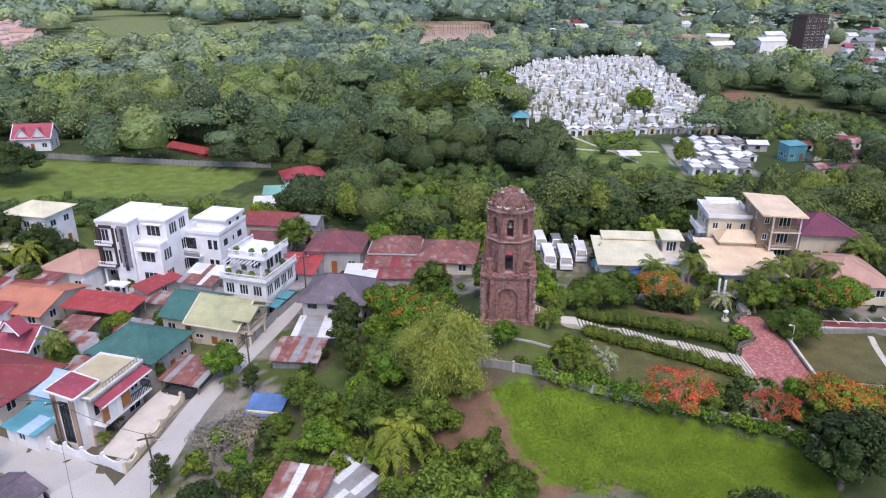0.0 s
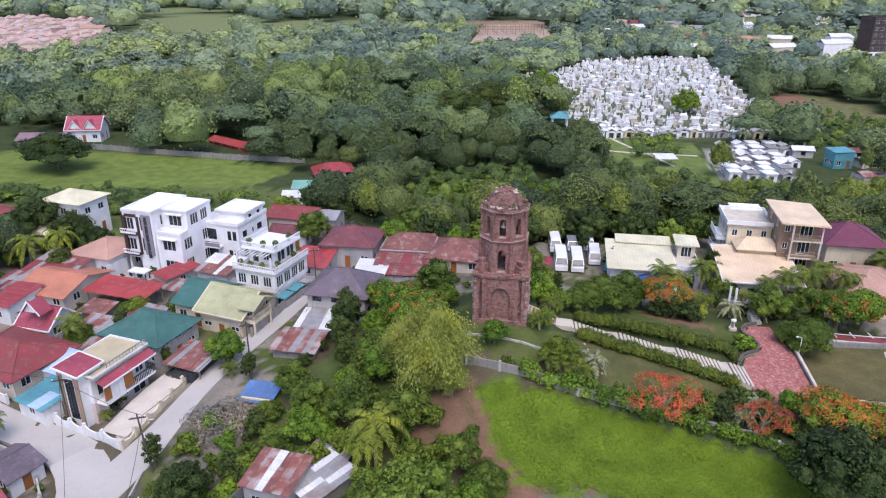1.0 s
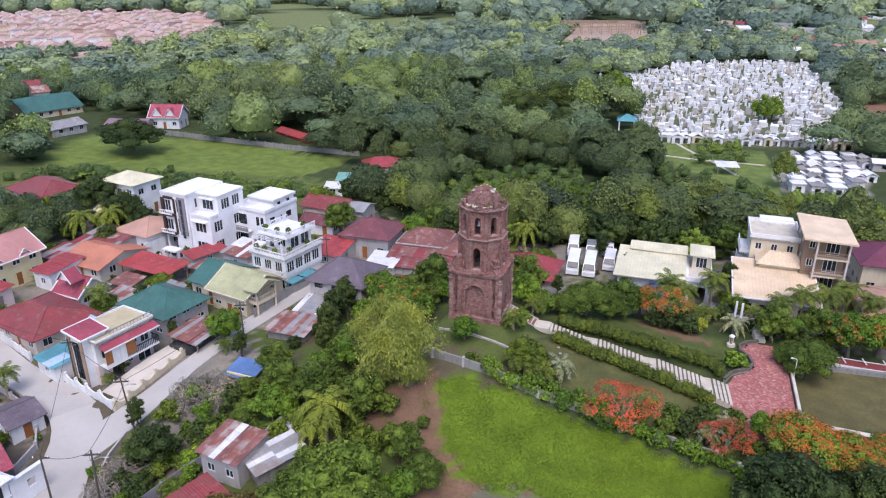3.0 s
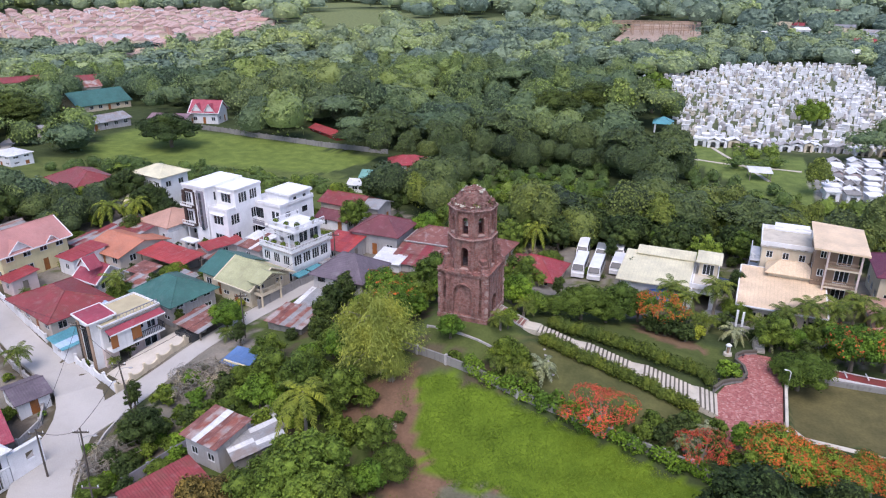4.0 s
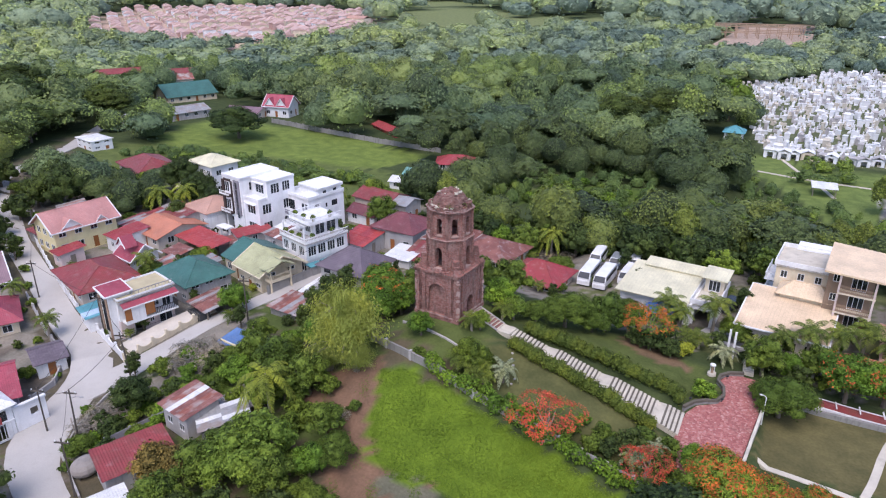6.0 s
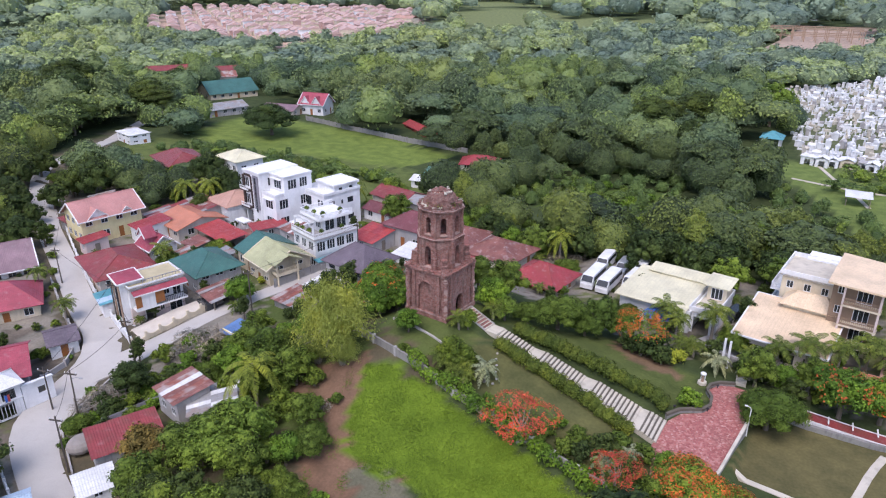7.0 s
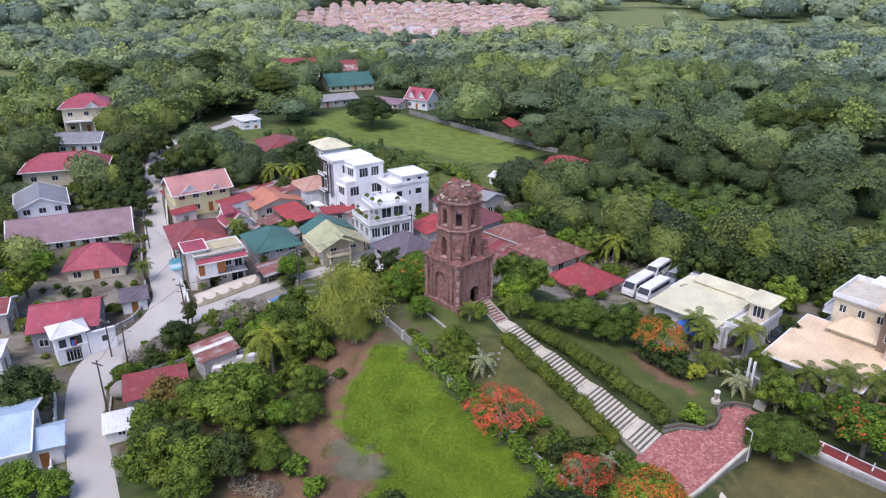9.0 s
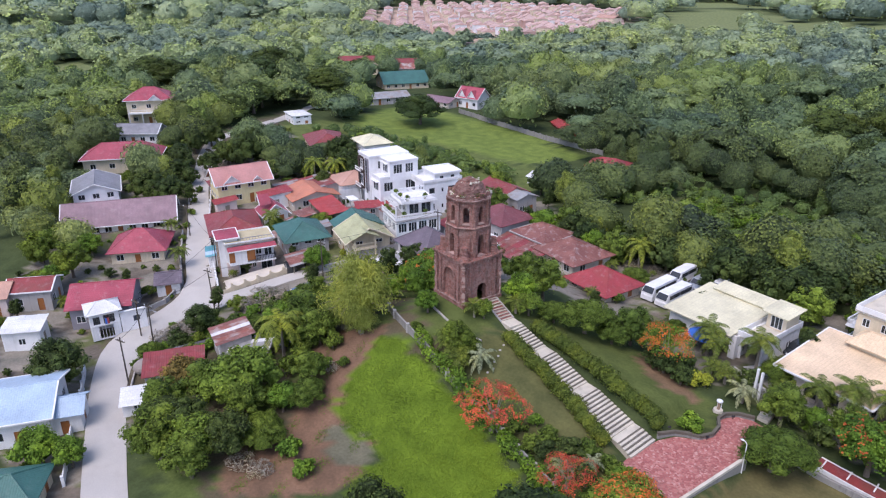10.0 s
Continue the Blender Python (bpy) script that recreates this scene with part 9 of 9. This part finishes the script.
shrine()
for px, py in ((39.9, 91.0), (40.6, 90.6)):
    ob = thing("post", "tall slim white concrete post beside the service lane", "post", px, py, land(px, py), 0, "white posts")
    g = Geo()
    g.box(-0.13, -0.13, -0.3, 0.13, 0.13, 3.8)
    part("shaft", g, WHITE, ob)
for px, py in ((37.4, 77.2), (40.6, 79.4), (40.6, 84.8), (40.4, 68.6), (41.6, 67.6)):
    ob = thing("spotlight", "small dark garden spotlight on the ground", "lamp", px, py, 5.1 if px > 40.5 or py < 70 else 5.6, 0, "garden spotlights")
    g = Geo()
    g.tube([(0, 0, 0), (0, 0, 0.3)], 0.04, 6)
    part("stake", g, DARKMETAL, ob)
    g = Geo()
    g.tube([(-0.12, 0, 0.32), (0.14, 0, 0.42)], [0.1, 0.14], 8)
    part("lamp_head", g, DARKMETAL, ob)
for i, (px, py) in enumerate(((17.6, 72.2), (17.9, 71.3), (18.4, 70.5), (18.7, 69.6), (19.3, 68.8), (19.2, 68.0))):
    g = Geo()
    g.tube([(0, 0, -0.05), (0, 0, 0.05)], 0.16, 7)
    ob = part("stepping_stone", g, CONCRETE, None, at=pose(px, py, land(px, py), 0, 0, i * 40))
    tagged(ob, "pale flat stepping stone set in the lawn", "stone", "stepping stones")


def steps_small():
    ob = thing("garden_steps", "few worn stone steps beside the planting bed", "stairs", 42.8, 87.2, 5.0, 95)
    for i in range(5):
        g = Geo()
        g.box(i * 0.4, -0.6, -0.4, i * 0.4 + 0.4, 0.6, 0.15 + i * 0.16)
        part("step", g, PALESTONE, ob)


steps_small()


def trellis(label, x, y, yaw, L, W, h, step=0.7):
    ob = thing("trellis", label, "trellis", x, y, land(x, y), yaw)
    r = random.Random(int(x * 5))
    for i in range(int(L / step) + 1):
        g = Geo()
        g.tube([(-L / 2 + i * step + r.uniform(-0.15, 0.15), -W / 2, h + r.uniform(-0.1, 0.1)), (-L / 2 + i * step + r.uniform(-0.25, 0.25), W / 2, h + r.uniform(-0.1, 0.1))], 0.035, 5)
        part("bamboo_slat", g, OLDWOOD, ob)
    for i in range(int(W / (step * 1.6)) + 1):
        g = Geo()
        g.tube([(-L / 2, -W / 2 + i * step * 1.6, h + 0.06), (L / 2, -W / 2 + i * step * 1.6 + r.uniform(-0.2, 0.2), h + 0.06)], 0.04, 5)
        part("bamboo_rail", g, OLDWOOD, ob)
    for i in range(4):
        for j in range(3):
            g = Geo()
            px, py = -L / 2 + L * i / 3, -W / 2 + W * j / 2
            g.tube([(px, py, -0.3), (px, py, h + 0.1)], 0.045, 5)
            part("post", g, OLDWOOD, ob)


trellis("grey bamboo garden trellis beside the road", -24.3, 48.0, 62, 6.4, 3.2, 1.5)
trellis("grey bamboo garden trellis behind the blue-roofed stall", -22.8, 63.0, 68, 4.6, 3.6, 1.6)


def low_hut():
    ob = thing("thatched_hut", "low hut with rounded grey thatch beside the road", "hut", -19.2, 41.6, land(-19.2, 41.6))
    g = Geo()
    g.ball((0, 0, 1.0), (1.5, 1.7, 1.0), 14, 8)
    part("thatch", g, THATCH, ob)
    for a in range(5):
        g = Geo()
        g.tube([(1.1 * math.cos(a * 1.26), 1.2 * math.sin(a * 1.26), -0.3), (1.1 * math.cos(a * 1.26), 1.2 * math.sin(a * 1.26), 1.1)], 0.06, 5)
        part("post", g, DARKWOOD, ob)


low_hut()
wall_line("yard_fence", "dark sheet fence round the shed yard", [(-20.8, 45.4), (-18.4, 50.2), (-15.8, 54.4)], 1.3, 0.06, GREYPANEL, posts=0.1, category="fence")
wall_line("field_fence", "grey block fence along the far field", [(-107, 178), (-88, 175.4), (-64.6, 174.1), (-44.6, 174.9)], 1.4, 0.2, OLDWALL, posts=0.2, category="fence")
wall_line("road_wall", "low concrete wall with posts along the road", [(-2, 27.0), (-12, 30.4), (-19, 33.2), (-26, 35.6)], 1.1, 0.15, WHITE, posts=0.25)
wall_line("road_wall", "low grey wall beside the road bend", [(-37.6, 47.6), (-38.0, 51.2), (-41.5, 55.6), (-50, 58.6), (-62, 64)], 0.8, 0.2, CONCRETE, posts=0.2)
wall_line("road_wall", "white low wall with posts along the village road", [(-50.5, 64.6), (-60, 68.6), (-72, 74.2), (-82, 79)], 1.2, 0.15, WHITE, posts=0.2)
wall_line("lane_wall", "grey block wall beside the lane", [(-25.6, 79.4), (-23.9, 86), (-22.6, 92)], 1.5, 0.15, STEEL, posts=0.1)
wall_line("bank_wall", "low concrete kerb wall at the road's edge", [(-16.5, 38.6), (-24.6, 42.4), (-27.4, 46.4), (-29.0, 51.8), (-29.2, 55.2)], 0.4, 0.2, CONCRETE)

# ---- vehicles ----


def vehicle(label, category, x, y, yaw, L, W, Hh, paint, cab=0.0, group="parked vehicles", nose=0.0):
    """A van or car: shaped body, glazed cabin, four wheels with rims, lamps."""
    ob = thing(category.replace(" ", "_"), label, category, x, y, land(x, y), yaw, group)
    g = Geo()
    prof = [(-L / 2, 0.35), (-L / 2, Hh * 0.9), (-L / 2 + 0.25, Hh), (L / 2 - nose - 0.75, Hh), (L / 2 - nose - 0.1, Hh * 0.6), (L / 2 - 0.12, Hh * 0.52), (L / 2, Hh * 0.4), (L / 2, 0.35)]
    n = len(prof)
    vs = []
    for s in (-1, 1):
        for px, pz in prof:
            inset = 0.12 if pz > Hh * 0.75 else 0.0
            vs.append((px, s * (W / 2 - inset), pz))
    fs = [tuple(range(n - 1, -1, -1)), tuple(range(n, 2 * n))] + [(i, (i + 1) % n, n + (i + 1) % n, n + i) for i in range(n)]
    g.add(vs, fs)
    body = part("body", g, paint, ob)
    g = Geo()
    a, b = Vector((L / 2 - nose - 0.68, 0, Hh * 0.95)), Vector((L / 2 - nose - 0.12, 0, Hh * 0.64))
    g.prism([(a.x + 0.04, -W / 2 + 0.2, a.z + 0.02), (b.x + 0.04, -W / 2 + 0.12, b.z + 0.02), (b.x + 0.04, W / 2 - 0.12, b.z + 0.02), (a.x + 0.04, W / 2 - 0.2, a.z + 0.02)], 0.05)
    part("windscreen", g, CARBLACK, body)
    for s in (-1, 1):
        for x0, x1 in ((-L / 2 + 0.4, -0.15), (0.05, L / 2 - nose - 0.95)):
            if x1 - x0 > 0.3:
                g = Geo()
                yy = s * (W / 2 - 0.07)
                g.box(x0, yy - 0.03, Hh * 0.6, x1, yy + 0.03, Hh * 0.86)
                part("side_window", g, CARBLACK, body)
        for xx in (-L / 2 + 0.85, L / 2 - 0.85):
            g = Geo()
            g.tube([(xx, s * (W / 2 - 0.2), 0.34), (xx, s * (W / 2 + 0.02), 0.34)], 0.34, 14)
            wheel = part("wheel", g, TYRE, ob)
            g = Geo()
            g.tube([(xx, s * (W / 2 + 0.0), 0.34), (xx, s * (W / 2 + 0.035), 0.34)], 0.2, 10)
            part("rim", g, STEEL, wheel)
        g = Geo()
        g.box(L / 2 - 0.05, s * (W / 2 - 0.35) - 0.15, Hh * 0.36, L / 2 + 0.03, s * (W / 2 - 0.35) + 0.15, Hh * 0.46)
        part("headlight", g, WHITEMETAL, body)
    return ob


vehicle("white minibus parked in the yard", "van", 17.4, 106.2, 269, 6.6, 2.0, 2.4, CARWHITE)
vehicle("white passenger van parked in the yard", "van", 16.9, 113.6, 271, 5.6, 1.9, 2.3, CARWHITE)
vehicle("long white van parked in the yard", "van", 20.0, 106.0, 268, 6.8, 2.0, 2.3, CARWHITE)
vehicle("white van parked beneath the trees", "van", 23.1, 108.6, 266, 5.4, 1.9, 2.2, CARWHITE)
vehicle("silver-white pickup parked beneath the trees", "car", 19.9, 113.6, 270, 4.8, 1.8, 1.7, CARSILVER, nose=0.8)
vehicle("white hatchback parked beneath the trees", "car", 22.8, 114.2, 268, 4.4, 1.8, 1.8, CARWHITE, nose=0.7)
vehicle("teal jeep parked between the vans", "car", 25.2, 105.6, 82, 4.2, 1.7, 1.7, CARTEAL, nose=0.9)
vehicle("black car parked under the hall's edge", "car", 38.6, 105.0, 250, 4.5, 1.8, 1.5, CARBLACK, nose=1.0)
vehicle("dark car under the carport", "car", -31.4, 70.6, 160, 4.2, 1.7, 1.5, CARBLACK, nose=0.8)


def parasol():
    ob = thing("tarpaulin_shelter", "blue tarpaulin shelter behind the trees", "shelter", 30.4, 96.6, land(30.4, 96.6))
    g = Geo()
    g.tube([(0, 0, 2.2), (0, 0, 2.9)], [2.3, 0.1], 10)
    part("canopy", g, TARP, ob)
    g = Geo()
    g.tube([(0, 0, -0.2), (0, 0, 2.4)], 0.05, 6)
    part("pole", g, STEEL, ob)


parasol()

# ---- the cemetery ----


def tombs():
    rng = np.random.RandomState(21)
    g = Geo()
    x, y = rng.uniform(4, 124, 8000), rng.uniform(216, 432, 8000)
    ok = inside(x, y, CEMETERY) & (np.hypot(x - 73, y - 260) > 5) & (np.hypot(x - 21, y - 270) > 5)
    taken = set()
    for px, py in zip(x[ok], y[ok]):
        c = (round(px / 2.0), round(py / 2.5))
        if c in taken:
            continue
        taken.add(c)
        if rng.rand() < 0.3:
            continue
        z, t = land(px, py), rng.choice([-12, -8, 78, 82]) + rng.normal() * 6
        w, d, h = rng.uniform(0.3, 0.8), rng.uniform(0.45, 1.15), rng.choice([0.4, 0.5, 0.7, 0.9, 1.2, 1.7, 2.2])
        at = pose(px, py, z, 0, 0, t)
        mi = int(rng.choice([0, 0, 0, 0, 1, 2]))
        g.box(-w, -d, -0.3, w, d, h, mi, at)
        if h < 1.4:
            g.box(-w * 0.5, d - 0.3, h, w * 0.5, d, h + rng.uniform(0.5, 1.2), mi, at)
        elif rng.rand() < 0.5:
            g.add([at @ Vector(p) for p in ((-w - 0.15, -d - 0.15, h), (w + 0.15, -d - 0.15, h), (w + 0.15, d + 0.15, h), (-w - 0.15, d + 0.15, h), (0, -d, h + 0.7), (0, d, h + 0.7))],
                  [(0, 1, 4), (2, 3, 5), (1, 2, 5, 4), (3, 0, 4, 5)], mi)
        else:
            g.box(-w - 0.12, -d - 0.12, h, w + 0.12, d + 0.12, h + 0.12, mi, at)
    tagged(part("tombs", g, [WHITE, PALESTONE, CONCRETE]), "crowded white and grey tombs of the hillside cemetery", "tombs", kind="stuff")


ribbon("cemetery_path", "pale concrete path across the cemetery lawn", [(41, 220), (45, 209), (50, 198), (54, 186)], 1.0, PALESTONE, 0.1, "path")
ribbon("cemetery_path", "pale concrete path beside the canopy on the lawn", [(36, 203), (48, 200), (63, 199)], 0.9, PALESTONE, 0.12, "path")

tombs()


def mausoleum(x, y, yaw, w, d, h, wall, top, gable):
    ob = thing("mausoleum", "small whitewashed mausoleum in the cemetery", "mausoleum", x, y, land(x, y) - 0.2, yaw, "mausoleums")
    for k, hs in enumerate(([(w / 2, 0.2, w * 0.45, h * 0.68)], [], [], [])):
        ln = w if k % 2 == 0 else d - 0.4
        off = [(-w / 2, -d / 2), (w / 2, -d / 2 + 0.2), (w / 2, d / 2), (-w / 2, d / 2 - 0.2)][k]
        part("wall", panel_with_holes(Geo(), ln, 0, h, 0.2, hs), wall, ob, at=Matrix.Translation((*off, 0)) @ Matrix.Rotation(radians(90 * k), 4, "Z"))
    if gable:
        roof(ob, "gable", d, w, h, w * 0.22, 0.25, top, at=Matrix.Rotation(radians(90), 4, "Z"))
    else:
        g = Geo()
        g.box(-w / 2 - 0.25, -d / 2 - 0.25, h, w / 2 + 0.25, d / 2 + 0.25, h + 0.25)
        part("roof", g, top, ob)


mr = random.Random(9)
for i in range(17):
    t = i / 16
    mausoleum(38 + 52 * t + mr.uniform(-1, 1), 221.5 + 4 * t + mr.uniform(-1.5, 1.5), mr.uniform(-10, 10), mr.uniform(2.2, 3.6), mr.uniform(2.2, 3.2), mr.uniform(2.0, 2.9), mr.choice([WHITE_BRIGHT, WHITE, CREAM, CONCRETE]), mr.choice([WHITE_BRIGHT, WHITE, CONCRETE]), mr.random() < 0.5)
for r_ in range(8):
    for c_ in range(6):
        x, y = 66 + c_ * 4.4 + r_ * 0.9 + mr.uniform(-0.4, 0.4), 176 + r_ * 4.6 + mr.uniform(-0.5, 0.5)
        if bool(inside(np.array([x]), np.array([y]), TOMBROWS)[0]):
            mausoleum(x, y, 8 + mr.uniform(-5, 5), mr.uniform(2.4, 3.4), mr.uniform(2.6, 3.6), mr.uniform(1.8, 2.6), mr.choice([WHITE_BRIGHT, WHITE, WHITE, CONCRETE, PINKWALL]), mr.choice([WHITE_BRIGHT, WHITE, CONCRETE, OLDWALL]), mr.random() < 0.4)
gz = thing("gazebo", "cemetery pavilion with teal hipped roof and white columns", "pavilion", 26.4, 236.5, land(26.4, 236.5))
for sx_ in (-1, 1):
    for sy_ in (-1, 1):
        g = Geo()
        g.box(sx_ * 2.4 - 0.25, sy_ * 2.4 - 0.25, -0.2, sx_ * 2.4 + 0.25, sy_ * 2.4 + 0.25, 3.4)
        part("column", g, WHITE, gz)
roof(gz, "hip", 6.0, 6.0, 3.4, 1.6, 0.3, R_TEAL, ridge=0.3)

# ---- the distance ----


def hut(label, x, y, yaw, L, W, h, rise, wall, top, name="house", group="far houses"):
    ob = thing(name, label, "house", x, y, land(x, y) - 0.3, yaw, group)
    holes = {"s": row(L, max(1, int(L / 3)), 1.0, 1.2, 1.2), "e": row(W - 0.44, max(1, int(W / 3)), 1.0, 1.2, 1.2)}
    for k, sd in enumerate("senw"):
        ln = L if k % 2 == 0 else W - 0.44
        off = [(-L / 2, -W / 2), (L / 2, -W / 2 + 0.22), (L / 2, W / 2), (-L / 2, W / 2 - 0.22)][k]
        part("wall", panel_with_holes(Geo(), ln, 0, h, 0.22, holes.get(sd, [])), wall, ob, at=Matrix.Translation((*off, 0)) @ Matrix.Rotation(radians(90 * k), 4, "Z"))
    roof(ob, "gable", L, W, h, rise, 0.4, top)


hr = random.Random(17)
for i in range(26):
    x, y = hr.uniform(92, 150), hr.uniform(165, 214)
    if x < 0.66 * y - 6 and not bool(inside(np.array([x]), np.array([y]), TOMBROWS)[0]):
        hut("small shanty house with patched sheet roof", x, y, hr.uniform(-20, 20), hr.uniform(4, 7), hr.uniform(3.5, 5), hr.uniform(2.2, 2.9), 0.7, hr.choice([WHITE, CONCRETE, BEIGE, PINKWALL]), hr.choice([R_RUSTPALE, R_ZINC, R_WHITE, R_RUST, R_DARKRED, R_ZINC]), group="shanty houses")
for x, y, L, W, h, wl, tp in ((205, 452, 24, 10, 9, WHITE, R_WHITE), (214, 470, 16, 8, 12, WHITE_BRIGHT, R_WHITE), (150, 470, 26, 9, 5, WHITE, R_PINK), (170, 500, 18, 8, 5, CREAM, R_PINK), (118, 450, 14, 9, 5, WHITE, R_WHITE),
                           (140, 520, 16, 8, 5, WHITE, R_RED), (246, 432, 14, 9, 6, WHITE, R_CRIMSON), (238, 400, 18, 11, 5, WHITE, R_GREY), (262, 420, 12, 8, 5, CREAM, R_WHITE), (250, 380, 16, 8, 4, WHITE, R_WHITE),
                           (268, 460, 14, 12, 8, CONCRETE, R_GREY), (300, 470, 20, 9, 5, CREAM, R_PEACH), (222, 372, 12, 7, 4, WHITE, R_DARKRED), (290, 520, 18, 9, 5, WHITE, R_WHITE), (330, 560, 18, 9, 5, CREAM, R_RED),
                           (90, 560, 20, 10, 5, WHITE, R_WHITE), (120, 640, 20, 10, 6, WHITE, R_RED), (200, 640, 22, 10, 6, CREAM, R_WHITE), (260, 620, 18, 9, 6, WHITE, R_PINK), (180, 760, 24, 12, 7, WHITE, R_WHITE),
                           (-20, 820, 30, 12, 6, WHITE, R_WHITE), (-140, 860, 26, 12, 6, CREAM, R_WHITE), (80, 900, 30, 12, 7, WHITE, R_RED), (-300, 520, 24, 14, 9, CREAM, R_PEACH), (320, 700, 24, 12, 7, WHITE, R_WHITE)):
    hut("distant house with pale walls among the trees", x, y, (x * 7 + y * 3) % 40 - 20, L * 0.75, W * 0.8, h * 0.7 + 2.4, 1.8, wl, tp)


for i, (x, y, turn, L, W, h) in enumerate(TOWN):
    hut("distant town house with pale walls and sheet roof", x, y, turn, L * 0.8, W * 0.8, h * 0.72, 1.8, (WHITE, CREAM, WHITE_BRIGHT)[i % 3], (R_WHITE, R_ZINC, R_PINK, R_WHITE, R_RED, R_WHITE, R_GREY)[i % 7], group="far town houses")


def office_block():
    ob = thing("office_block", "dark office block with rows of white-edged windows", "building", 233, 462, -1, 14)
    for s in range(6):
        storey_box(ob, 0, 0, 16, 12, s * 3.8, s * 3.8 + 3.8, DARKPANEL if s else WHITE, {"s": row(16, 4, s * 3.8 + 1, 2.4, 2.0), "e": row(11.5, 3, s * 3.8 + 1, 2.4, 2.0)}, WHITE)
    flat_top(ob, 0, 0, 16, 12, 22.9, DARKPANEL, 1.2, 0.1)


office_block()


# Paled roof tone: haze over the far estate, put into the colour.
FARROOF = plain("hazed_tile_roof", (0.52, 0.36, 0.31), 0.8, dirt=0.4, grime=(0.4, 0.3, 0.26), big=0.03)


def estate():
    """Rows of unfinished pink terrace houses, and the steel skeleton of a hall."""
    rng = np.random.RandomState(33)
    g = Geo()
    a = radians(-38)
    for i in range(44):
        for j in range(26):
            u, v = i * 9.5 - 210 + rng.normal() * 0.6, j * 15.0 - 190 + rng.normal() * 0.6
            x, y = -440 + u * math.cos(a) - v * math.sin(a), 520 + u * math.sin(a) + v * math.cos(a)
            if not bool(inside(np.array([x]), np.array([y]), ESTATE)[0]) or rng.rand() < 0.22:
                continue
            at = pose(x, y, land(x, y), 0, 0, math.degrees(a) + rng.normal() * 2)
            w, d, h = rng.uniform(3.4, 4.4), rng.uniform(3.6, 5.0), rng.choice([3.0, 3.2, 5.6])
            m = int(rng.choice([0, 0, 1, 2]))
            g.box(-w, -d, -0.3, w, d, h, m, at)
            g.add([at @ Vector(p) for p in ((-w - 0.4, -d - 0.4, h), (w + 0.4, -d - 0.4, h), (w + 0.4, d + 0.4, h), (-w - 0.4, d + 0.4, h), (-w, 0, h + 2), (w, 0, h + 2))],
                  [(0, 1, 5, 4), (2, 3, 4, 5), (1, 2, 5), (3, 0, 4)], 3 if m else 1)
    tagged(part("housing_estate", g, [CREAM, FARROOF, WHITE, FARROOF]), "distant rows of unfinished pink and cream houses", "houses", kind="stuff")
    sk = thing("steel_frame", "unfinished rust-brown frame of a wide hall", "building", 6, 596, land(6, 596), 8)
    for i in range(9):
        for j in range(3):
            g = Geo()
            g.box(-30 + i * 7.5 - 0.3, -14 + j * 14 - 0.3, 0, -30 + i * 7.5 + 0.3, -14 + j * 14 + 0.3, 9)
            part("column", g, STONECLAD, sk)
    for j in range(3):
        for h in (4.6, 9):
            g = Geo()
            g.box(-30.5, -14 + j * 14 - 0.5, h - 0.6, 30.5, -14 + j * 14 + 0.5, h)
            part("beam", g, STONECLAD, sk)


estate()
